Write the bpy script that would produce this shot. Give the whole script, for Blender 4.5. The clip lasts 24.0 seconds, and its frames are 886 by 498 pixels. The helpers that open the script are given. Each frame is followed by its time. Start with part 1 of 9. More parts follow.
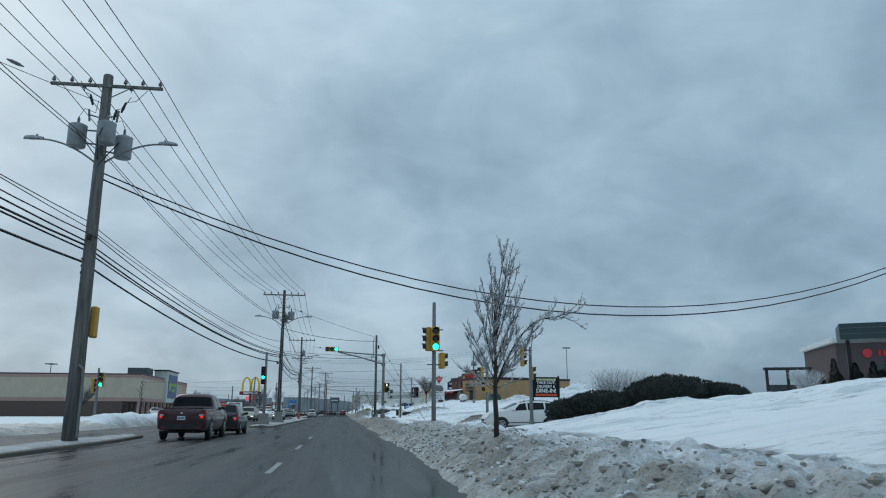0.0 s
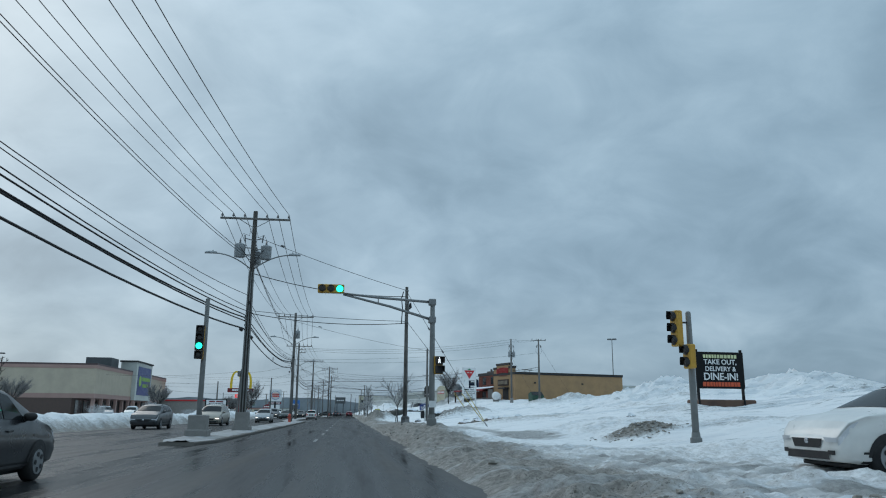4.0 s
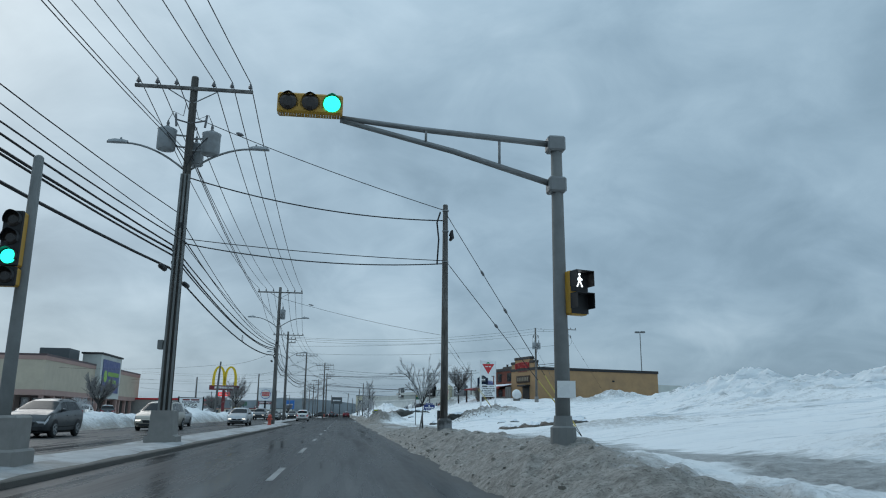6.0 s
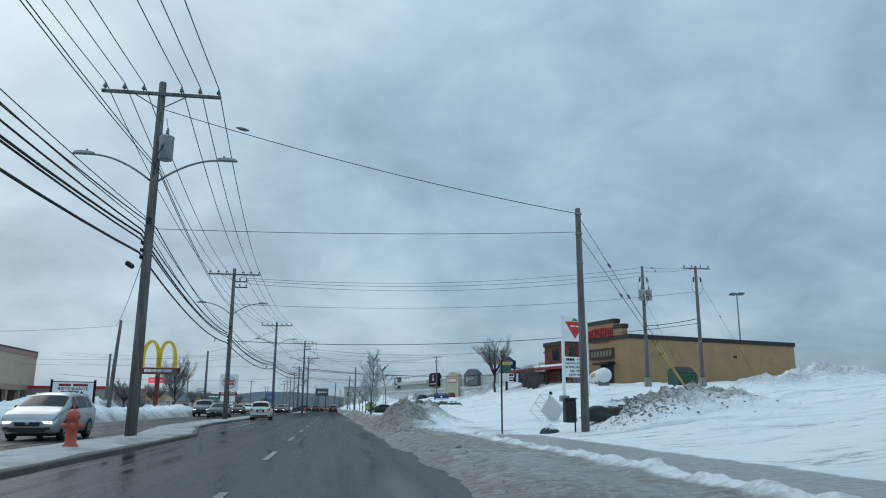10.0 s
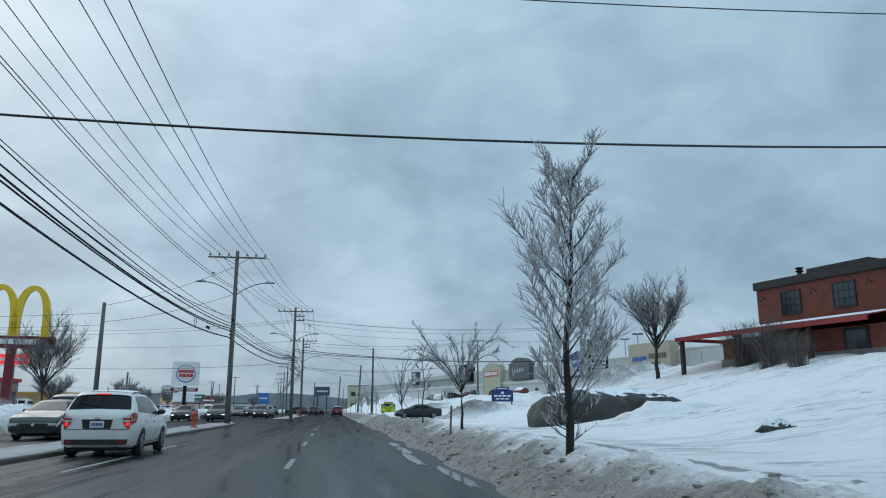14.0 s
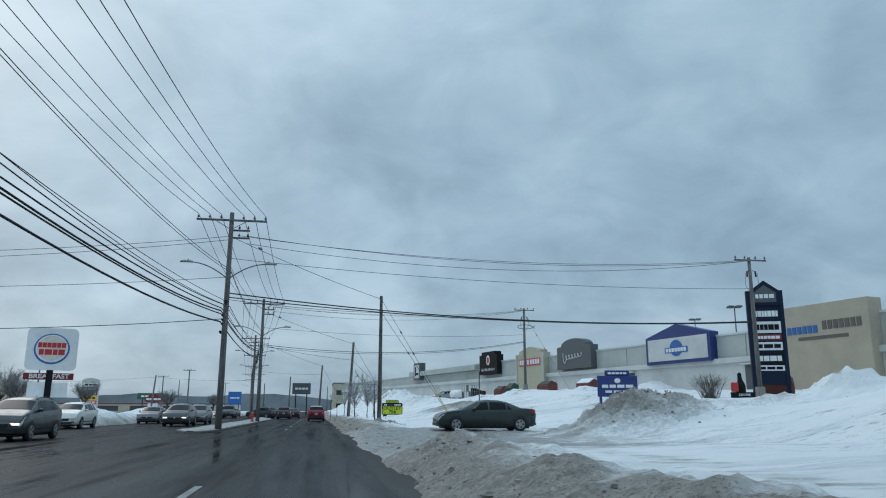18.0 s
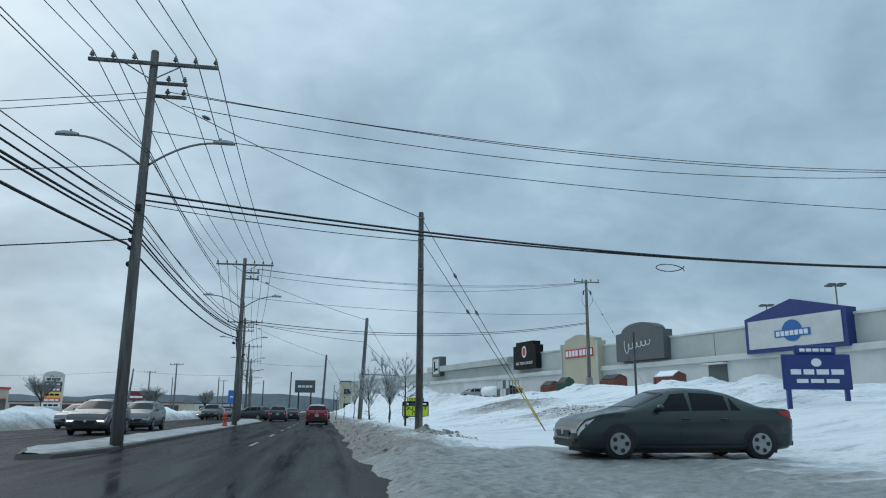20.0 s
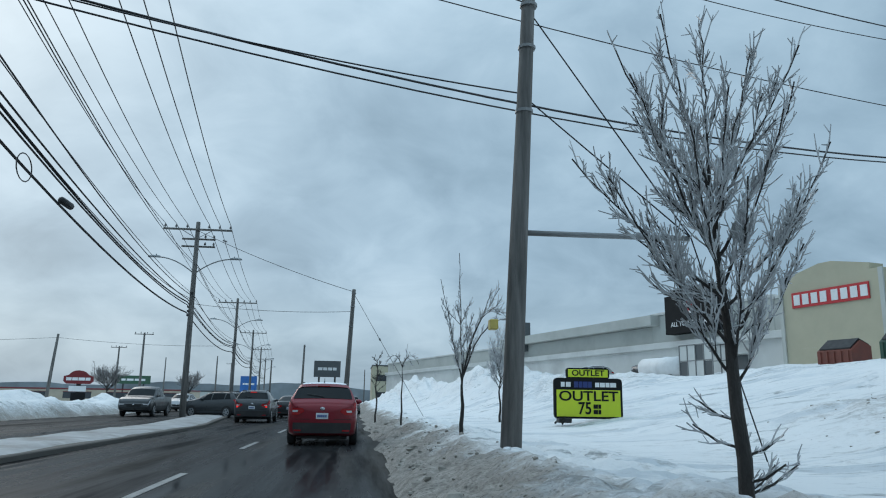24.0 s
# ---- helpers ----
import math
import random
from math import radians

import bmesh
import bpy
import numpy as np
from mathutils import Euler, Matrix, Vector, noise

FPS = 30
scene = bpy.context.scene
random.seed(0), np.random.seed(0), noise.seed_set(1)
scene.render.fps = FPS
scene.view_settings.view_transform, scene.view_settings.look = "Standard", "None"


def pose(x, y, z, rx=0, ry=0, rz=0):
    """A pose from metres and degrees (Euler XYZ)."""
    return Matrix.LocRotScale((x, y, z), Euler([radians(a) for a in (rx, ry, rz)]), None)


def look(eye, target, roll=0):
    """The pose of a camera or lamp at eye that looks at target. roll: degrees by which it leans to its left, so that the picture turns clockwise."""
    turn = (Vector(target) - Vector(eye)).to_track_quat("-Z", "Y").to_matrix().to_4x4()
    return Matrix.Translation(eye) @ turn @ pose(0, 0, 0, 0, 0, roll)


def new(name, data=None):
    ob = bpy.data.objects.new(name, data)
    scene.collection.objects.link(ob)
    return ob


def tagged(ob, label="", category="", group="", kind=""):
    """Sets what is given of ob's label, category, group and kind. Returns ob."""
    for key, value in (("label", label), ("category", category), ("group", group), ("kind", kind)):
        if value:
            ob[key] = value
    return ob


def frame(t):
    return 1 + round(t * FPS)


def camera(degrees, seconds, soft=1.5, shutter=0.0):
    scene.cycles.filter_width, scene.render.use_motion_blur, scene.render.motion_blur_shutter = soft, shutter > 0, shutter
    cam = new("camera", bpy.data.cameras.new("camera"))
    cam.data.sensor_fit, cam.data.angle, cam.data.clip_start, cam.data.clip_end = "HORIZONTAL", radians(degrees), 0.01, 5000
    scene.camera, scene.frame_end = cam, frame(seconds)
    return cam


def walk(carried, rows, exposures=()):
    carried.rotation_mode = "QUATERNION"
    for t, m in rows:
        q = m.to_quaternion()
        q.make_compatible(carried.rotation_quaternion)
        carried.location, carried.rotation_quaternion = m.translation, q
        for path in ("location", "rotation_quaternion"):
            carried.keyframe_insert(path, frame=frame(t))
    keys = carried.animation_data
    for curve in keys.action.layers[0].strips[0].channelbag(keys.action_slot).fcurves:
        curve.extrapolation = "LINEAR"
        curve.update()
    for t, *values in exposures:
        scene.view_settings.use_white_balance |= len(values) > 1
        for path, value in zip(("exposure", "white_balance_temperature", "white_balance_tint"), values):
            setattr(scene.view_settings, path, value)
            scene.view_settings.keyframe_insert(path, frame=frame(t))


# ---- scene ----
cam = camera(62.12, 24.0, 1.1)
PATH = [
    (0.0, look((-0.039, -9.177, 1.119), (1.264, 0.499, 3.283), 0.09)),
    (0.5, look((-0.009, -5.710, 1.098), (1.309, 3.967, 3.249), -0.35)),
    (1.0, look((0.009, -2.148, 1.102), (1.330, 7.529, 3.250), -0.20)),
    (1.5, look((0.026, 1.407, 1.146), (1.336, 11.086, 3.291), -0.32)),
    (2.0, look((0.036, 4.988, 1.111), (1.335, 14.665, 3.272), -0.07)),
    (2.5, look((0.044, 8.472, 1.134), (1.315, 18.149, 3.310), -0.07)),
    (4.5, look((-0.159, 24.039, 1.105), (1.048, 33.722, 3.293), 0.59)),
    (5.0, look((-0.182, 28.440, 1.041), (1.028, 38.118, 3.250), 0.67)),
    (5.5, look((-0.193, 32.908, 1.097), (1.034, 42.590, 3.278), 0.56)),
    (6.0, look((-0.188, 37.486, 1.082), (1.064, 47.161, 3.281), 0.58)),
    (6.5, look((-0.183, 42.241, 1.040), (1.114, 51.912, 3.232), 0.17)),
    (7.0, look((-0.177, 47.325, 1.126), (1.146, 56.992, 3.315), 0.42)),
    (7.5, look((-0.183, 52.486, 1.086), (1.199, 62.150, 3.254), 0.03)),
    (8.0, look((-0.163, 57.486, 1.117), (1.238, 67.153, 3.259), 0.45)),
    (8.5, look((-0.134, 62.654, 1.118), (1.315, 72.315, 3.255), 0.17)),
    (9.0, look((-0.104, 67.988, 1.063), (1.346, 77.650, 3.192), 0.38)),
    (9.5, look((-0.078, 73.541, 1.114), (1.379, 83.203, 3.240), 0.16)),
    (10.0, look((-0.063, 79.217, 1.066), (1.369, 88.886, 3.181), 0.33)),
    (10.5, look((-0.064, 85.040, 1.118), (1.347, 94.712, 3.233), -0.01)),
    (12.5, look((-0.519, 109.121, 1.119), (0.776, 118.805, 3.248), 0.09)),
    (13.0, look((-0.563, 114.656, 1.085), (0.753, 124.336, 3.222), 0.22)),
    (13.5, look((-0.577, 120.192, 1.104), (0.787, 129.867, 3.236), 0.20)),
    (14.0, look((-0.562, 125.670, 1.101), (0.872, 135.334, 3.234), 0.12)),
    (14.5, look((-0.513, 131.062, 1.111), (0.984, 140.721, 3.223), 0.04)),
    (15.0, look((-0.432, 136.406, 1.114), (1.126, 146.057, 3.222), -0.15)),
    (15.5, look((-0.322, 141.719, 1.113), (1.266, 151.365, 3.218), -0.22)),
    (16.0, look((-0.198, 146.965, 1.143), (1.403, 156.608, 3.251), -0.18)),
    (16.5, look((-0.068, 152.155, 1.108), (1.547, 161.798, 3.205), -0.22)),
    (17.0, look((0.068, 157.336, 1.161), (1.688, 166.975, 3.274), -0.08)),
    (17.5, look((0.201, 162.345, 1.116), (1.825, 171.979, 3.250), 0.14)),
    (18.0, look((0.332, 167.243, 1.123), (1.957, 176.873, 3.273), 0.14)),
    (18.5, look((0.466, 172.245, 1.123), (2.081, 181.872, 3.294), 0.09)),
    (20.5, look((1.017, 192.392, 1.107), (2.500, 202.043, 3.266), 0.44)),
    (21.0, look((1.084, 197.621, 1.096), (2.538, 207.277, 3.256), 0.42)),
    (21.5, look((1.147, 202.933, 1.115), (2.586, 212.591, 3.270), 0.62)),
    (22.0, look((1.200, 208.321, 1.125), (2.631, 217.981, 3.279), 0.61)),
    (22.5, look((1.234, 213.808, 1.110), (2.631, 223.476, 3.250), 0.58)),
    (23.0, look((1.240, 219.338, 1.107), (2.593, 229.019, 3.219), 0.48)),
    (23.5, look((1.215, 224.719, 1.094), (2.484, 234.419, 3.171), 0.25)),
    (24.0, look((1.174, 230.073, 1.130), (2.317, 239.787, 3.172), 0.84)),
]
walk(cam, PATH, [(0.0, -0.10), (2.0, -0.02), (3.5, -0.08), (5.0, -0.17), (7.0, -0.02), (9.0, 0.04), (14.0, 0.03), (18.0, -0.02), (21.0, 0.07), (22.2, 0.03), (24.0, 0.07)])
# ---- body ----

# ---- light: overcast winter sky ----
def ramp(nt, stops):
    r = nt.nodes.new("ShaderNodeValToRGB")
    el = r.color_ramp.elements
    while len(el) < len(stops):
        el.new(0.5)
    for e, (p, c) in zip(el, stops):
        e.position, e.color = p, (*c, 1) if len(c) == 3 else c
    return r


def link(nt, a, b):
    nt.links.new(a, b)


def math_node(nt, op, a, b=None, clamp=False):
    n = nt.nodes.new("ShaderNodeMath")
    n.operation, n.use_clamp = op, clamp
    for i, v in enumerate((a, b)):
        if v is None:
            continue
        if isinstance(v, (int, float)):
            n.inputs[i].default_value = v
        else:
            link(nt, v, n.inputs[i])
    return n.outputs[0]


def noise_node(nt, vec, scale, detail=4, rough=0.55, dist=0.0):
    n = nt.nodes.new("ShaderNodeTexNoise")
    n.inputs["Scale"].default_value, n.inputs["Detail"].default_value = scale, detail
    n.inputs["Roughness"].default_value, n.inputs["Distortion"].default_value = rough, dist
    if vec is not None:
        link(nt, vec, n.inputs["Vector"])
    return n.outputs["Fac"]


def mix(nt, fac, a, b, mode="MIX"):
    n = nt.nodes.new("ShaderNodeMix")
    n.data_type, n.blend_type = "RGBA", mode
    for sock, v in ((n.inputs[0], fac), (n.inputs[6], a), (n.inputs[7], b)):
        if isinstance(v, (int, float)):
            sock.default_value = v
        elif isinstance(v, tuple):
            sock.default_value = (*v, 1)
        else:
            link(nt, v, sock)
    return n.outputs[2]


SUN_EL, SUN_AZ = radians(32), radians(-35)
world = bpy.data.worlds.new("overcast_sky")
scene.world = world
world.use_nodes = True
wt = world.node_tree
bg = wt.nodes["Background"]
sky = wt.nodes.new("ShaderNodeTexSky")
sky.sky_type, sky.sun_disc = "NISHITA", False
sky.sun_elevation, sky.sun_rotation = SUN_EL, SUN_AZ
sky.air_density, sky.dust_density = 1.0, 3.0
tc = wt.nodes.new("ShaderNodeTexCoord")
sep = wt.nodes.new("ShaderNodeSeparateXYZ")
link(wt, tc.outputs["Generated"], sep.inputs[0])
up = math_node(wt, "MAXIMUM", sep.outputs[2], 0.0)
den = math_node(wt, "ADD", up, 0.42)
comb = wt.nodes.new("ShaderNodeCombineXYZ")
link(wt, math_node(wt, "DIVIDE", sep.outputs[0], den), comb.inputs[0])
link(wt, math_node(wt, "DIVIDE", sep.outputs[1], den), comb.inputs[1])
comb.inputs[2].default_value = 3.1
big = noise_node(wt, comb.outputs[0], 1.7, 4, 0.5, 0.3)
fine = noise_node(wt, comb.outputs[0], 5.0, 7, 0.58, 0.5)
cloud = math_node(wt, "ADD", math_node(wt, "MULTIPLY", big, 0.68), math_node(wt, "MULTIPLY", fine, 0.32))
tone = ramp(wt, [(0.37, (0.226, 0.342, 0.438)), (0.45, (0.281, 0.412, 0.520)), (0.52, (0.339, 0.482, 0.595)), (0.62, (0.438, 0.590, 0.705))])
link(wt, cloud, tone.inputs[0])
# the cloud deck thins to brighter towards the zenith
zen = math_node(wt, "POWER", up, 4.0)
gain = math_node(wt, "SUBTRACT", math_node(wt, "ADD", math_node(wt, "MULTIPLY", zen, 1.95), 1.02), math_node(wt, "MULTIPLY", sep.outputs[0], 0.02))
hz = ramp(wt, [(0.0, (0.84, 0.85, 0.87)), (0.07, (0.96, 0.97, 0.98)), (0.18, (1.10, 1.10, 1.11)), (0.32, (1.10, 1.10, 1.10)), (0.48, (1.02, 1.02, 1.02)), (1.0, (1, 1, 1))])
link(wt, up, hz.inputs[0])
lit = mix(wt, 1.0, tone.outputs[0], hz.outputs[0], "MULTIPLY")
g3 = wt.nodes.new("ShaderNodeCombineXYZ")
for i in range(3):
    link(wt, gain, g3.inputs[i])
lit = mix(wt, 1.0, lit, g3.outputs[0], "MULTIPLY")
skyc = mix(wt, 1.0, sky.outputs[0], (0.1, 0.1, 0.1), "MULTIPLY")
link(wt, mix(wt, 0.08, lit, skyc), bg.inputs[0])
bg.inputs[1].default_value = 1.0

sun = new("sun", bpy.data.lights.new("sun", "SUN"))
sun.data.energy, sun.data.angle, sun.data.color = 0.6, radians(35), (1.0, 0.97, 0.93)
sun.matrix_world = look((0, 0, 60), (60 * math.sin(SUN_AZ) * -1, -60 * math.cos(SUN_AZ), 60 - 60 * math.tan(SUN_EL)))
scene.view_settings.exposure = 0.0

# ---- materials ----
MATS = {}


def ramp_out(nt, v, a, b):
    r = ramp(nt, [(a, (0, 0, 0)), (b, (1, 1, 1))])
    link(nt, v, r.inputs[0])
    return r.outputs[0]


def surf(name, base, rough=0.7, var=0.15, scale=3.0, fine=40.0, bump=0.15, metal=0.0, dirt=None, dirt_amt=0.35, coat=0.0, stretch=None, spec=None):
    """A painted, stony or wooden surface: coarse stains, fine grain and a little relief."""
    m = bpy.data.materials.new(name)
    m.use_nodes = True
    nt = m.node_tree
    b = nt.nodes["Principled BSDF"]
    co = nt.nodes.new("ShaderNodeTexCoord").outputs["Object"]
    if stretch:
        mp = nt.nodes.new("ShaderNodeMapping")
        mp.inputs["Scale"].default_value = stretch
        link(nt, co, mp.inputs[0])
        co = mp.outputs[0]
    n1, n2 = noise_node(nt, co, scale, 5, 0.6), noise_node(nt, co, fine, 3, 0.6)
    lo = tuple(c * (1 - var) for c in base)
    hi = tuple(min(c * (1 + var), 1.0) for c in base)
    c = mix(nt, ramp_out(nt, n1, 0.34, 0.66), lo, hi)
    c = mix(nt, math_node(nt, "MULTIPLY", n2, 0.35), c, tuple(x * (1 - var) for x in base))
    if dirt:
        d = ramp(nt, [(0.48, (0, 0, 0)), (0.68, (1, 1, 1))])
        link(nt, noise_node(nt, co, scale * 0.6, 6, 0.65), d.inputs[0])
        c = mix(nt, math_node(nt, "MULTIPLY", d.outputs[0], dirt_amt), c, dirt)
    link(nt, c, b.inputs["Base Color"])
    r = ramp(nt, [(0.3, (max(rough - 0.1, 0.03),) * 3), (0.7, (min(rough + 0.1, 1.0),) * 3)])
    link(nt, n1, r.inputs[0])
    link(nt, r.outputs[0], b.inputs["Roughness"])
    b.inputs["Metallic"].default_value = metal
    b.inputs["Coat Weight"].default_value = coat
    if spec is not None:
        b.inputs["Specular IOR Level"].default_value = spec
    if bump:
        bp = nt.nodes.new("ShaderNodeBump")
        bp.inputs["Strength"].default_value, bp.inputs["Distance"].default_value = bump, 0.02
        link(nt, n2, bp.inputs["Height"])
        link(nt, bp.outputs[0], b.inputs["Normal"])
    MATS[name] = m
    return m


def glow(name, col, strength):
    m = bpy.data.materials.new(name)
    m.use_nodes = True
    b = m.node_tree.nodes["Principled BSDF"]
    b.inputs["Base Color"].default_value = (*[c * 0.5 for c in col], 1)
    b.inputs["Emission Color"].default_value = (*col, 1)
    b.inputs["Emission Strength"].default_value = strength
    return m


def glass(name, tint, rough=0.06):
    m = surf(name, tint, rough, 0.1, 2.0, 20, 0.0)
    m.node_tree.nodes["Principled BSDF"].inputs["Specular IOR Level"].default_value = 0.8
    return m


POLE_WOOD = surf("weathered_pole_wood", (0.078, 0.072, 0.064), 0.85, 0.6, 1.6, 30, 0.8, dirt=(0.05, 0.045, 0.04), stretch=(4, 4, 0.35))
POLE_GREY = surf("grey_pole_wood", (0.158, 0.152, 0.143), 0.85, 0.55, 1.6, 30, 0.8, dirt=(0.06, 0.055, 0.05), stretch=(4, 4, 0.35))
STEEL = surf("galvanised_steel", (0.22, 0.225, 0.225), 0.5, 0.18, 2.5, 60, 0.08, metal=0.35)
DULL_STEEL = surf("weathered_concrete_post", (0.19, 0.195, 0.19), 0.75, 0.2, 2.0, 50, 0.15, dirt=(0.09, 0.085, 0.08))
PORCELAIN = surf("grey_porcelain", (0.13, 0.13, 0.135), 0.3, 0.1, 8, 40, 0.0)
TANK_GREY = surf("transformer_paint", (0.28, 0.30, 0.31), 0.5, 0.1, 3, 40, 0.05, dirt=(0.12, 0.10, 0.08))
CABLE = surf("black_cable", (0.018, 0.018, 0.02), 0.6, 0.2, 4, 40, 0.0)
WIRE = surf("dark_wire", (0.020, 0.021, 0.024), 0.6, 0.2, 4, 40, 0.0)
YELLOW_HEAD = surf("signal_yellow", (0.50, 0.27, 0.03), 0.5, 0.12, 4, 40, 0.05, dirt=(0.2, 0.12, 0.03))
BLACK = surf("flat_black", (0.012, 0.012, 0.013), 0.6, 0.2, 4, 40, 0.05)
DARK_LENS = surf("unlit_lens", (0.03, 0.022, 0.018), 0.25, 0.2, 8, 40, 0.0)
GREEN_LIT = glow("green_signal_light", (0.02, 1.0, 0.62), 2.6)
RED_LIT = glow("red_signal_light", (1.0, 0.06, 0.03), 1.6)
WHITE_LIT = glow("white_walk_light", (0.85, 0.95, 1.0), 2.2)
TAIL_LIT = glow("lit_tail_lamp", (1.0, 0.035, 0.025), 0.7)
HEAD_LIT = glow("lit_head_lamp", (1.0, 0.96, 0.85), 1.6)
CONCRETE = surf("cast_concrete", (0.26, 0.25, 0.235), 0.9, 0.18, 1.5, 35, 0.3, dirt=(0.12, 0.11, 0.10))
CURB_MAT = surf("kerb_concrete", (0.085, 0.078, 0.068), 0.8, 0.25, 1.0, 35, 0.3, dirt=(0.07, 0.06, 0.05))
WHITE_PAINT = surf("white_paint", (0.72, 0.73, 0.73), 0.5, 0.06, 2, 40, 0.05, dirt=(0.45, 0.44, 0.42))
SIGN_WHITE = surf("sign_white", (0.74, 0.75, 0.75), 0.35, 0.05, 2, 40, 0.02, dirt=(0.55, 0.55, 0.55), dirt_amt=0.25)
SIGN_BLACK = surf("sign_black", (0.010, 0.011, 0.012), 0.75, 0.2, 2, 40, 0.03, spec=0.2)
SIGN_RED = surf("sign_red", (0.50, 0.025, 0.03), 0.4, 0.08, 2, 40, 0.02)
SIGN_MAROON = surf("sign_maroon", (0.16, 0.012, 0.016), 0.45, 0.1, 2, 40, 0.02)
SIGN_BLUE = surf("sign_blue", (0.015, 0.035, 0.16), 0.4, 0.1, 2, 40, 0.02)
SIGN_SKY = surf("sign_sky_blue", (0.02, 0.12, 0.36), 0.4, 0.1, 2, 40, 0.02)
SIGN_GREY = surf("sign_grey", (0.085, 0.095, 0.10), 0.6, 0.1, 2, 40, 0.05)
SIGN_NAVY = surf("sign_navy", (0.010, 0.018, 0.040), 0.7, 0.1, 2, 40, 0.02, spec=0.2)
SIGN_LIME = surf("sign_lime", (0.52, 0.62, 0.02), 0.45, 0.06, 2, 40, 0.02)
SIGN_ORANGE = surf("sign_orange_red", (0.62, 0.09, 0.03), 0.5, 0.08, 2, 40, 0.02)
ARCH_YELLOW = surf("sign_yellow", (0.78, 0.52, 0.02), 0.35, 0.05, 2, 40, 0.02)
HYDRANT_RED = surf("hydrant_orange", (0.50, 0.085, 0.055), 0.5, 0.15, 3, 30, 0.1, dirt=(0.28, 0.09, 0.05))
GUARD_YELLOW = surf("guy_guard_yellow", (0.50, 0.39, 0.10), 0.5, 0.1, 3, 30, 0.05)
BARK = surf("wet_bark", (0.028, 0.024, 0.021), 0.7, 0.5, 4, 24, 1.0, stretch=(3, 3, 0.8))
TWIG = surf("iced_twig", (0.46, 0.465, 0.47), 0.25, 0.35, 6, 40, 0.1, dirt=(0.46, 0.47, 0.49), dirt_amt=0.6)
EVERGREEN = surf("evergreen_needles", (0.022, 0.032, 0.024), 0.75, 0.45, 2.5, 30, 0.3, dirt=(0.05, 0.045, 0.035))
# near-black fill: shade between the needles, put into the colour
SHRUB_SHADE = surf("shrub_inner_shade", (0.012, 0.014, 0.011), 0.9, 0.3, 2.5, 30, 0.3)
ROCK = surf("granite_boulder", (0.032, 0.034, 0.028), 0.6, 0.65, 1.3, 9, 1.0, dirt=(0.05, 0.042, 0.032), dirt_amt=0.4)
ICED_BLOCK = surf("iced_concrete", (0.075, 0.075, 0.072), 0.6, 0.5, 3.0, 16, 1.0, dirt=(0.40, 0.41, 0.42), dirt_amt=0.75)
POLE_ICED = surf("iced_pole_wood", (0.085, 0.078, 0.068), 0.75, 0.7, 2.2, 26, 1.0, dirt=(0.24, 0.24, 0.235), dirt_amt=0.5, stretch=(3, 3, 0.6))
GREY_TWIG = surf("grey_twig", (0.20, 0.195, 0.19), 0.6, 0.35, 6, 40, 0.1)
BUSH_BARK = surf("brown_bush_twig", (0.125, 0.108, 0.098), 0.8, 0.4, 6, 40, 0.1)
PURE_SNOW = surf("cap_snow", (0.80, 0.83, 0.86), 0.7, 0.05, 2, 25, 0.25)
GRIT_SNOW = surf("gritty_snow_clod", (0.30, 0.278, 0.245), 0.85, 0.35, 4, 22, 0.5, dirt=(0.17, 0.15, 0.125), dirt_amt=0.6)
TYRE = surf("tyre_rubber", (0.012, 0.012, 0.013), 0.85, 0.2, 6, 40, 0.2, dirt=(0.05, 0.048, 0.045))
RIM = surf("alloy_rim", (0.30, 0.31, 0.32), 0.4, 0.1, 6, 40, 0.0, metal=0.7)
TRIM = surf("black_plastic_trim", (0.016, 0.016, 0.017), 0.65, 0.15, 4, 40, 0.05, dirt=(0.06, 0.055, 0.05))
CAR_GLASS = surf("car_window_glass", (0.012, 0.015, 0.017), 0.06, 0.1, 2.0, 20, 0.0, spec=0.12)
PLATE = surf("number_plate", (0.62, 0.65, 0.68), 0.4, 0.05, 8, 40, 0.0)
PLATE_BAR = surf("plate_bars", (0.05, 0.10, 0.28), 0.5, 0.05, 8, 40, 0.0)
TAIL_RED = surf("tail_lamp_red", (0.34, 0.012, 0.015), 0.15, 0.1, 8, 40, 0.0)
CLEAR_LAMP = surf("clear_lamp", (0.55, 0.56, 0.58), 0.12, 0.1, 8, 40, 0.0)
CHROME = surf("chrome_badge", (0.55, 0.56, 0.58), 0.2, 0.05, 8, 40, 0.0, metal=0.9)


def car_paint(name, col, metal=0.2):
    return surf(name, col, 0.34, 0.06, 1.5, 60, 0.0, metal=metal, coat=0.3, dirt=tuple(0.6 * c + 0.025 for c in col), dirt_amt=0.35)


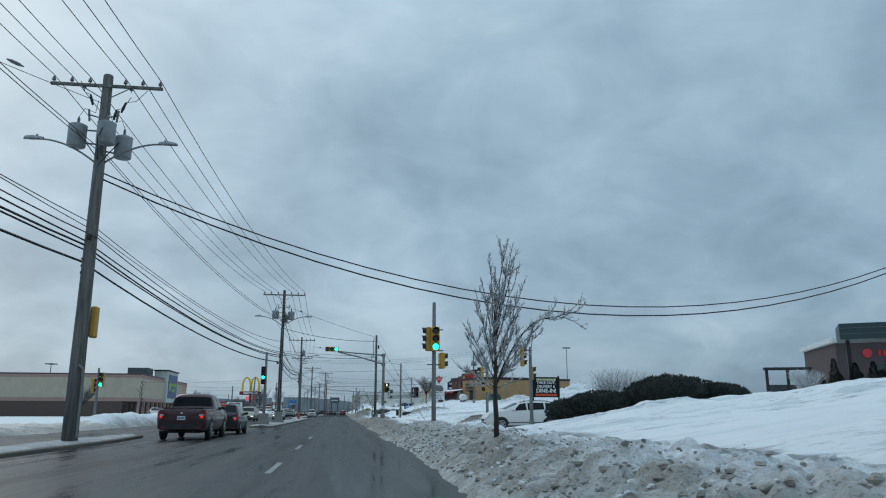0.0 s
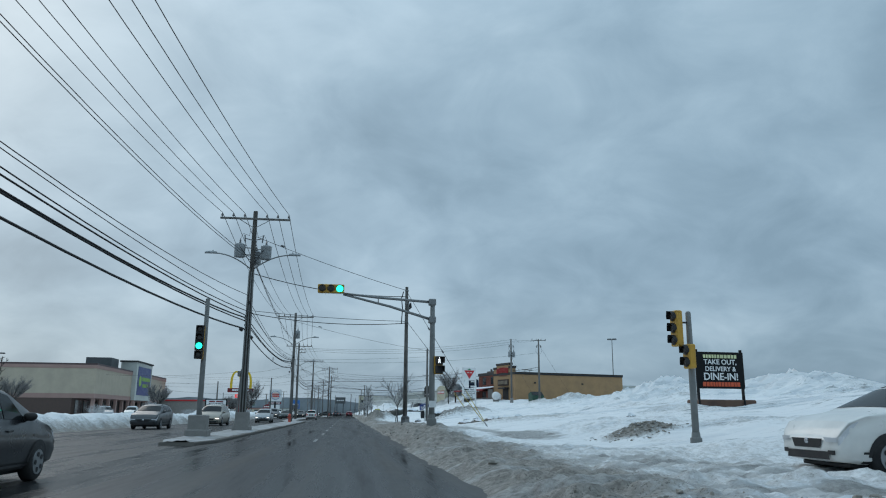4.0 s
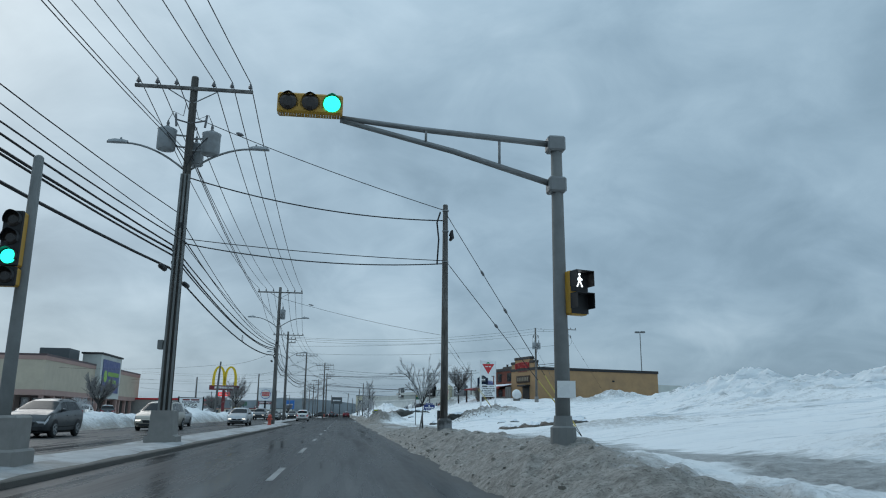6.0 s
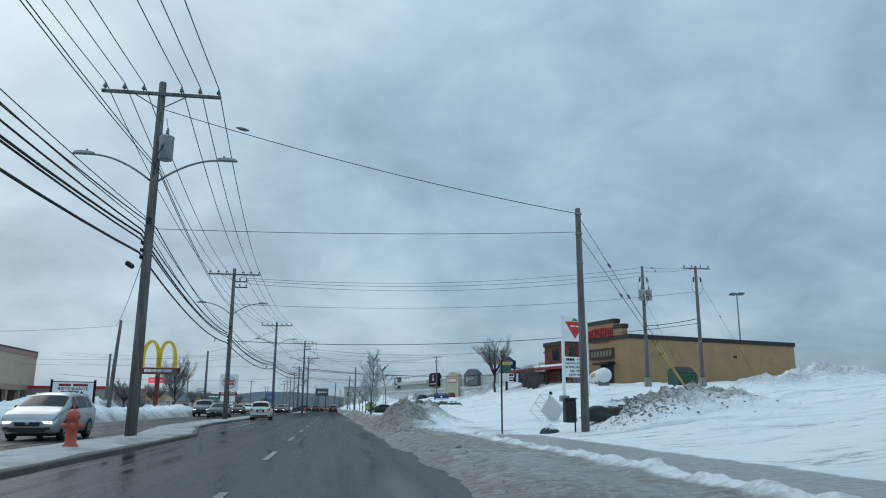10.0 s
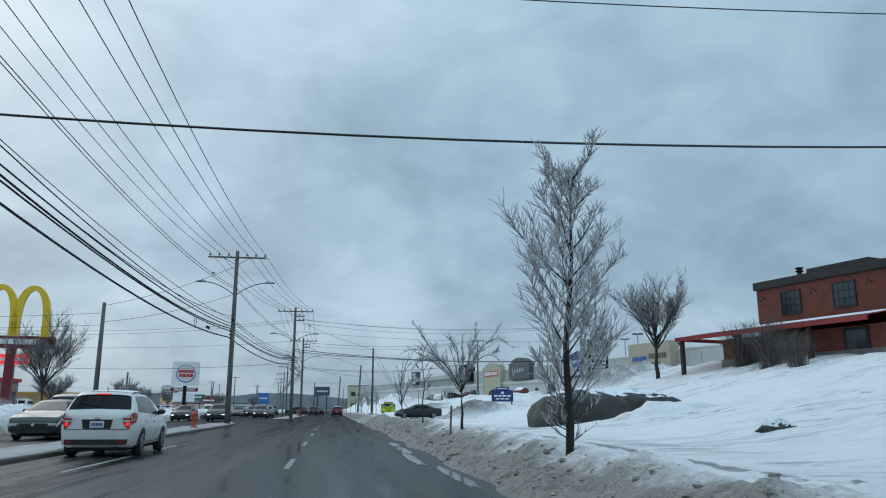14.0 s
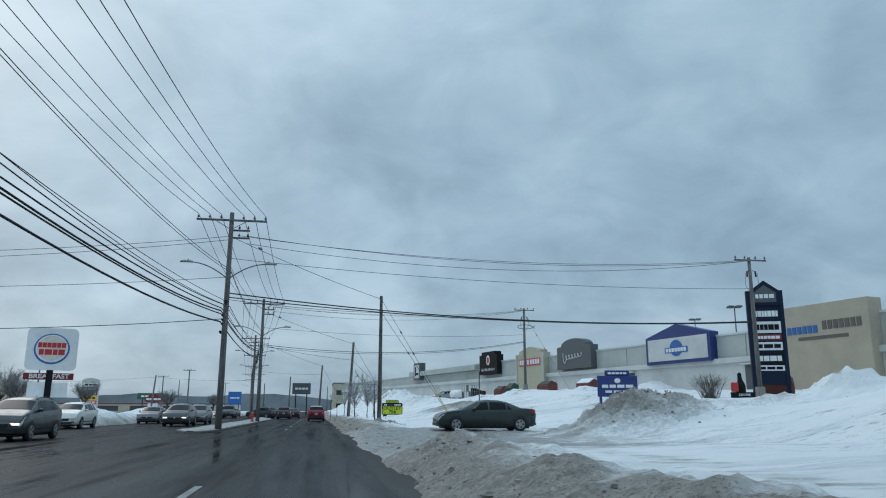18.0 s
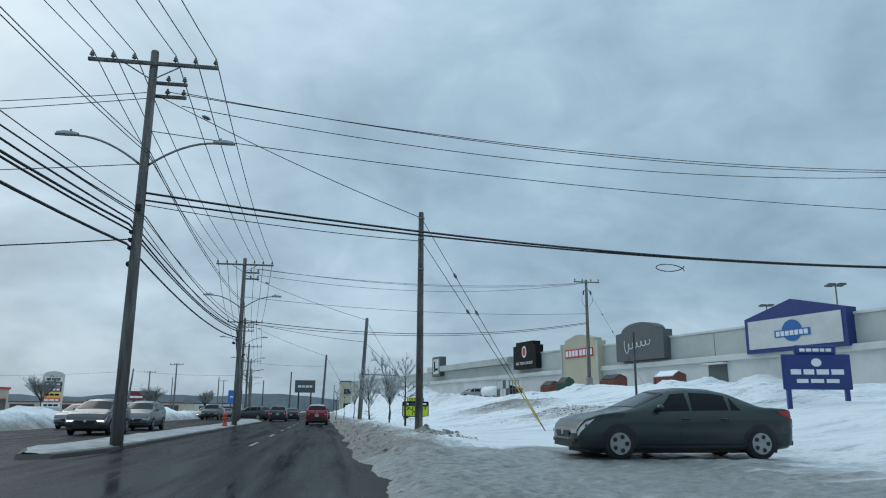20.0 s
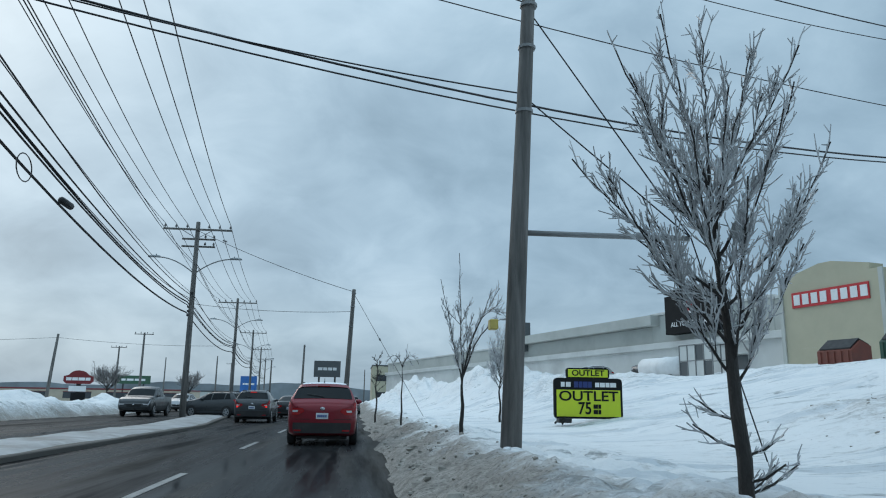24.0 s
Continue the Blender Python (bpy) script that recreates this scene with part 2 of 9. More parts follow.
# ---- mesh helpers ----
class Geo:
    """Collects vertices and faces of one mesh."""

    def __init__(self):
        self.v, self.f = [], []

    def add(self, vs, fs):
        n = len(self.v)
        self.v += [tuple(p) for p in vs]
        self.f += [tuple(i + n for i in f) for f in fs]
        return self

    def box(self, x0, x1, y0, y1, z0, z1, c=0.0):
        c = min(c, (x1 - x0) / 2.5, (y1 - y0) / 2.5, (z1 - z0) / 2.5)
        if c <= 0:
            vs = [(x, y, z) for z in (z0, z1) for y in (y0, y1) for x in (x0, x1)]
            return self.add(vs, [(0, 2, 3, 1), (4, 5, 7, 6), (0, 1, 5, 4), (2, 6, 7, 3), (0, 4, 6, 2), (1, 3, 7, 5)])
        xs, ys, zs = (x0, x1), (y0, y1), (z0, z1)
        vs, key = [], {}
        for i in (0, 1):
            for j in (0, 1):
                for k in (0, 1):
                    for a in range(3):
                        p = [xs[i], ys[j], zs[k]]
                        for b, s in ((0, i), (1, j), (2, k)):
                            if b != a:
                                p[b] += c if s == 0 else -c
                        key[(i, j, k, a)] = len(vs)
                        vs.append(p)
        fs = []
        for a in range(3):
            b, d = [q for q in range(3) if q != a]
            for s in (0, 1):
                loop = []
                for u, w in ((0, 0), (1, 0), (1, 1), (0, 1)):
                    q = [0, 0, 0]
                    q[a], q[b], q[d] = s, u, w
                    loop.append(key[(*q, a)])
                fs.append(loop if (s == 1) == (a != 1) else loop[::-1])
        for a in range(3):
            b, d = [q for q in range(3) if q != a]
            for u in (0, 1):
                for w in (0, 1):
                    q0, q1 = [0, 0, 0], [0, 0, 0]
                    q0[a], q1[a] = 0, 1
                    q0[b] = q1[b] = u
                    q0[d] = q1[d] = w
                    fs.append([key[(*q0, b)], key[(*q1, b)], key[(*q1, d)], key[(*q0, d)]])
        for i in (0, 1):
            for j in (0, 1):
                for k in (0, 1):
                    fs.append([key[(i, j, k, 0)], key[(i, j, k, 1)], key[(i, j, k, 2)]])
        return self.add(vs, fs)

    def tube(self, pts, r, n=6, cap=True):
        pts = [Vector(p) for p in pts]
        rs = list(r) if isinstance(r, (list, tuple)) else [r] * len(pts)
        vs, fs = [], []
        ref = None
        for i, p in enumerate(pts):
            d = (pts[min(i + 1, len(pts) - 1)] - pts[max(i - 1, 0)])
            d = d.normalized() if d.length > 1e-9 else Vector((0, 0, 1))
            if ref is None:
                ref = Vector((0, 0, 1)) if abs(d.z) < 0.9 else Vector((1, 0, 0))
            a = d.cross(ref).normalized()
            b = a.cross(d)
            for k in range(n):
                t = 2 * math.pi * k / n
                vs.append(p + (a * math.cos(t) + b * math.sin(t)) * rs[i])
        for i in range(len(pts) - 1):
            for k in range(n):
                k2 = (k + 1) % n
                fs.append((i * n + k, i * n + k2, (i + 1) * n + k2, (i + 1) * n + k))
        if cap:
            fs.append(tuple(range(n))[::-1])
            fs.append(tuple(range((len(pts) - 1) * n, len(pts) * n)))
        return self.add(vs, fs)

    def ball(self, c, r, seg=8, rings=5, sq=(1, 1, 1), jit=0.0, rng=None):
        vs = [(c[0], c[1], c[2] - r * sq[2])]
        for i in range(1, rings):
            t = math.pi * i / rings
            for k in range(seg):
                p = 2 * math.pi * k / seg
                q = r * (1 + (rng.uniform(-jit, jit) if rng else 0))
                vs.append((c[0] + q * sq[0] * math.sin(t) * math.cos(p), c[1] + q * sq[1] * math.sin(t) * math.sin(p), c[2] - q * sq[2] * math.cos(t)))
        vs.append((c[0], c[1], c[2] + r * sq[2]))
        fs = [(0, 1 + (k + 1) % seg, 1 + k) for k in range(seg)]
        for i in range(rings - 2):
            for k in range(seg):
                a, b = 1 + i * seg + k, 1 + i * seg + (k + 1) % seg
                fs.append((a, b, b + seg, a + seg))
        last = len(vs) - 1
        fs += [(last, 1 + (rings - 2) * seg + k, 1 + (rings - 2) * seg + (k + 1) % seg) for k in range(seg)]
        return self.add(vs, fs)

    def prism(self, poly, d0, d1, axis="y"):
        """A flat outline of (a, z) points drawn out from d0 to d1 along an axis."""
        n = len(poly)
        mk = (lambda a, z, d: (a, d, z)) if axis == "y" else (lambda a, z, d: (d, a, z)) if axis == "x" else (lambda a, z, d: (a, z, d))
        vs = [mk(a, z, d0) for a, z in poly] + [mk(a, z, d1) for a, z in poly]
        fs = [tuple(range(n)), tuple(range(2 * n - 1, n - 1, -1))]
        fs += [(i, i + n, (i + 1) % n + n, (i + 1) % n) for i in range(n)]
        return self.add(vs, fs)

    def sheet(self, rows):
        """A skin over rows of points."""
        m = len(rows[0])
        vs = [p for r in rows for p in r]
        fs = [(i * m + k, i * m + k + 1, (i + 1) * m + k + 1, (i + 1) * m + k) for i in range(len(rows) - 1) for k in range(m - 1)]
        return self.add(vs, fs)

    def mesh(self, name, m, smooth=False):
        me = bpy.data.meshes.new(name)
        me.from_pydata(self.v, [], self.f)
        me.materials.append(m)
        bm = bmesh.new()
        bm.from_mesh(me)
        bmesh.ops.recalc_face_normals(bm, faces=bm.faces)
        bm.to_mesh(me)
        bm.free()
        if smooth:
            me.polygons.foreach_set("use_smooth", [True] * len(me.polygons))
        return me


def thing(name, x, y, z, turn, label, category, group="", kind=""):
    ob = new(name)
    ob.empty_display_size = 0.2
    ob.matrix_basis = pose(x, y, z, 0, 0, turn)
    return tagged(ob, label, category, group, kind)


def part(name, g, m, parent, label="", smooth=False):
    ob = new(name, g if isinstance(g, bpy.types.Mesh) else g.mesh(name, m, smooth))
    ob.parent = parent
    if label:
        ob["label"] = label
    return ob


def solo(name, g, m, label, category, group="", kind="", smooth=False):
    return tagged(new(name, g.mesh(name, m, smooth)), label, category, group, kind)


def text(name, body, size, m, parent, at, rot=(90, 0, 0), stretch=1.0, depth=0.004, align="CENTER"):
    cu = bpy.data.curves.new(name, "FONT")
    cu.body, cu.size, cu.align_x, cu.align_y, cu.extrude = body, size, align, "CENTER", depth
    cu.offset = size * 0.018
    tmp = bpy.data.objects.new(name, cu)
    me = bpy.data.meshes.new_from_object(tmp)
    bpy.data.objects.remove(tmp)
    me.materials.append(m)
    ob = new(name, me)
    ob.parent = parent
    ob.matrix_basis = pose(*at, *rot) @ Matrix.Diagonal((stretch, 1, 1, 1))
    return ob


def vnoise(x, y, seed=0):
    ix, iy = np.floor(x), np.floor(y)
    fx, fy = x - ix, y - iy
    fx, fy = fx * fx * (3 - 2 * fx), fy * fy * (3 - 2 * fy)

    def h(a, b):
        s = np.sin(a * 127.1 + b * 311.7 + seed * 74.7) * 43758.5453
        return s - np.floor(s)
    return (h(ix, iy) * (1 - fx) + h(ix + 1, iy) * fx) * (1 - fy) + (h(ix, iy + 1) * (1 - fx) + h(ix + 1, iy + 1) * fx) * fy


def fbm(x, y, seed=0, octs=4):
    s, a, t = 0.0, 1.0, 0.0
    for k in range(octs):
        s = s + a * vnoise(x * 2 ** k + 17 * k, y * 2 ** k - 9 * k, seed + k)
        t, a = t + a, a * 0.5
    return s / t

# ---- ground: one sheet of snow, ploughed banks and heaps ----
SLOPE_Y = [-60, 25, 55, 100, 130, 150, 172, 188, 202, 213, 224, 235, 252, 300, 400]
SLOPE_S = [0.10, 0.10, 0.085, 0.075, 0.095, 0.137, 0.185, 0.11, 0.058, 0.068, 0.100, 0.113, 0.138, 0.135, 0.05]
GAPS_R = [(28.5, 45.5), (80, 106), (184, 205)]
GAPS_L = [(28.5, 46), (184, 207), (112, 118)]
# x, y, height, reach across, reach along, grit
HEAPS = [(35.5, 99.5, 3.0, 9, 12, 0.3), (46, 88, 3.2, 9, 10, 0.4), (26, 80, 1.2, 7, 9, 0.0), (13.6, 106.4, 1.55, 3.3, 2.2, 1.0), (11.0, 105.0, 0.5, 1.4, 1.2, 0.9), (10.6, 150.6, 0.55, 2.2, 1.3, 0.0), (14.0, 240, 0.5, 4, 7, 0.62), (12.5, 222, 0.4, 3, 4, 0.5), (21, 182, 1.6, 5, 6, 0.55),
         (4.2, 116.9, 1.02, 1.75, 2.2, 0.38), (5.6, 118.3, 0.55, 1.6, 1.8, 0.3), (11.2, 108.5, 0.5, 1.6, 1.4, 0.5), (3.5, 119.6, 0.38, 1.0, 1.7, 0.7), (3.3, 113.5, 0.62, 1.3, 3.2, 0.8), (5.2, 121.5, 0.35, 1.2, 2.0, 0.6), (40, 112, 1.6, 9, 9, 0.1), (52, 104, 2.2, 9, 12, 0.1), (26, 188, 1.5, 5, 6, 0.45), (33, 184, 2.2, 6, 8, 0.4),
         (40, 176, 2.0, 6, 6, 0.2), (13.0, 195.2, 2.15, 3.1, 2.2, 0.7), (27.2, 201, 2.0, 2.6, 2.4, 0.1), (23.0, 202, 1.0, 2.2, 1.8, 0.35), (17.5, 198, 0.8, 3, 3, 0.3), (21, 219, 0.7, 3, 3.5, 0.1), (27.5, 231, 0.45, 2.2, 3, 0.1),
         (26.5, 243, 0.4, 1.6, 2, 0.1), (21.5, 264, 0.3, 3, 6, 0.2), (16, 276, 1.2, 4, 10, 0.25), (14, 300, 3.5, 5, 20, 0.1), (10, 340, 4.5, 6, 28, 0.1),
         (20.5, 17, 0.16, 5, 6, 0.05), (13, 21, 0.42, 3, 3.4, 0.05), (32.8, 124.5, 1.7, 5.5, 3.0, 0.22), (27, 122.8, 0.6, 3, 2, 0.44), (10.5, 66, 0.35, 4, 3, 0.4), (9.3, 43.2, 0.36, 1.25, 0.9, 1.0), (14.0, 42.6, 0.32, 3.4, 2.0, 0.28), (10.5, 47.5, 0.42, 4.5, 4.5, 0.22), (15.5, 53.5, 0.35, 3, 3, 0.3), (7.9, 204.8, 0.62, 0.62, 0.6, 1.0), (4.2, 208.2, 0.22, 0.8, 1.3, 0.5),
         (18.6, 250, 0.6, 1.5, 2, 0.02), (22.6, 249, 0.8, 1.8, 2, 0.02), (29.6, 246, 0.6, 1.3, 2, 0.02), (32.8, 246, 0.8, 1.8, 2, 0.05), (37.5, 245, 1.0, 3, 2, 0.12),
         (-19, 128, 1.0, 2.5, 5, 0.1), (-21, 138, 1.5, 3, 5, 0.1), (-21.5, 152, 1.6, 3, 5, 0.1), (-20, 168, 0.9, 3, 6, 0.1), (-22, 196, 0.8, 3, 5, 0.2),
         (-24, 240, 1.1, 3, 6, 0.2), (-26, 262, 1.2, 4, 5, 0.1), (-25, 290, 1.6, 4, 6, 0.1), (-22, 305, 1.3, 3, 5, 0.1), (-19, 70, 0.4, 2, 8, 0.2)]


def gate(y, gaps, soft=2.5):
    g = np.ones_like(y)
    for a, b in gaps:
        g = g * (1 - np.clip((y - a) / soft + 0.5, 0, 1) * np.clip((b - y) / soft + 0.5, 0, 1))
    return g


SHELF_Y = [-60, 24, 29, 45, 48, 62, 72, 80, 106, 112, 130, 140, 150, 158, 168, 183, 188, 201, 207, 213, 245, 262, 300]
SHELF_Z = [0.56, 0.50, 0.20, 0.20, 0.44, 0.42, 0.38, 0.18, 0.18, 0.34, 0.40, 0.50, 0.57, 0.52, 0.44, 0.42, 0.15, 0.15, 0.40, 0.46, 0.46, 0.40, 0.40]
CREST_Y = [-60, 22, 28, 46, 58, 70, 80, 106, 114, 126, 140, 152, 160, 168, 182, 212, 226, 245, 262]
CREST_H = [0.10, 0.06, 0.04, 0.20, 0.14, 0.10, 0.05, 0.15, 0.22, 0.14, 0.08, 0.05, 0.05, 0.08, 0.18, 0.12, 0.08, 0.08, 0.06]


def cells(x, y, seed):
    """Broken lumps: the rounded top of the nearest of scattered clods."""
    ix, iy = np.floor(x), np.floor(y)
    best = np.zeros_like(x)
    for a in (-1, 0, 1):
        for b in (-1, 0, 1):
            cx, cy = ix + a, iy + b
            h = np.sin(cx * 127.1 + cy * 311.7 + seed * 74.7) * 43758.5453
            h1 = h - np.floor(h)
            h = np.sin(cx * 269.5 + cy * 183.3 + seed * 51.3) * 24634.6345
            h2 = h - np.floor(h)
            h = np.sin(cx * 419.2 + cy * 371.9 + seed * 17.9) * 9271.193
            h3 = h - np.floor(h)
            d = np.hypot(x - cx - h1, (y - cy - h2) * (0.8 + 0.5 * h3)) / (0.35 + 0.55 * h3)
            best = np.maximum(best, np.sqrt(np.clip(1 - d * d, 0, 1)) * (0.25 + 0.75 * h3 * h3))
    return best


def land(x, y):
    """Height of the snow, its grit and its wetness, at arrays of places."""
    x, y = np.asarray(x, float), np.asarray(y, float)
    s = np.interp(y, SLOPE_Y, SLOPE_S)
    gr, gl = gate(y, GAPS_R), gate(y, GAPS_L)
    n1, n2, n3 = fbm(x * 0.35, y * 0.35, 3), fbm(x * 1.4, y * 1.4, 11), fbm(x * 4.2, y * 4.2, 23, 3)
    n4 = fbm(x * 2.4, y * 2.4, 41, 3)
    wx, wy = x + 0.25 * (n4 - 0.5), y + 0.25 * (n2 - 0.5)
    c1, c2 = cells(wx * 2.1, wy * 2.1, 5), cells(wx * 5.2, wy * 5.2, 9)
    # right of the road
    foot = np.interp(y, [146, 158, 182, 212, 216], [8.0, 11.5, 12.0, 11.0, 8.5])
    rise = np.clip(x - foot, 0, 24.5 - foot) * 16.5 / (24.5 - foot) * s * 1.28 + np.clip(x - 24.5, 0, 40) * 0.02
    edge = x - (1.85 + 0.22 * (n2 - 0.5) + 0.7 * (n1 - 0.5))
    face = np.clip(edge / 1.25, 0, 1)
    shelf = np.interp(y, SHELF_Y, SHELF_Z) * np.clip(face * 0.9 + 0.1 * np.clip(edge / 0.15, 0, 1), 0, 1)
    wide = np.interp(y, [20, 30, 128, 134, 152, 160], [2.6, 1.0, 1.0, -0.15, -0.15, 1.0])
    rough = np.clip(edge / 0.4, 0, 1) * np.exp(-(np.clip(x - 3.3 - wide, 0, 9) / 1.1) ** 2)
    crest = np.exp(-((x - 3.0) / (0.55 + 0.3 * wide)) ** 2) * np.interp(y, CREST_Y, CREST_H) * (0.5 + 1.3 * n1)
    soft, fine = np.interp(y, [20, 32], [0.75, 0.62]), np.interp(y, [22, 30], [1.0, 0.0])
    lumps = ((n2 - 0.45) * 0.24 + (n4 - 0.5) * 0.22 * soft + (n3 - 0.5) * 0.10 * soft + c1 * 0.16 * n1 * 1.6 * soft + c2 * (0.07 * soft + 0.075 * fine) + cells(wx * 3.4, wy * 3.4, 15) * 0.11 * fine - 0.05 - 0.06 * fine) * rough
    field = (n1 - 0.5) * 0.40 * np.clip((x - 7) / 6, 0, 1) + (np.abs(fbm(x * 0.22, y * 0.6, 61) - 0.5) - 0.12) * 0.28 * np.clip((x - 7) / 3, 0, 1) + (n3 - 0.5) * 0.03 * np.clip(edge / 0.4, 0, 1)
    zr = shelf + rise + (crest + lumps) * (0.16 + 0.84 * gr) + field
    zr = np.where(edge < 0, 0.2 * edge - 0.004, zr)
    lane = np.clip((y - 28.5) / 2, 0, 1) * np.clip((37 - y) / 2, 0, 1) * np.clip((15 - x) / 3, 0, 1)
    zr = zr - lane * np.clip(zr - 0.12 - 0.08 * n2, 0, 1)
    # left of the road
    el = -15.3 - x + 0.6 * (n2 - 0.5)
    zl = 0.25 * np.clip(el / 1.0, 0, 1) + gl * np.clip(el / 1.3, 0, 1) * np.exp(-np.clip(-x - 17.0, 0, 20) ** 2 / 2.5) * (0.35 + 0.5 * n1)
    zl = zl + np.clip(el / 0.5, 0, 1) * ((n2 - 0.5) * 0.25 + (n3 - 0.5) * 0.1 + c1 * 0.1) * np.exp(-np.clip(-x - 20, 0, 20) / 4)
    z = np.where(x > -5, np.where(edge > 0, np.maximum(zr, np.minimum(0.16 * edge, 0.03) + 0.004 + 0.010 * (n4 - 0.5)), np.maximum(zr, -0.08)), np.where(el > -0.3, zl, -0.08))
    # grit: strong on the face of the bank, then broken patches higher up
    reach = np.interp(y, [20, 32, 108, 125, 134, 152, 160, 185, 208, 218], [2.4, 2.0, 2.0, 2.4, 1.05, 1.05, 2.0, 1.8, 1.7, 1.2])
    dirt = np.where(x > -5, np.clip(1.35 - (edge - 0.1) / reach, 0, 1) * (0.8 + 0.8 * (n2 - 0.2)), np.clip(1.0 - el / 1.3, 0, 1) * (0.4 + 0.8 * n2))
    dirt = dirt + 0.45 * rough * np.clip(0.62 - n4, 0, 1) + (x > 4) * np.clip(fbm(x * 0.12, y * 0.12, 71) - 0.56, 0, 1) * 4.0 * np.clip(n4 - 0.35, 0, 1)
    dirt = dirt * np.where(x > -5, np.interp(y, [22, 30], [0.62, 1.0]), 1.0)
    for hx, hy, h, rx, ry, grit in HEAPS:
        q = np.exp(-(((x - hx) / rx) ** 2 + ((y - hy) / ry) ** 2) * 1.4)
        z = z + h * q * (0.72 + 0.75 * (n1 - 0.25) * 0.6 + 0.55 * (n2 - 0.5))
        z = z + np.where(q > 0.12, ((n3 - 0.5) * 0.22 + (n4 - 0.5) * 0.3 + c1 * 0.14 + c2 * 0.06 - 0.06) * min(h, 1.6) * np.clip(q * 1.5, 0, 1), 0)
        dirt = dirt + grit * np.clip(q * 1.8 - 0.2, 0, 1) * (0.4 + 1.1 * n2)
    # ploughed, icy path along the bank, and the driveways
    mid = np.interp(y, [20, 60, 100, 150, 190, 230], [6.6, 6.2, 6.4, 5.8, 6.4, 6.2]) + 0.5 * (n1 - 0.5)
    walk_w = np.exp(-((x - mid) / 1.4) ** 2)
    wet = np.interp(y, [58, 72, 108, 120, 205, 214], [1.05, 0.75, 0.75, 0.6, 0.6, 0.2]) * walk_w * (0.35 + 0.8 * n1) * (0.3 + 0.7 * gr)
    # a strip of pavement laid bare beside the bank
    wet = wet + 1.1 * 1.5 * np.exp(-((x - 4.42 - 0.012 * (y - 140) - 0.12 * (n1 - 0.5)) / 0.19) ** 2) * np.clip((y - 128) / 4, 0, 1) * np.clip((147 - y) / 3, 0, 1) * np.clip(n1 * 2.4 - 0.2, 0, 1)
    z = z - 0.10 * np.clip(walk_w * 1.4, 0, 1) * gr
    drive_r = (1 - gr) * np.where(x > 0, np.clip(1.5 - (x - 2.5) / np.interp(y, [37, 41, 60, 76, 82, 102, 108, 120, 180], [9, 3.0, 3.4, 3.4, 5.2, 5.2, 3.4, 3.4, 9]), 0, 1), 0)
    # the long driveway: brown ice, a crumbled ridge, a bare pavement, then clean snow
    band = np.clip((y - 80) / 3, 0, 1) * np.clip((107 - y) / 3, 0, 1) * (x > 0)
    line = x + 0.45 * (n1 - 0.5) + 0.10 * (n4 - 0.5)
    ridge = band * np.exp(-((line - 4.75 - 0.25 * (n2 - 0.5)) / 0.2) ** 2) * np.clip(n4 * 3.2 - 1.0, 0, 1)
    paved = band * np.clip((line - 4.95) / 0.2, 0, 1) * np.clip((7.35 - line) / 0.5, 0, 1)
    brown = band * np.clip((4.65 - line) / 0.3, 0, 1)
    z = z + ridge * 0.13 * (0.3 + 1.2 * n2)
    wet = wet * (1 - band) + paved * (0.74 + 0.3 * n2) + brown * (0.08 + 1.9 * np.clip(fbm(x * 1.1, y * 0.13, 95) - 0.38, 0, 0.5))
    dirt = dirt * (1 - band * (1 - brown * 0.5)) + brown * (0.5 + 0.6 * n2) + ridge * 0.3
    drive_r = drive_r * (1 - band)
    z = z + brown * (0.10 * (np.abs(fbm(x * 1.6, y * 0.22, 93) - 0.5) - 0.12) + 0.03 * (n4 - 0.5)) * np.clip(edge / 0.4, 0, 1)
    drive_l = (1 - gl) * np.where((x < -10) & (x > -45), 1.0, 0)
    wet = np.clip(wet + drive_r * np.where((y > 20) & (y < 60), 0.05 + 2.0 * np.clip(fbm(x * 0.35, y * 0.8, 97) - 0.36, 0, 0.5), 0.55 + 0.5 * n2) + drive_l * 0.8, 0, 1)
    ruts = np.abs(fbm(x * 1.2, y * 0.25, 91) - 0.5)
    z = z + np.clip(edge / 0.4, 0, 1) * drive_r * np.where((y > 20) & (y < 60), 0.10 * (n2 - 0.5) + 0.10 * c1 * n1 + 0.06 * c2, 0.0)
    z = z + np.clip(edge / 0.4, 0, 1) * drive_r * (0.14 * (ruts - 0.1) + 0.12 * (n4 - 0.5) + 0.07 * c1 * n1 + 0.04 * c2 * n2)
    dirt = np.clip(dirt + 0.35 * drive_r, 0, 1)
    return z, dirt, wet


def gz(x, y):
    return float(land(np.array([x]), np.array([y]))[0][0])


def axis(*runs):
    return np.unique(np.concatenate([np.arange(a, b, d) for a, b, d in runs]).round(3))


xs = axis((-900, -120, 90), (-120, -40, 8), (-40, -24, 1.2), (-24, -14.6, 0.35), (-14.6, 1.2, 3.2), (1.2, 6.2, 0.075), (6.2, 9, 0.14), (9, 14, 0.22), (14, 36, 0.42), (36, 46, 0.9), (45, 120, 6), (120, 901, 90))
ys = axis((-160, -15, 8), (-15, -8, 1.0), (-8, 262, 0.11), (262, 300, 0.6), (300, 480, 4), (480, 1900, 70))
gx, gy = np.meshgrid(xs, ys)
zz, dd, wwet = land(gx.ravel(), gy.ravel())
far = np.clip((gy.ravel() - 420) / 500, 0, 1) + np.clip((np.abs(gx.ravel()) - 140) / 400, 0, 1)
zz = zz * (1 - np.clip(far, 0, 1)) - 0.2 * np.clip(far, 0, 1)
nx_, ny_ = len(xs), len(ys)
me = bpy.data.meshes.new("ground")
idx = np.arange(nx_ * ny_).reshape(ny_, nx_)
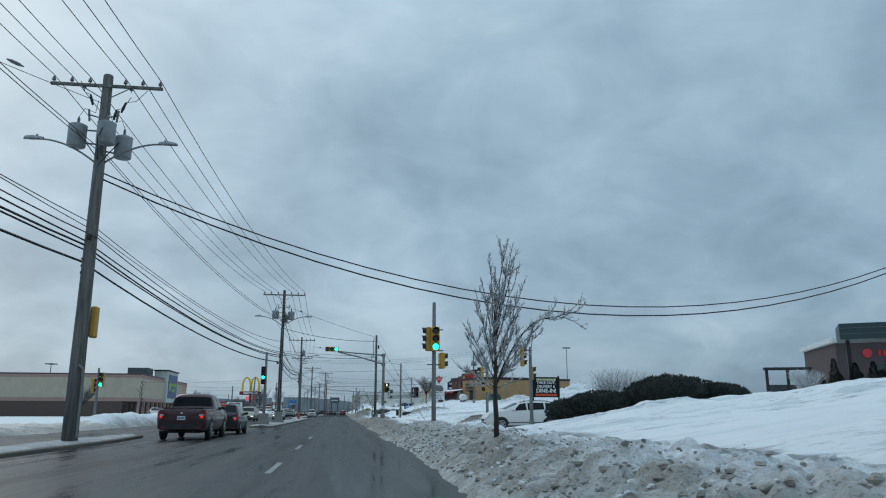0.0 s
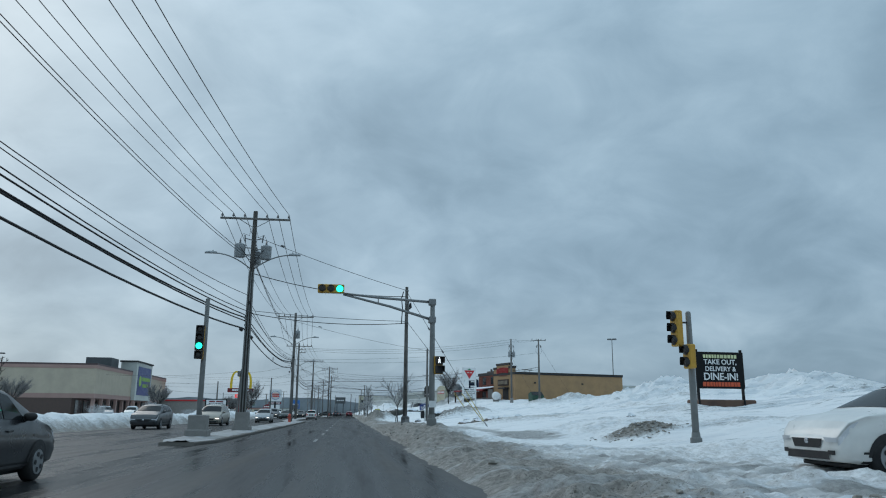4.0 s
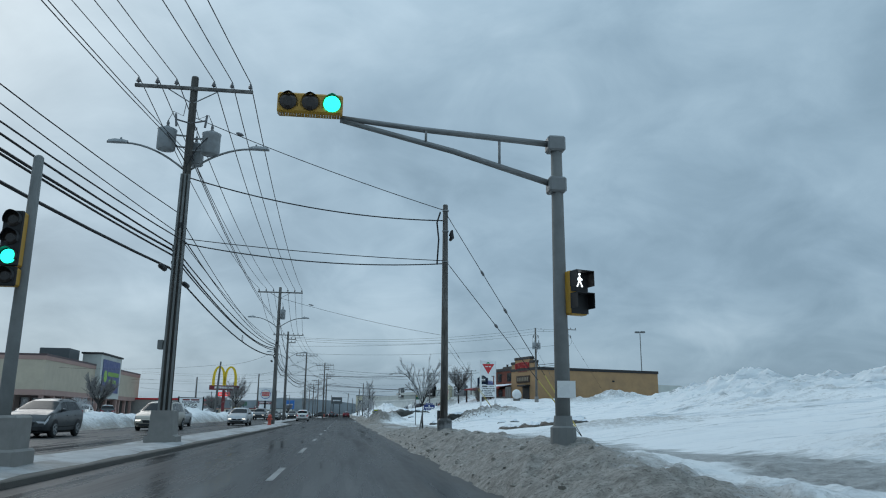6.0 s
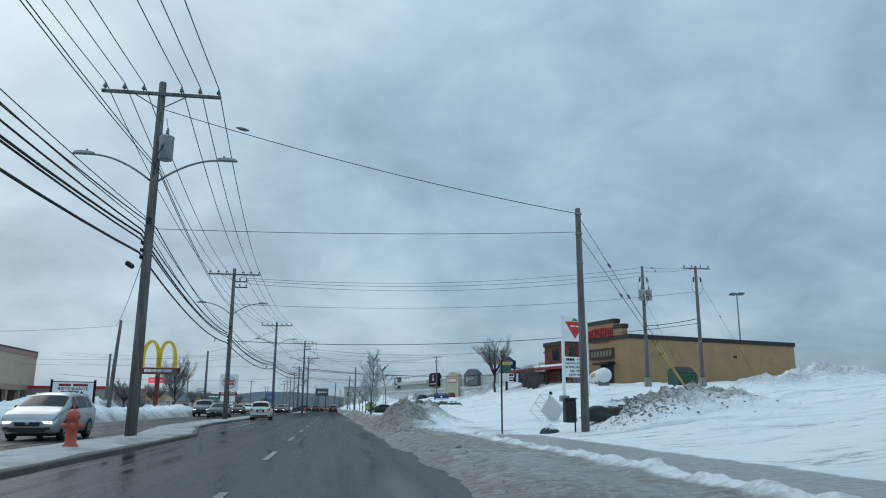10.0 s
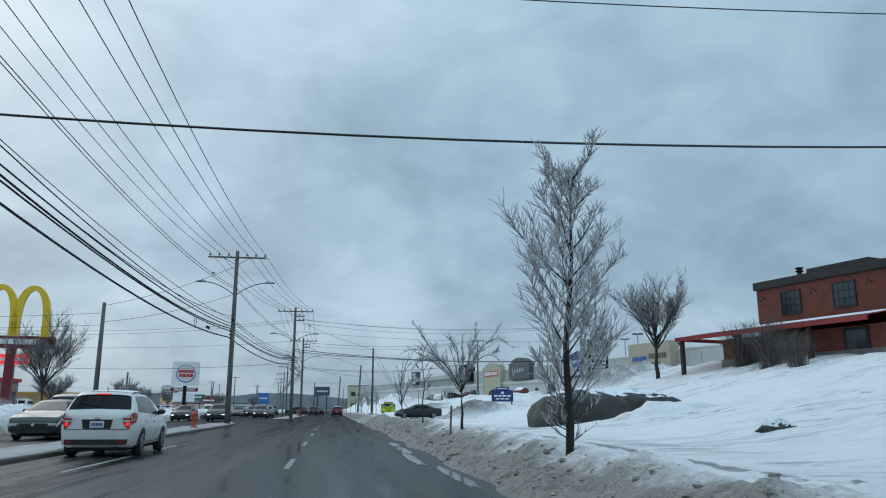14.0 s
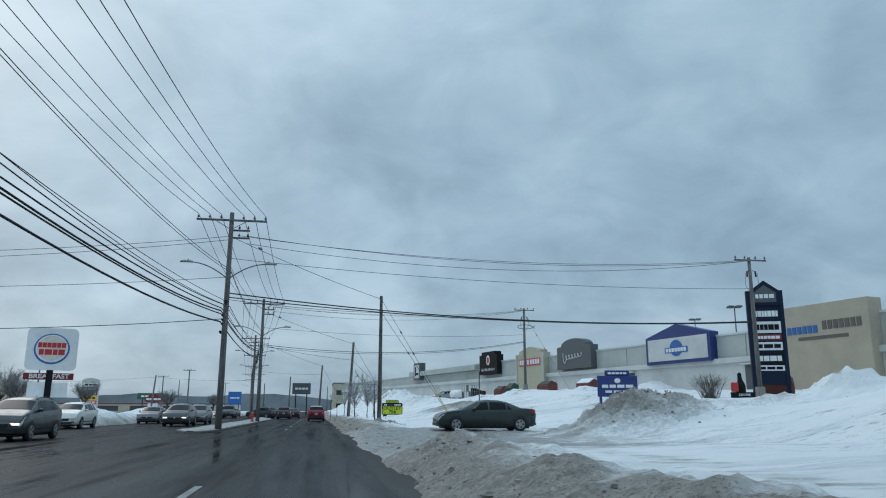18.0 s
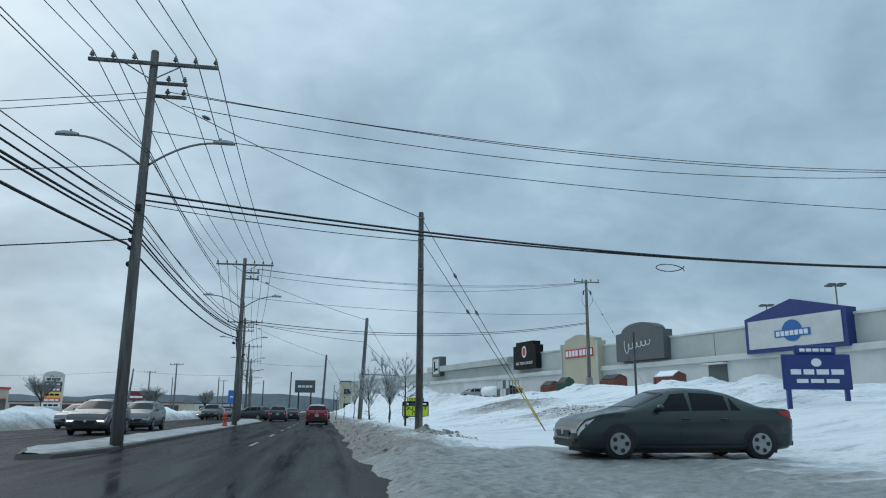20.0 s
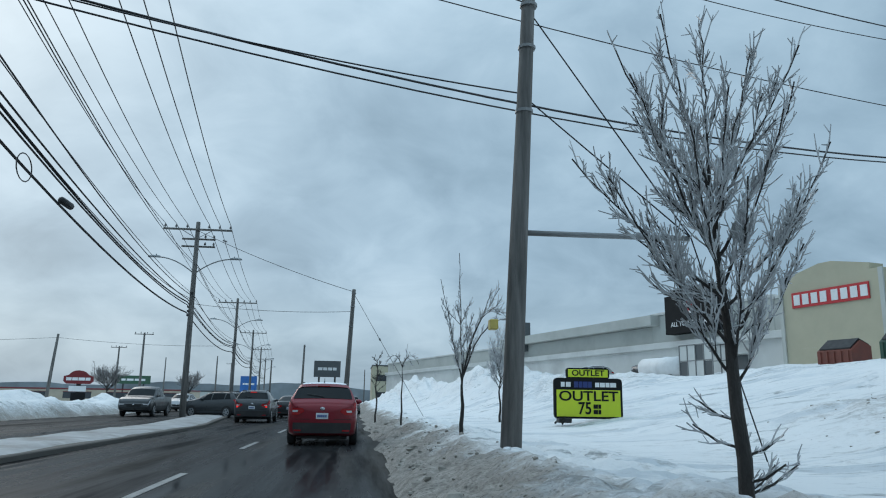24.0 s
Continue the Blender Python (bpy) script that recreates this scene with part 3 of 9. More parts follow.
quads = np.stack([idx[:-1, :-1], idx[:-1, 1:], idx[1:, 1:], idx[1:, :-1]], -1).reshape(-1, 4)
me.vertices.add(nx_ * ny_)
me.vertices.foreach_set("co", np.stack([gx.ravel(), gy.ravel(), zz], 1).ravel().astype(np.float32))
me.loops.add(quads.size)
me.loops.foreach_set("vertex_index", quads.ravel().astype(np.int32))
me.polygons.add(len(quads))
me.polygons.foreach_set("loop_start", (np.arange(len(quads)) * 4).astype(np.int32))
me.polygons.foreach_set("loop_total", np.full(len(quads), 4, np.int32))
me.update(calc_edges=True)
for nm, arr in (("grit", dd), ("wet", wwet)):
    at = me.attributes.new(nm, "FLOAT", "POINT")
    at.data.foreach_set("value", arr.astype(np.float32))
me.polygons.foreach_set("use_smooth", [True] * len(quads))
ground = tagged(new("ground", me), "snow-covered ground with dirty ploughed banks beside the road", "ground", kind="structure")


def ramp_fac(nt, v, a, b):
    r = ramp(nt, [(a, (0, 0, 0)), (b, (1, 1, 1))])
    link(nt, v, r.inputs[0])
    return r.outputs[0]


def ground_material():
    m = bpy.data.materials.new("snow_ground")
    m.use_nodes = True
    nt = m.node_tree
    b = nt.nodes["Principled BSDF"]
    pos = nt.nodes.new("ShaderNodeNewGeometry").outputs["Position"]
    a1, a2 = nt.nodes.new("ShaderNodeAttribute"), nt.nodes.new("ShaderNodeAttribute")
    a1.attribute_name, a2.attribute_name = "grit", "wet"
    n1, n2, n3 = noise_node(nt, pos, 0.55, 6, 0.6), noise_node(nt, pos, 5.5, 8, 0.7), noise_node(nt, pos, 26, 5, 0.65)
    snow = mix(nt, n1, (0.775, 0.785, 0.79), (0.865, 0.865, 0.86))
    mp = nt.nodes.new("ShaderNodeMapping")
    mp.inputs["Scale"].default_value = (0.16, 0.7, 0.9)
    mp.inputs["Rotation"].default_value = (0, 0, 0.25)
    link(nt, pos, mp.inputs[0])
    # wind crust and bare ice in streaks, gathered in broad patches with clean drifts between
    worn = ramp_fac(nt, noise_node(nt, mp.outputs[0], 0.42, 4, 0.55, 0.5), 0.44, 0.60)
    crust = ramp_fac(nt, noise_node(nt, mp.outputs[0], 1.1, 8, 0.68, 0.6), 0.51, 0.565)
    snow = mix(nt, math_node(nt, "MULTIPLY", crust, math_node(nt, "ADD", 0.14, math_node(nt, "MULTIPLY", worn, 0.5))), snow, (0.50, 0.55, 0.59))
    thin = ramp_fac(nt, noise_node(nt, mp.outputs[0], 3.1, 8, 0.72, 0.5), 0.555, 0.625)
    snow = mix(nt, math_node(nt, "MULTIPLY", thin, math_node(nt, "ADD", 0.10, math_node(nt, "MULTIPLY", worn, 0.75))), snow, (0.26, 0.275, 0.275))
    fleck = ramp_fac(nt, noise_node(nt, mp.outputs[0], 9.0, 9, 0.75, 0.4), 0.58, 0.66)
    snow = mix(nt, math_node(nt, "MULTIPLY", math_node(nt, "MULTIPLY", fleck, worn), 0.85), snow, (0.34, 0.36, 0.37))
    slush = mix(nt, ramp_fac(nt, n2, 0.32, 0.68), (0.105, 0.092, 0.076), (0.38, 0.352, 0.315))
    gm = math_node(nt, "ADD", a1.outputs["Fac"], math_node(nt, "MULTIPLY", math_node(nt, "SUBTRACT", n2, 0.5), 1.5))
    gr = ramp_fac(nt, gm, 0.16, 0.80)
    col = mix(nt, math_node(nt, "MULTIPLY", gr, 0.95), snow, slush)
    specks = ramp_fac(nt, n3, 0.54, 0.62)
    col = mix(nt, math_node(nt, "MULTIPLY", math_node(nt, "MULTIPLY", specks, gr), 0.75), col, (0.085, 0.074, 0.062))
    wm = math_node(nt, "ADD", a2.outputs["Fac"], math_node(nt, "MULTIPLY", math_node(nt, "SUBTRACT", noise_node(nt, mp.outputs[0], 2.6, 8, 0.7, 0.4), 0.5), 1.5))
    wr = ramp_fac(nt, wm, 0.40, 0.72)
    icy = mix(nt, ramp_fac(nt, n2, 0.35, 0.68), (0.125, 0.118, 0.106), (0.42, 0.412, 0.395))
    col = mix(nt, math_node(nt, "MULTIPLY", wr, 0.92), col, icy)
    link(nt, col, b.inputs["Base Color"])
    rr = mix(nt, wr, (0.75, 0.75, 0.75), (0.30, 0.30, 0.30))
    link(nt, rr, b.inputs["Roughness"])
    b.inputs["Specular IOR Level"].default_value = 0.3
    bp = nt.nodes.new("ShaderNodeBump")
    bp.inputs["Strength"].default_value, bp.inputs["Distance"].default_value = 1.0, 0.08
    link(nt, mix(nt, 0.4, noise_node(nt, pos, 3.2, 9, 0.72), n3), bp.inputs["Height"])
    link(nt, bp.outputs[0], b.inputs["Normal"])
    return m


me.materials.append(ground_material())


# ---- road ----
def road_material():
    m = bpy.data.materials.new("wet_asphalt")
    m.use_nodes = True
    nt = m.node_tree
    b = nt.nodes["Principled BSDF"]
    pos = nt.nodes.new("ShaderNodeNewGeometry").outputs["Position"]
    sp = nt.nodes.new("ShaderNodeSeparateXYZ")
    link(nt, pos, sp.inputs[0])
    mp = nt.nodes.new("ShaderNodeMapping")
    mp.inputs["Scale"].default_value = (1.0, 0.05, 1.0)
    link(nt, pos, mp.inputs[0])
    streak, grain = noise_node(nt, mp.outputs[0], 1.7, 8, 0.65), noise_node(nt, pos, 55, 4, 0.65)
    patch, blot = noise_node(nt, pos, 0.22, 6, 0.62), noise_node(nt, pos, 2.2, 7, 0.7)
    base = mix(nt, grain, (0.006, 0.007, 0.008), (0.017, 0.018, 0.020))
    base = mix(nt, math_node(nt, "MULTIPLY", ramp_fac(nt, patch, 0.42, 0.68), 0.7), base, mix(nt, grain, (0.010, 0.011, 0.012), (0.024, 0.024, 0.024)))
    # slush gathers off the wheel tracks, and along the bank
    off = math_node(nt, "ABSOLUTE", math_node(nt, "SUBTRACT", math_node(nt, "FRACT", math_node(nt, "DIVIDE", math_node(nt, "ADD", sp.outputs[0], 17.0 + 1.35 + 1.75), 3.5)), 0.5))
    bare = ramp(nt, [(0.05, (0.7, 0.7, 0.7)), (0.15, (0, 0, 0)), (0.36, (0, 0, 0)), (0.47, (1, 1, 1))])
    link(nt, off, bare.inputs[0])
    salt = ramp_fac(nt, math_node(nt, "ADD", math_node(nt, "MULTIPLY", streak, 0.75), math_node(nt, "MULTIPLY", blot, 0.25)), 0.45, 0.60)
    sl = math_node(nt, "MULTIPLY", math_node(nt, "ADD", math_node(nt, "MULTIPLY", bare.outputs[0], 0.8), 0.0), salt)
    rim = math_node(nt, "SUBTRACT", sp.outputs[0], math_node(nt, "ADD", 0.55, math_node(nt, "MULTIPLY", math_node(nt, "ADD", patch, math_node(nt, "MULTIPLY", blot, 0.5)), 1.0)))
    edge = math_node(nt, "MULTIPLY", rim, 2.0, True)
    sl = math_node(nt, "MAXIMUM", sl, math_node(nt, "MULTIPLY", edge, math_node(nt, "ADD", 0.45, math_node(nt, "MULTIPLY", blot, 0.8))), True)
    lay = math_node(nt, "MULTIPLY", math_node(nt, "LESS_THAN", sp.outputs[0], -8.8), ramp_fac(nt, noise_node(nt, mp.outputs[0], 0.9, 7, 0.65), 0.44, 0.60))
    turn = math_node(nt, "MULTIPLY", math_node(nt, "LESS_THAN", math_node(nt, "ABSOLUTE", math_node(nt, "ADD", sp.outputs[0], 6.6)), 1.7), ramp_fac(nt, math_node(nt, "ADD", math_node(nt, "MULTIPLY", streak, 0.5), math_node(nt, "MULTIPLY", blot, 0.5)), 0.44, 0.56))
    sl = math_node(nt, "MAXIMUM", sl, math_node(nt, "MULTIPLY", math_node(nt, "MAXIMUM", lay, turn), 0.55), True)
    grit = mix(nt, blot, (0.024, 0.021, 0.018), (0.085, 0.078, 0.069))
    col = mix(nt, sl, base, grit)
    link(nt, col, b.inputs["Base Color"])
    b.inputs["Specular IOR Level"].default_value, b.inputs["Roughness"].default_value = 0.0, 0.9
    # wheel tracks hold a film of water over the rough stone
    film = ramp_fac(nt, math_node(nt, "ADD", math_node(nt, "MULTIPLY", streak, 0.6), math_node(nt, "MULTIPLY", noise_node(nt, mp.outputs[0], 0.45, 5, 0.6), 0.5)), 0.46, 0.66)
    dry = math_node(nt, "MAXIMUM", film, math_node(nt, "MULTIPLY", sl, 0.9), True)
    wet = nt.nodes.new("ShaderNodeBsdfGlossy")
    link(nt, mix(nt, dry, (0.13, 0.13, 0.13), (0.5, 0.5, 0.5)), wet.inputs["Roughness"])
    bp = nt.nodes.new("ShaderNodeBump")
    bp.inputs["Strength"].default_value, bp.inputs["Distance"].default_value = 0.35, 0.012
    link(nt, mix(nt, sl, grain, blot), bp.inputs["Height"])
    link(nt, bp.outputs[0], b.inputs["Normal"])
    both = nt.nodes.new("ShaderNodeMixShader")
    # the far end of the street has dried further
    along = nt.nodes.new("ShaderNodeMapRange")
    link(nt, sp.outputs[1], along.inputs["Value"])
    for key, val in (("From Min", 145.0), ("From Max", 195.0), ("To Min", 0.29), ("To Max", 0.185)):
        along.inputs[key].default_value = val
    link(nt, math_node(nt, "SUBTRACT", along.outputs[0], math_node(nt, "MULTIPLY", dry, 0.16)), both.inputs[0])
    link(nt, b.outputs[0], both.inputs[1])
    link(nt, wet.outputs[0], both.inputs[2])
    link(nt, both.outputs[0], nt.nodes["Material Output"].inputs["Surface"])
    return m


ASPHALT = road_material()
g = Geo()
rows = []
for y in axis((-160, 0, 20), (0, 300, 6), (300, 900, 60)):
    rows.append([(x, y, 0.0) for x in (-15.7, -12, -9, -6, -3, 0, 2.3)])
g.sheet(rows)
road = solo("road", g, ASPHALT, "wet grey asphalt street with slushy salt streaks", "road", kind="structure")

# raised medians: kerb and a crust of snow
MEDIANS = [[(-10.0, -8.2, -150), (-10.0, -8.2, 20), (-9.6, -8.6, 25.5)],
           [(-6.4, -5.2, 46.5), (-6.9, -4.85, 49), (-7.1, -4.85, 108), (-8.6, -6.6, 119), (-8.9, -7.0, 127), (-8.9, -7.0, 178), (-8.4, -7.4, 183.5)],
           [(-6.0, -5.2, 206), (-6.9, -4.75, 209), (-7.1, -4.75, 262), (-9.5, -7.2, 285), (-12.5, -10, 340)]]
SNOW_STRIP = surf("median_snow", (0.36, 0.362, 0.365), 0.75, 0.3, 1.1, 12, 0.7, dirt=(0.17, 0.158, 0.14), dirt_amt=0.9)
rs = random.Random(5)
for pts in MEDIANS:
    dense = []
    for (a0, b0, y0), (a1, b1, y1) in zip(pts, pts[1:]):
        n = max(2, int((y1 - y0) / 1.2))
        dense += [(a0 + (a1 - a0) * k / n, b0 + (b1 - b0) * k / n, y0 + (y1 - y0) * k / n) for k in range(n)]
    dense.append(pts[-1])
    g, s = Geo(), Geo()
    g.sheet([[(a, y, -0.05), (a + 0.01, y, h - 0.02), (a + 0.04, y, h), (b - 0.04, y, h), (b - 0.01, y, h - 0.02), (b, y, -0.05)] for a, b, y, h in [(*dense[0][:2], dense[0][2] - 0.1, -0.04)] + [(*q, 0.11) for q in dense] + [(*dense[-1][:2], dense[-1][2] + 0.1, -0.04)]])
    md = solo("median", g, CURB_MAT, "raised concrete median kerb, stained by salt", "median", kind="structure")
    rows = []
    for a, b, y in dense:
        e0, e1 = rs.uniform(0.04, 0.18), rs.uniform(0.10, 0.34)
        w = b - a - e0 - e1
        rows.append([(a + e0 + w * k / 6, y, 0.112 + (0.0 if k in (0, 6) else rs.uniform(0.015, 0.075))) for k in range(7)])
    s.sheet(rows)
    part("snow_cover", s, SNOW_STRIP, md, "crusted snow on the median", True)

# lane dashes and edge line
g = Geo()
LINE = surf("worn_road_paint", (0.24, 0.24, 0.235), 0.55, 0.25, 3, 30, 0.1, dirt=(0.08, 0.08, 0.08), dirt_amt=0.75)
k = 0
y = 5.3
while y < 290:
    if not (27 < y < 47 or 180 < y < 207):
        g.box(-1.42, -1.30, y, y + 3.0, 0.001, 0.006)
    y += 9.0
g.box(-5.30, -5.18, 119, 134, 0.001, 0.006)
g.box(-5.30, -5.18, 140, 150, 0.001, 0.006)
tagged(solo("road_marking", g, LINE, "worn white lane dashes on the asphalt", "road marking"), kind="structure")

# puddles along the bank
WATER = surf("melt_water", (0.03, 0.032, 0.034), 0.14, 0.1, 3, 30, 0.0)
rp = random.Random(12)
g = Geo()
for y in (138.5, 143, 146.5, 150):
    w, l, cx = rp.uniform(0.10, 0.2), rp.uniform(1.2, 2.6), rp.uniform(1.3, 1.7)
    vs = [(cx, y, 0.006)]
    for q in range(18):
        t = 2 * math.pi * q / 18
        r = rp.uniform(0.75, 1.1)
        vs.append((cx + w * r * math.cos(t), y + l * r * math.sin(t), 0.006))
    g.add(vs, [(0, q + 1, (q + 1) % 18 + 1) for q in range(18)])
solo("puddle", g, WATER, "shallow meltwater puddles beside the slush bank", "puddle", kind="stuff")

# ---- utility poles of the median ----
POLES = [(-9.1, 17.9), (-5.81, 62.33), (-6.29, 104.39), (-8.02, 138.57), (-7.49, 178.34), (-4.91, 210.29), (-5.06, 240.58), (-8.4, 274.4),
         (-11.2, 309), (-14.2, 345), (-17.5, 383), (-21, 422)]
INS_X = (-1.85, -1.22, -0.58, 0.68, 1.30, 1.93)
ARM_AT = [13.0, 12.1, 11.7, 11.36, 11.6, 11.95, 11.32, 11.05, 11.1, 11.1, 11.1, 11.1]
COMM_Z = 6.1
LAMP_AT = [9.92, 9.1, 8.5, 8.15, 8.9, 8.5, 8.15, 8.4, 8.4, 8.4, 8.4, 8.4]
CABLE_UP = [0.65, 0.65, 0.05, 0.4, 0.3, 0.3, 0.35, 0.45, 0.4, 0.3, 0.3, 0.3, 0.3]


def insulator_mesh():
    g = Geo()
    g.tube([(0, 0, 0), (0, 0, 0.07)], 0.018, 6)
    g.tube([(0, 0, 0.07), (0, 0, 0.10), (0, 0, 0.12), (0, 0, 0.16), (0, 0, 0.18), (0, 0, 0.24)], [0.05, 0.085, 0.05, 0.075, 0.045, 0.04], 8)
    return g.mesh("insulator", PORCELAIN, True)


def transformer(parent, dx, dy, z, r=0.29, h=0.85):
    g = Geo()
    g.tube([(dx, dy, z), (dx, dy, z + 0.02), (dx, dy, z + h), (dx, dy, z + h + 0.06), (dx, dy, z + h + 0.12)], [r * 0.92, r, r, r * 1.06, r * 0.7], 16)
    t = part("transformer", g, TANK_GREY, parent, "grey transformer can", True)
    g = Geo()
    g.tube([(dx, dy, z + h + 0.1), (dx, dy, z + h + 0.2), (dx, dy, z + h + 0.24), (dx, dy, z + h + 0.3), (dx, dy, z + h + 0.42)], [0.05, 0.07, 0.04, 0.06, 0.02], 8)
    part("bushing", g, PORCELAIN, t)
    for zb in (z + 0.15, z + h - 0.1):
        g = Geo()
        g.tube([(dx, dy, zb), (0, 0, zb)], 0.035, 5)
        part("bracket", g, STEEL, t)
    g = Geo()
    g.tube([(dx, dy, z + h + 0.42), (dx * 0.8, dy, z + h + 0.75), (dx * 0.35, dy, z + h + 0.6), (dx * 0.2, dy - 0.2, z + h + 1.0)], 0.012, 4)
    part("lead", g, CABLE, t)
    g = Geo()
    g.tube([(dx * 0.9, dy - r, z + 0.5), (dx * 0.5, dy - r - 0.05, z + 0.1), (0.0, -0.2, z - 0.5)], 0.02, 5)
    part("lead", g, CABLE, t)


INS = insulator_mesh()


def utility_pole(i, x, y):
    z0, LAMP_Z, ARM_Z = 0.05, LAMP_AT[i], ARM_AT[i] - 0.05
    p = thing("utility_pole", x, y, z0, 0, "weathered wooden utility pole with crossarm and twin street lamps", "utility pole", "poles of the median")
    g = Geo()
    g.tube([(0, 0, -0.3), (0, 0, 3), (0, 0, 8), (0, 0, ARM_Z + 0.42), (0, 0, ARM_Z + 0.47)], [w * (1.42 if i == 0 else 1.0) for w in (0.19, 0.175, 0.145, 0.125, 0.11)], 12)
    part("shaft", g, POLE_WOOD if i == 1 else POLE_GREY, p, "", True)
    g = Geo()
    g.box(-1.95, 2.03, -0.20, -0.09, ARM_Z - 0.08, ARM_Z + 0.03, 0.01)
    part("crossarm", g, POLE_GREY, p)
    for s in (-1, 1):
        g = Geo()
        g.tube([(s * 0.9, -0.14, ARM_Z - 0.05), (0.05 * s, -0.12, ARM_Z - 0.55)], 0.022, 5)
        part("brace", g, STEEL, p)
    for dx in INS_X:
        o = part("insulator", INS, None, p)
        o.location = (dx, -0.15, ARM_Z + 0.02)
    for s in (-1, 1):
        g = Geo()
        pts = [(s * 0.1, 0, LAMP_Z)]
        for k in range(1, 9):
            t = k / 8
            pts.append((s * (0.1 + 2.0 * t), 0, LAMP_Z + 0.86 * (1 - (1 - t) ** 1.9)))
        g.tube(pts, 0.036, 7)
        arm = part("lamp_arm", g, STEEL, p, "curved steel lamp arm", True)
        g = Geo()
        zt = LAMP_Z + 0.88
        g.sheet([[(s * (2.02 + dx), dy, zt + dz) for dy, dz in ((-w, -0.02), (-w * 0.8, h), (0, h * 1.25), (w * 0.8, h), (w, -0.02), (0, -0.06), (-w, -0.02))]
                 for dx, w, h in ((0.0, 0.05, 0.05), (0.12, 0.10, 0.07), (0.4, 0.13, 0.08), (0.62, 0.10, 0.05), (0.68, 0.03, 0.02))])
        g.tube([(s * 2.25, 0, zt + 0.08), (s * 2.25, 0, zt + 0.16)], 0.035, 6)
        part("lamp_head", g, TANK_GREY, arm, "grey cobra-head street lamp", True)
    # cable clamps, riser conduit
    for dz in (0.0, 0.25, 0.5):
        g = Geo()
        g.box(-0.22, -0.12, -0.12, 0.12, COMM_Z + dz - 0.3, COMM_Z + dz - 0.2, 0.01)
        part("cable_clamp", g, BLACK, p)
    g = Geo()
    g.box(-0.08, 0.08, -0.22, -0.12, COMM_Z + 0.9, COMM_Z + 1.1, 0.01)
    part("terminal", g, BLACK, p)
    if i == 0:
        transformer(p, -0.86, -0.05, 10.52, 0.32, 0.76)
        transformer(p, 0.32, -0.58, 10.5, 0.32, 0.72)
        transformer(p, 0.68, 0.32, 10.28, 0.31, 0.74)
        for dx in (-0.82, 0.86):
            o = part("insulator", INS, None, p)
            o.location = (dx, 0.02, ARM_Z - 0.16)
        for s, zc in ((-0.42, 12.3), (0.45, 11.75), (0.72, 12.05)):
            g = Geo()
            g.tube([(s * 0.9, -0.2, zc - 0.18), (s, -0.24, zc), (s * 1.12, -0.28, zc + 0.2)], [0.035, 0.055, 0.035], 6)
            part("fuse_cutout", g, BLACK, p)
            g = Geo()
            g.tube([(s * 1.12, -0.28, zc + 0.2), (s * 1.6, -0.25, zc + 0.28), (s * 2.1, -0.2, zc + 0.75)], 0.012, 4)
            part("lead", g, CABLE, p)
        signal_box = Geo()
        signal_box.box(-0.11, 0.11, -0.17, 0.17, 3.6, 4.7, 0.04)
        o = part("signal_head", signal_box, YELLOW_HEAD, p, "yellow signal head seen from behind")
        o.location = (0.3, 0.3, 0)
        for zz_ in (3.85, 4.5):
            g = Geo()
            g.tube([(0.1, 0.1, zz_), (0.36, 0.25, zz_)], 0.035, 6)
            part("bracket", g, BLACK, p)
        g = Geo()
        g.tube([(0.30, -0.24, 0.2), (0.30, -0.24, 2.2), (0.26, -0.24, 2.5), (0.12, -0.22, 2.62)], 0.045, 7)
        part("riser_conduit", g, DULL_STEEL, p, "grey conduit up the pole")
    if i == 1:
        transformer(p, -0.74, -0.1, 9.75, 0.31, 0.66)
        transformer(p, 0.74, -0.1, 9.65, 0.31, 0.68)
        transformer(p, 0.12, 0.5, 9.45, 0.29, 0.66)
    if i == 2:
        transformer(p, 0.36, -0.25, 9.2, 0.24, 0.75)
    if i in (0, 1):
        for s in (-0.45, 0.5):
            g = Geo()
            g.tube([(0, -0.1, ARM_Z - 1.3), (s, -0.15, ARM_Z - 1.2)], 0.03, 5)
            g.tube([(s, -0.15, ARM_Z - 1.45), (s * 1.1, -0.18, ARM_Z - 1.0)], 0.04, 6)
            part("fuse_cutout", g, PORCELAIN, p)
    if i == 1:
        for dx in (-0.12, 0.0, 0.12):
            g = Geo()
            g.tube([(dx * 1.3, -0.22, 0), (dx * 1.2, -0.2, 5.0), (dx, -0.17, 8.9)], 0.038, 6)
            part("riser_conduit", g, DULL_STEEL, p, "grey conduit up the pole")
        g = Geo()
        g.box(-0.40, -0.22, -0.15, 0.1, 3.0, 3.3, 0.02)
        part("meter_box", g, DULL_STEEL, p, "small grey meter box")
        g = Geo()
        g.prism([(-0.48, -0.05), (0.48, -0.05), (0.48, 0.28), (0.36, 0.34), (0.33, 1.08), (-0.33, 1.08), (-0.36, 0.34), (-0.48, 0.28)], -0.42, 0.42)
        part("footing", g, CONCRETE, p, "stained concrete footing")
    if i in (3, 5, 6, 7):
        for dz in (0.55, 1.0):
            g = Geo()
            g.box(-0.10 if i != 7 else -0.9, 1.05, 0.12, 0.22, ARM_Z - dz - 0.05, ARM_Z - dz + 0.05, 0.01)
            part("side_arm", g, POLE_GREY, p)
        for dx in (0.45, 0.95):
            for dz in (0.55, 1.0):
                o = part("insulator", INS, None, p)
                o.matrix_basis = pose(dx, 0.17, ARM_Z - dz + 0.03)
    return p


for i, (x, y) in enumerate(POLES):
    utility_pole(i, x, y)

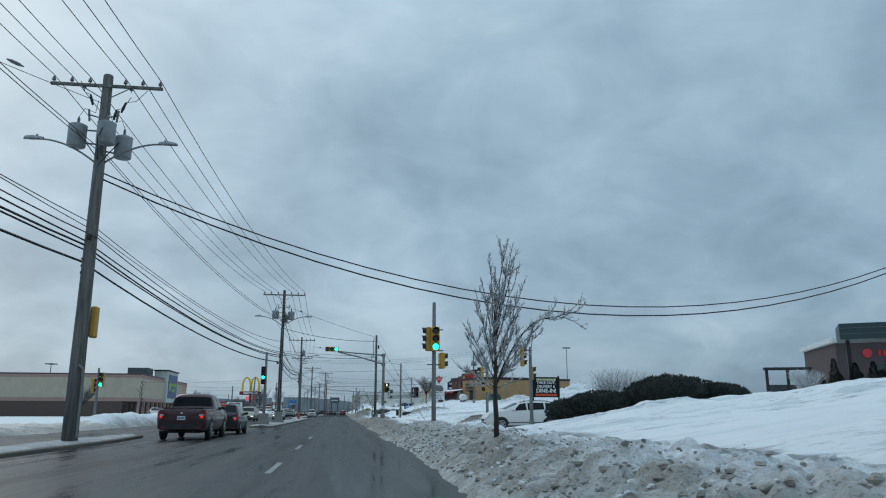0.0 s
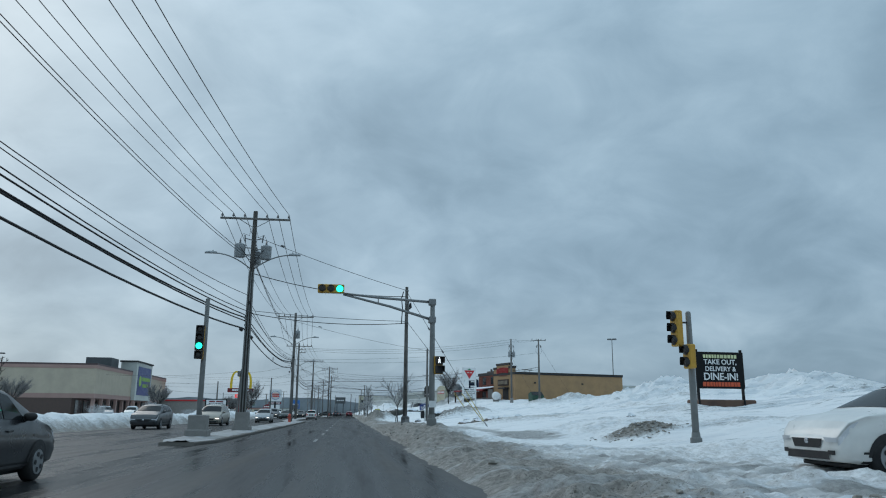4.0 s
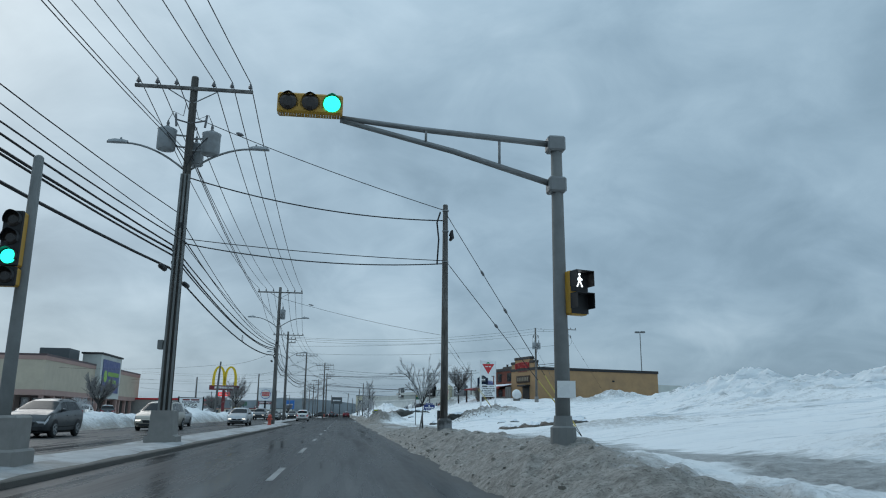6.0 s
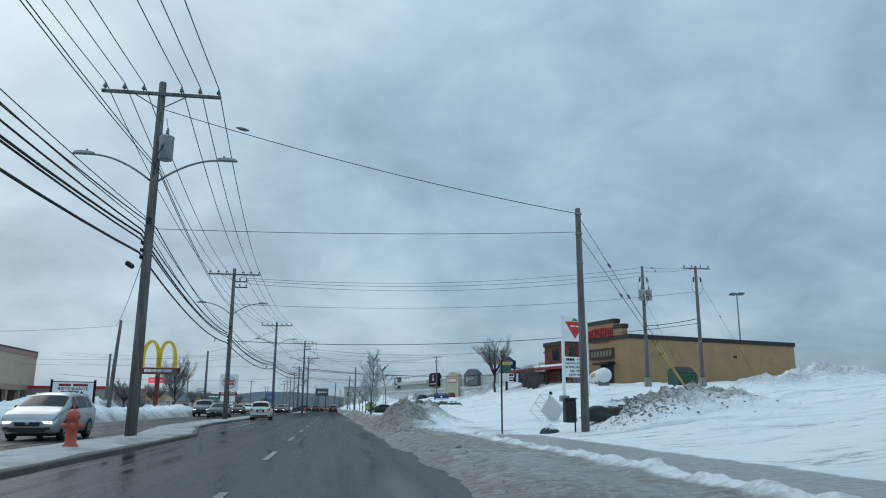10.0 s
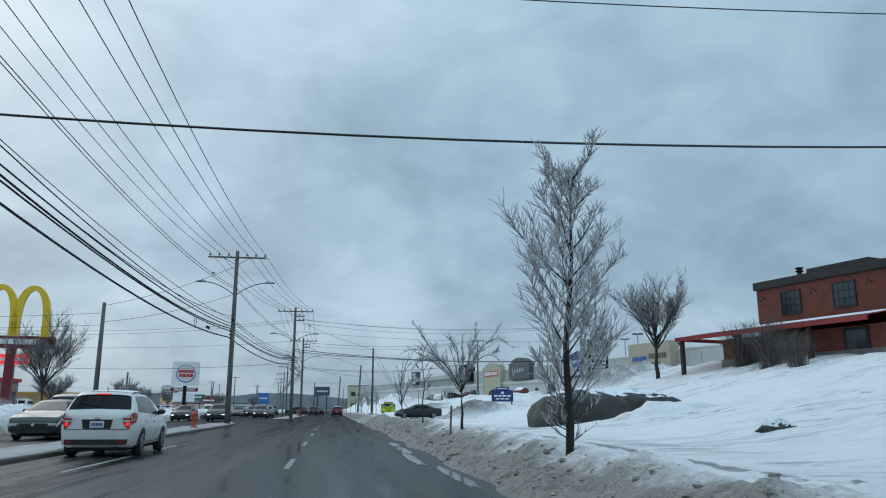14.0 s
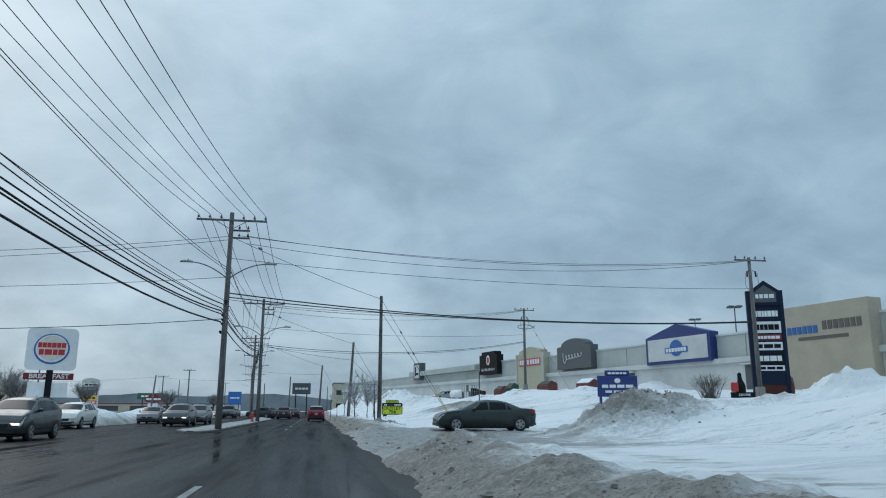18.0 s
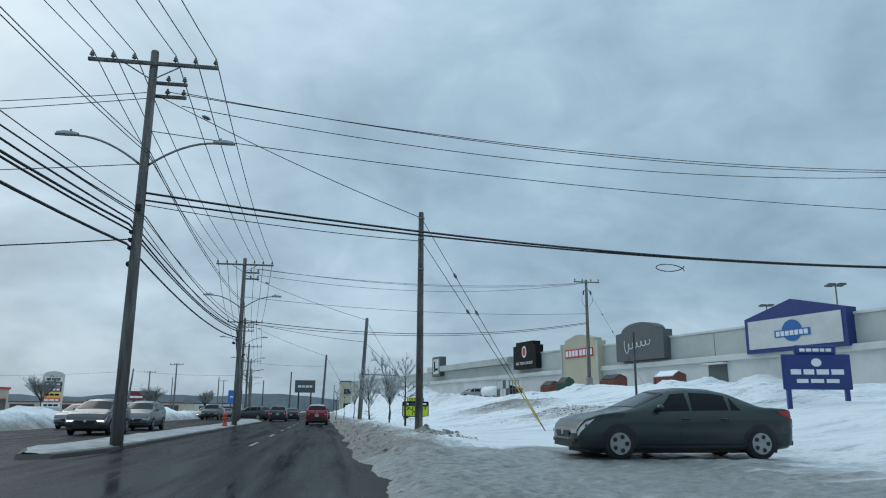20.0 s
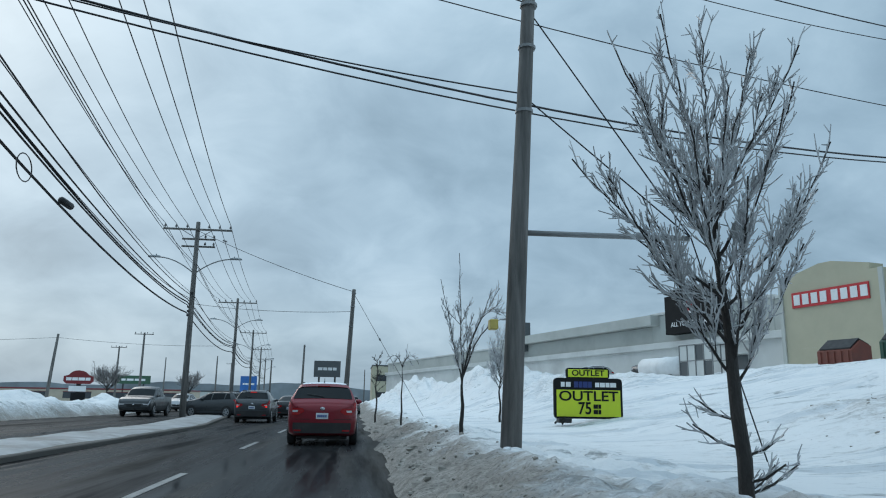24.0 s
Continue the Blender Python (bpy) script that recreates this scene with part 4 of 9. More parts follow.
# ---- overhead lines ----
def strand(g, a, b, sag, r, n=14, seg=4):
    a, b = Vector(a), Vector(b)
    pts = []
    for k in range(n + 1):
        t = k / n
        q = a.lerp(b, t)
        q.z -= 4 * sag * t * (1 - t)
        pts.append(q)
    g.tube(pts, r, seg, False)


def line_thing(name, label, spans, m, category="overhead wire"):
    w = thing(name, *spans[0][0], 0, label, category, category + "s along the median")
    o = Vector(spans[0][0])
    for a, b, sag, r in spans:
        g = Geo()
        strand(g, Vector(a) - o, Vector(b) - o, sag, r)
        part("span", g, m, w)
    return w


ALL = [(-9.6, -28)] + POLES
ARMS = [13.0] + ARM_AT
for k, dx in enumerate(INS_X):
    line_thing("power_line", "thin dark power conductor strung from pole to pole", [((xa + dx, ya - 0.15, za + 0.3), (xb + dx, yb - 0.15, zb + 0.3), 0.021 * (yb - ya), 0.018) for (xa, ya), (xb, yb), za, zb in zip(ALL, ALL[1:], ARMS, ARMS[1:])], WIRE)
LAMPS = [9.9] + LAMP_AT
for dx, dz, sg in ((0.14, 0.50, 0.75), (0.16, 0.36, 0.78), (-0.2, -1.45, 0.75)):
    ups = LAMPS if dz > 0 else [9.26, 9.26] + LAMP_AT[1:]
    line_thing("secondary_line", "twisted secondary wire beside the street lamps", [((xa + dx, ya, za + dz), (xb + dx, yb, zb + dz), sg * (yb - ya) / 40, 0.017) for (xa, ya), (xb, yb), za, zb in zip(ALL, ALL[1:], ups, ups[1:])], WIRE)
COMMS = ((-0.22, 6.95, 0.5, 0.016), (-0.24, 6.45, 0.55, 0.030), (-0.26, 6.3, 0.7, 0.038), (-0.24, 6.12, 0.6, 0.032), (0.2, 6.55, 0.75, 0.022), (-0.27, 5.68, 0.68, 0.042))
for dx, dz, sg, r in COMMS:
    line_thing("telephone_cable", "black communication cable bundle with slack", [((xa + dx, ya, dz + ua), (xb + dx, yb, dz + ub), sg * (yb - ya) / 40, r) for (xa, ya), (xb, yb), ua, ub in zip(ALL, ALL[1:], CABLE_UP, CABLE_UP[1:])], CABLE)

# splice boxes and slack loops on the cables
for i, (x, y, z) in enumerate(((-6.05, 61.3, 5.55), (-5.75, 63.4, 5.35), (-6.6, 103.6, 5.5), (-8.2, 139.4, 5.45), (-7.8, 170, 5.75), (-5.2, 211, 5.5), (-5.3, 239.2, 5.6), (-5.4, 247, 5.4))):
    g = Geo()
    g.tube([(0, -0.32, 0), (0, -0.27, 0), (0, 0.27, 0), (0, 0.32, 0)], [0.04, 0.085, 0.085, 0.04], 8)
    o = solo("splice_case", g, BLACK, "black splice case hanging on the cable", "splice case", smooth=True)
    o.matrix_basis = pose(x, y, z)
for x, y, z, r in ((-7.9, 166.5, 5.7, 0.3), (-6.4, 83, 5.45, 0.22), (-5.5, 245, 5.6, 0.35), (-8.3, 133, 5.7, 0.2)):
    g = Geo()
    g.tube([(0, r * math.cos(t * math.pi / 8), r * 0.8 * math.sin(t * math.pi / 8)) for t in range(17)], 0.014, 4)
    o = solo("cable_loop", g, CABLE, "coiled slack of black cable", "cable loop")
    o.matrix_basis = pose(x, y, z)

g = Geo()
g.tube([(0.55 * math.cos(t * math.pi / 10), 0, 0.2 * math.sin(t * math.pi / 10) - 0.1 * math.cos(t * math.pi / 20)) for t in range(21)], 0.018, 5)
o = solo("cable_loop", g, CABLE, "coiled slack of black cable under the span", "cable loop")
o.matrix_basis = pose(13.2, 212.0, 6.3)
# ---- stub poles on the right, with their span wires and guys ----
# x, y, top, radius, wood, lean of the top
STUBS = [(3.13, 62.5, 8.38, 0.122, POLE_ICED, 0.0), (8.83, 104.81, 8.41, 0.14, POLE_GREY, 0.0), (4.11, 212.58, 8.10, 0.125, POLE_ICED, 0.0), (3.45, 240.85, 7.75, 0.15, POLE_GREY, 0.36), (0.72, 271.07, 7.25, 0.14, POLE_GREY, 0.32),
         (-5.1, 323.1, 7.9, 0.15, POLE_GREY, 0.15), (-12.1, 352.6, 7.5, 0.15, POLE_GREY, 0.1)]
for i, (x, y, h, r, m, lean) in enumerate(STUBS):
    zb = gz(x, y)
    p = thing("stub_pole", x, y, zb, 0, "bare wooden guy pole standing in the roadside snow bank", "utility pole", "guy poles")
    g = Geo()
    g.tube([(0, 0, -0.5), (0.01 + lean * 0.27, 0, 2), (lean - 0.01, 0, h - zb - 0.03), (lean - 0.01, 0, h - zb)], [r * 1.08, r, r * 0.72, r * 0.6], 12)
    part("shaft", g, m, p, "", True)
    for dz in (0.25, 1.0, 2.1):
        g = Geo()
        bx = lean * (1 - dz / (h - zb))
        g.tube([(bx, 0, h - zb - dz), (bx, 0, h - zb - dz + 0.05)], r * 0.95, 10)
        part("band", g, STEEL, p)
    if i == 0:
        g = Geo()
        g.tube([(0.15, -0.05, h - zb - 1.15), (0.2, -0.1, h - zb - 1.0), (0.22, -0.1, h - zb - 1.22), (0.15, -0.05, h - zb - 1.32)], [0.04, 0.08, 0.08, 0.04], 8)
        g.tube([(-0.2, -0.1, h - zb - 0.3), (-0.32, -0.12, h - zb - 0.7), (-0.25, -0.1, h - zb - 1.3), (-0.3, -0.1, h - zb - 2.2)], 0.03, 5)
        part("junction_box", g, BLACK, p)
        g = Geo()
        g.box(-0.2, 0.26, -0.2, 0.22, -0.3, 0.36, 0.07)
        part("footing_block", g, ICED_BLOCK, p, "icy concrete block at the foot")
    if i == 3:
        g = Geo()
        g.tube([(0.2, 0, 3.70 - zb), (1.1, -0.1, 3.68 - zb), (2.71, -0.4, 3.62 - zb)], 0.045, 7)
        part("bracket_arm", g, STEEL, p, "grey steel bracket arm", True)
        g = Geo()
        g.box(-0.3, -0.18, -0.1, 0.1, 2.2 - zb, 2.35 - zb, 0.01)
        part("tag", g, GUARD_YELLOW, p)
GUYS = [((3.18, 62.5, 8.0), (7.95, 62.5)), ((3.18, 62.5, 6.3), (7.95, 62.5)), ((8.83, 104.8, 8.1), (13.6, 106.2)), ((8.83, 104.8, 7.4), (13.6, 106.2)),
        ((4.11, 212.6, 7.9), (8.95, 213.75)), ((4.11, 212.6, 7.1), (8.95, 213.75)), ((6.16, 240.4, 3.62), (7.1, 240.3)), ((1.03, 271, 7.0), (5.2, 272)), ((26.3, 138.5, 10), (31, 141)), ((30.45, 137.4, 12.3), (37, 139.5)), ((23.9, 250, 12.2), (30, 252))]
for i, (a, (gx1, gy1)) in enumerate(GUYS):
    zb = gz(gx1, gy1)
    b = Vector((gx1, gy1, zb - 0.1))
    a = Vector(a)
    w = thing("guy_wire", gx1, gy1, zb - 0.1, 0, "taut steel guy wire with a yellow guard, anchored in the snow", "guy wire", "guy wires")
    g = Geo()
    g.tube([(0, 0, 0), a - b], 0.012, 4)
    part("strand", g, WIRE, w)
    d = (a - b)
    for t in ((0.55, 0.575), (0.72, 0.745)) if i % 2 == 0 else ((0.62, 0.645),):
        g = Geo()
        g.tube([d * t[0], d * (t[0] * 0.7 + t[1] * 0.3), d * (t[0] * 0.3 + t[1] * 0.7), d * t[1]], [0.02, 0.048, 0.048, 0.02], 6)
        part("strain_insulator", g, PORCELAIN, w)
    if i < 6:
        g = Geo()
        u = d.normalized()
        g.tube([u * 0.5, u * 0.6, u * 2.5], [0.024, 0.024, 0.021], 6)
        part("guard", g, GUARD_YELLOW, w, "yellow plastic guy guard")
P = POLES
CROSS = [((P[0][0], P[0][1], 9.69), (30.48, 26.31, 9.36), 3.76, 0.026, CABLE), ((P[0][0], P[0][1], 9.46), (30.48, 26.31, 9.09), 3.91, 0.030, CABLE), ((P[0][0], P[0][1], 12.3), (-18, -2, 10.9), 0.3, 0.012, WIRE),
         ((P[1][0], P[1][1], 11.1), (3.18, 62.5, 8.15), 0.12, 0.014, WIRE), ((P[1][0], P[1][1], 8.9), (3.18, 62.5, 7.8), 0.35, 0.022, CABLE),
         ((P[1][0], P[1][1], 6.75), (3.18, 62.5, 6.35), 0.1, 0.014, CABLE), ((P[1][0], P[1][1], 6.6), (3.18, 62.5, 6.25), 0.3, 0.020, CABLE),
         ((P[2][0], P[2][1], 11.2), (8.83, 104.8, 8.2), 0.25, 0.014, WIRE), ((P[2][0], P[2][1], 6.9), (8.83, 104.8, 7.5), 0.12, 0.010, WIRE),
         ((P[2][0], P[2][1], 6.4), (-17.4, 141.7, 7.4), 0.4, 0.014, WIRE), ((-17.4, 141.7, 7.4), (-44, 138, 7.0), 0.7, 0.012, WIRE),
         ((P[3][0] + 0.5, P[3][1], 11.1), (26.1, 138.5, 13.05), 0.85, 0.014, WIRE), ((P[3][0] + 0.95, P[3][1], 10.9), (26.4, 138.5, 12.7), 0.85, 0.014, WIRE), ((P[3][0] + 0.95, P[3][1], 10.65), (26.1, 138.5, 12.3), 0.9, 0.014, WIRE),
         ((P[3][0], P[3][1], 9.0), (30.45, 137.4, 10.9), 0.8, 0.014, WIRE), ((P[3][0], P[3][1], 6.1), (30.45, 137.4, 8.2), 0.9, 0.024, CABLE),
         ((26.1, 138.5, 13.05), (30.4, 137.4, 12.95), 0.1, 0.014, WIRE), ((26.4, 138.5, 12.7), (30.8, 137.4, 12.95), 0.15, 0.014, WIRE), ((26.1, 138.5, 8.0), (30.4, 137.4, 8.6), 0.1, 0.03, CABLE),
         ((P[4][0], P[4][1], 11.0), (-15.9, 177.7, 7.9), 0.3, 0.014, WIRE), ((P[4][0], P[4][1], 9.0), (-15.9, 177.7, 6.8), 0.3, 0.014, WIRE), ((-15.9, 177.7, 7.4), (-60, 176, 8.0), 1.0, 0.012, WIRE), ((-15.9, 177.7, 6.6), (-60, 176, 7.6), 1.0, 0.012, WIRE),
         ((P[5][0] + 0.5, P[5][1], 11.05), (29.6, 213.1, 11.4), 0.85, 0.014, WIRE), ((P[5][0] + 0.95, P[5][1], 11.05), (30.1, 213.1, 11.4), 0.95, 0.014, WIRE), ((P[5][0] + 0.95, P[5][1], 10.6), (29.2, 213.1, 11.3), 1.1, 0.014, WIRE),
         ((P[5][0], P[5][1], 9.7), (29.6, 213.1, 9.4), 0.5, 0.014, WIRE), ((P[5][0], P[5][1], 7.68), (29.6, 213.1, 7.15), 0.72, 0.036, CABLE), ((P[5][0], P[5][1], 7.44), (29.6, 213.1, 7.08), 0.62, 0.030, CABLE),
         ((P[5][0], P[5][1], 11.0), (-46, 214, 10), 0.9, 0.014, WIRE), ((P[5][0], P[5][1], 10.8), (-46, 214, 9.6), 1.0, 0.014, WIRE), ((P[5][0], P[5][1], 8.6), (-46, 214, 8.4), 0.8, 0.014, WIRE), ((P[5][0], P[5][1], 6.2), (-46, 214, 6.4), 0.9, 0.02, CABLE),
         ((P[5][0], P[5][1], 11.0), (4.11, 212.6, 7.9), 0.15, 0.014, WIRE), ((P[5][0], P[5][1], 7.3), (4.11, 212.6, 7.05), 0.12, 0.014, WIRE),
         ((P[6][0] + 0.5, P[6][1], 11.05), (23.7, 250, 12.6), 0.7, 0.014, WIRE), ((P[6][0] + 0.95, P[6][1], 11.05), (24.2, 250, 12.6), 0.8, 0.014, WIRE), ((P[6][0] + 0.95, P[6][1], 10.6), (23.4, 250, 12.5), 0.95, 0.014, WIRE),
         ((P[6][0], P[6][1], 9.0), (23.9, 250, 9.8), 0.5, 0.014, WIRE), ((P[6][0], P[6][1], 7.35), (23.9, 250, 9.0), 1.0, 0.024, CABLE), ((P[6][0], P[6][1], 7.15), (23.9, 250, 8.9), 1.0, 0.018, CABLE),
         ((3.79, 240.9, 7.5), (6.16, 240.4, 3.62), 0.0, 0.012, WIRE), ((3.79, 240.9, 5.9), (6.16, 240.4, 3.62), 0.0, 0.012, WIRE), ((P[6][0], P[6][1], 10.6), (3.79, 240.9, 7.6), 0.15, 0.014, WIRE), ((P[6][0], P[6][1], 7.3), (3.72, 240.9, 6.0), 0.15, 0.014, WIRE),
         ((P[7][0], P[7][1], 11.0), (1.03, 271, 7.1), 0.2, 0.014, WIRE), ((P[7][0], P[7][1], 6.6), (1.0, 271, 6.0), 0.2, 0.012, WIRE),
         ((-28.0, 307.2, 6.9), (-70, 296, 6.2), 0.9, 0.014, WIRE), ((-28.0, 307.2, 6.9), (P[8][0], P[8][1], 6.6), 0.3, 0.014, WIRE)]
for k, (a, b, sag, r, m) in enumerate(CROSS):
    g = Geo()
    strand(g, a, b, sag, r, 20)
    w = solo("span_wire", g, m, "thick black service cable strung across the street" if m is CABLE else "thin dark span wire strung across the street", "overhead wire")
    if m is WIRE and abs(b[0] - a[0]) < 16 and a[2] > 10.5:
        g = Geo()
        q0, q1 = Vector(a).lerp(Vector(b), 0.17), Vector(a).lerp(Vector(b), 0.20)
        g.tube([q0, q0.lerp(q1, 0.3), q0.lerp(q1, 0.7), q1], [0.02, 0.06, 0.06, 0.02], 6)
        part("strain_insulator", g, PORCELAIN, w)


# distribution poles on the right and slim poles on the left
def side_pole(x, y, top, arms=True, can=False, lean=0.0, loops=True):
    zb = gz(x, y)
    h = top - zb
    p = thing("service_pole", x, y, zb, 0, "grey wooden service pole with short crossarm and dangling leads", "utility pole", "service poles")
    g = Geo()
    g.tube([(0, 0, -0.5), (lean * 0.5, 0, h * 0.5), (lean, 0, h)], [0.17, 0.15, 0.11], 10)
    part("shaft", g, POLE_GREY, p, "", True)
    if arms:
        g = Geo()
        g.box(-1.2, 1.2, -0.2, -0.1, h - 0.28, h - 0.18, 0.01)
        part("crossarm", g, POLE_GREY, p)
        for dx in (-1.1, -0.4, 0.4, 1.1):
            o = part("insulator", INS, None, p)
            o.location = (dx, -0.15, h - 0.18)
    if loops:
        for s in (-1, 1):
            g = Geo()
            g.tube([(s * 0.1, -0.1, h - 0.9), (s * 0.45, -0.15, h - 1.2), (s * 0.5, -0.15, h - 2.0), (s * 0.15, -0.1, h - 2.5)], 0.016, 4)
            g.tube([(s * 0.3, -0.15, h - 1.0), (s * 0.34, -0.15, h - 1.4)], 0.06, 6)
            part("lead", g, CABLE, p)
    if can:
        transformer(p, -0.3, -0.3, h - 3.0, 0.26, 0.8)
        transformer(p, 0.35, -0.3, h - 3.0, 0.26, 0.8)
    g = Geo()
    g.box(-0.24, 0.24, -0.24, 0.24, -0.3, 0.75, 0.04)
    if can or loops:
        part("footing", g, CONCRETE, p, "concrete footing in the snow")


side_pole(26.12, 138.5, 13.15, False, True)
side_pole(30.45, 137.4, 13.1, True, False)
side_pole(29.63, 213.1, 11.6)
side_pole(23.9, 250.0, 12.86)
side_pole(-17.4, 141.7, 7.85, False, False, 0.35, False)
side_pole(-15.9, 177.7, 8.1, False, False, 0.0, False)
side_pole(-28.5, 307.2, 7.25, False, False, 0.5, False)
side_pole(-25, 168, 6.9, False, False, 0.0, False)
side_pole(-28, 232, 6.0, False, False, 0.0, False)
for k, (x, y, h) in enumerate(((-26, 330, 9.5), (-24, 372, 9), (-35, 350, 9), (-40, 400, 10), (-29, 420, 10), (4, 420, 9), (9, 395, 9), (-45, 300, 8))):
    side_pole(x, y, h, k % 2 == 0, False, 0.0, False)

# ---- traffic signals ----
def signal_head(parent, x, y, z, lit=None, horizontal=False, turn=0.0, sections=3, name="signal_head", face=None, hood=0.30):
    """A yellow three-lens head facing -y before its turn; lit: index of the burning lens from the top (or from the left)."""
    s = 0.34
    h = bpy.data.objects.new(name, None)
    g = Geo()
    n = sections
    if horizontal:
        g.box(-n * s / 2, n * s / 2, -0.10, 0.12, -s / 2, s / 2, 0.03)
    else:
        g.box(-s / 2, s / 2, -0.10, 0.12, -n * s / 2, n * s / 2, 0.03)
    body = part(name, g, YELLOW_HEAD, parent, "yellow signal head")
    body.matrix_basis = pose(x, y, z, 0, 0, turn)
    if face:
        g = Geo()
        g.box(-s / 2 - 0.004, s / 2 + 0.004, -0.115, -0.06, -n * s / 2 - 0.004, n * s / 2 + 0.004, 0.02)
        part("face_plate", g, face, body, "black front plate")
    for k in range(n):
        cx, cz = ((k - (n - 1) / 2) * s, 0) if horizontal else (0, ((n - 1) / 2 - k) * s)
        g = Geo()
        g.tube([(cx, -0.09, cz), (cx, -0.128, cz), (cx, -0.145, cz)], [0.135, 0.13, 0.08], 16)
        part("lens", g, (GREEN_LIT if k == n - 1 else RED_LIT) if lit == k else DARK_LENS, body)
        g = Geo()
        rows = []
        for q in range(13):
            t = math.pi * (-0.15 + 1.3 * q / 12)
            rows.append([(cx + 0.155 * math.cos(t), -0.09, cz + 0.155 * math.sin(t)), (cx + 0.15 * math.cos(t), -(hood if not horizontal else 0.2) + 0.08 * abs(math.cos(t)), cz + 0.15 * math.sin(t))])
        g.sheet(rows)
        part("visor", g, BLACK, body)
    return body


def walk_box(parent, x, y, z, turn, lit):
    g = Geo()
    g.box(-0.2, 0.2, -0.08, 0.12, -0.42, 0.42, 0.03)
    body = part("walk_signal", g, YELLOW_HEAD, parent, "yellow pedestrian signal box")
    body.matrix_basis = pose(x, y, z, 0, 0, turn) @ Matrix.Diagonal((0.82, 0.82, 0.82, 1))
    for s in (1, -1):
        g = Geo()
        zc = s * 0.21
        g.prism([(-0.19, zc - 0.19), (0.19, zc - 0.19), (0.19, zc + 0.19), (-0.19, zc + 0.19)], -0.10, -0.085)
        part("screen", g, BLACK, body)
        g = Geo()
        g.box(-0.2, -0.185, -0.3, -0.08, zc - 0.1, zc + 0.19)
        g.box(0.185, 0.2, -0.3, -0.08, zc - 0.1, zc + 0.19)
        g.box(-0.2, 0.2, -0.3, -0.08, zc + 0.175, zc + 0.19)
        part("hood", g, BLACK, body)
        if lit and s == 1:
            g = Geo()
            for a, b in (((0, 0.03), (0.0, 0.10)), ((0.0, 0.03), (-0.06, -0.10)), ((0.0, 0.03), (0.06, -0.10)), ((0, 0.09), (-0.06, 0.02)), ((0, 0.09), (0.06, 0.03))):
                g.tube([(a[0], -0.108, zc + a[1]), (b[0], -0.108, zc + b[1])], 0.014, 4)
            g.ball((0, -0.108, zc + 0.14), 0.025, 6, 4)
            part("walk_symbol", g, WHITE_LIT, body)


def signal_post(x, y, top, label, base_h=0.45, r=0.1):
    zb = gz(x, y) if x > 2 else 0.15
    p = thing("signal_post", x, y, zb, 0, label, "traffic signal", "signal posts")
    g = Geo()
    g.tube([(0, 0, -0.6), (0, 0, 2), (0, 0, top - zb - 0.04), (0, 0, top - zb)], [r, r * 0.92, r * 0.75, r * 0.45], 12)
    part("post", g, DULL_STEEL, p, "", True)
    g = Geo()
    g.tube([(0, 0, -0.5), (0, 0, base_h * 0.25), (0, 0, base_h * 0.3), (0, 0, base_h * 0.6)], [r * 1.7, r * 1.6, r * 1.25, r * 1.1], 10)
    part("base", g, DULL_STEEL, p, "cast base")
    return p, zb


p, zb = signal_post(3.84, 22.49, 5.81, "grey steel signal post with yellow heads, green light on")
signal_head(p, 0.03, -0.28, 4.18 - zb, 2)
signal_head(p, -0.25, 0.05, 4.2 - zb, None, False, -90)
signal_head(p, 0.36, 0.1, 3.28 - zb, None, False, 100, 2)
g = Geo()
for z in (4.6, 3.7, 3.1):
    g.box(-0.3, 0.4, -0.04, 0.04, z - zb - 0.02, z - zb + 0.02)
part("bracket", g, BLACK, p)
p, zb = signal_post(9.62, 28.46, 4.45, "short grey signal post with a camera and yellow heads")
signal_head(p, -0.42, 0.0, 3.95 - zb, None, False, 75)
signal_head(p, 0.08, 0.15, 3.1 - zb, None, False, 80, 2)
g = Geo()
g.tube([(0.05, 0, 4.3 - zb), (0.16, 0, 5.0 - zb)], 0.025, 5)
g.box(-0.08, 0.2, -0.1, 0.1, 4.95 - zb, 5.08 - zb, 0.02)
part("camera_mast", g, STEEL, p)
g = Geo()
g.box(-0.4, 0.1, -0.03, 0.03, 4.25 - zb, 4.3 - zb)
part("bracket", g, BLACK, p)
p, zb = signal_post(9.55, 39.9, 4.05, "slim signal post with yellow heads beside the side street")
signal_head(p, -0.38, 0.0, 3.55 - zb, None, False, -80)
signal_head(p, -0.12, -0.15, 2.75 - zb, None, False, -80, 2)
g = Geo()
g.box(-0.36, 0.05, -0.03, 0.03, 3.7 - zb, 3.75 - zb)
part("bracket", g, BLACK, p)

# mast arm over the lane
p, zb = signal_post(3.10, 48.56, 5.55, "signal mast with a trussed arm over the street, green lit", 0.5, 0.12)
arm = Geo()
arm.tube([(0, 0, 5.42 - zb), (-2.2, 0.02, 5.56 - zb), (-3.52, 0.05, 5.69 - zb)], [0.055, 0.05, 0.042], 8)
arm.tube([(0, 0, 4.72 - zb), (-1.7, 0.02, 5.22 - zb), (-3.52, 0.05, 5.65 - zb)], [0.055, 0.05, 0.042], 8)
for x, a, b in ((-0.95, 5.0, 5.48), (-2.15, 5.34, 5.55)):
    arm.tube([(x, 0, a - zb), (x, 0, b - zb)], 0.022, 6)
part("mast_arm", arm, STEEL, p, "galvanised trussed arm", True)
g = Geo()
for z in (5.42, 4.72):
    g.box(-0.16, 0.13, -0.13, 0.13, z - zb - 0.13, z - zb + 0.13, 0.03)
part("clamp", g, STEEL, p)
signal_head(p, -4.0, 0.0, 5.85 - zb, 2, True)
walk_box(p, 0.24, -0.10, 2.95 - zb, 18, True)
g = Geo()
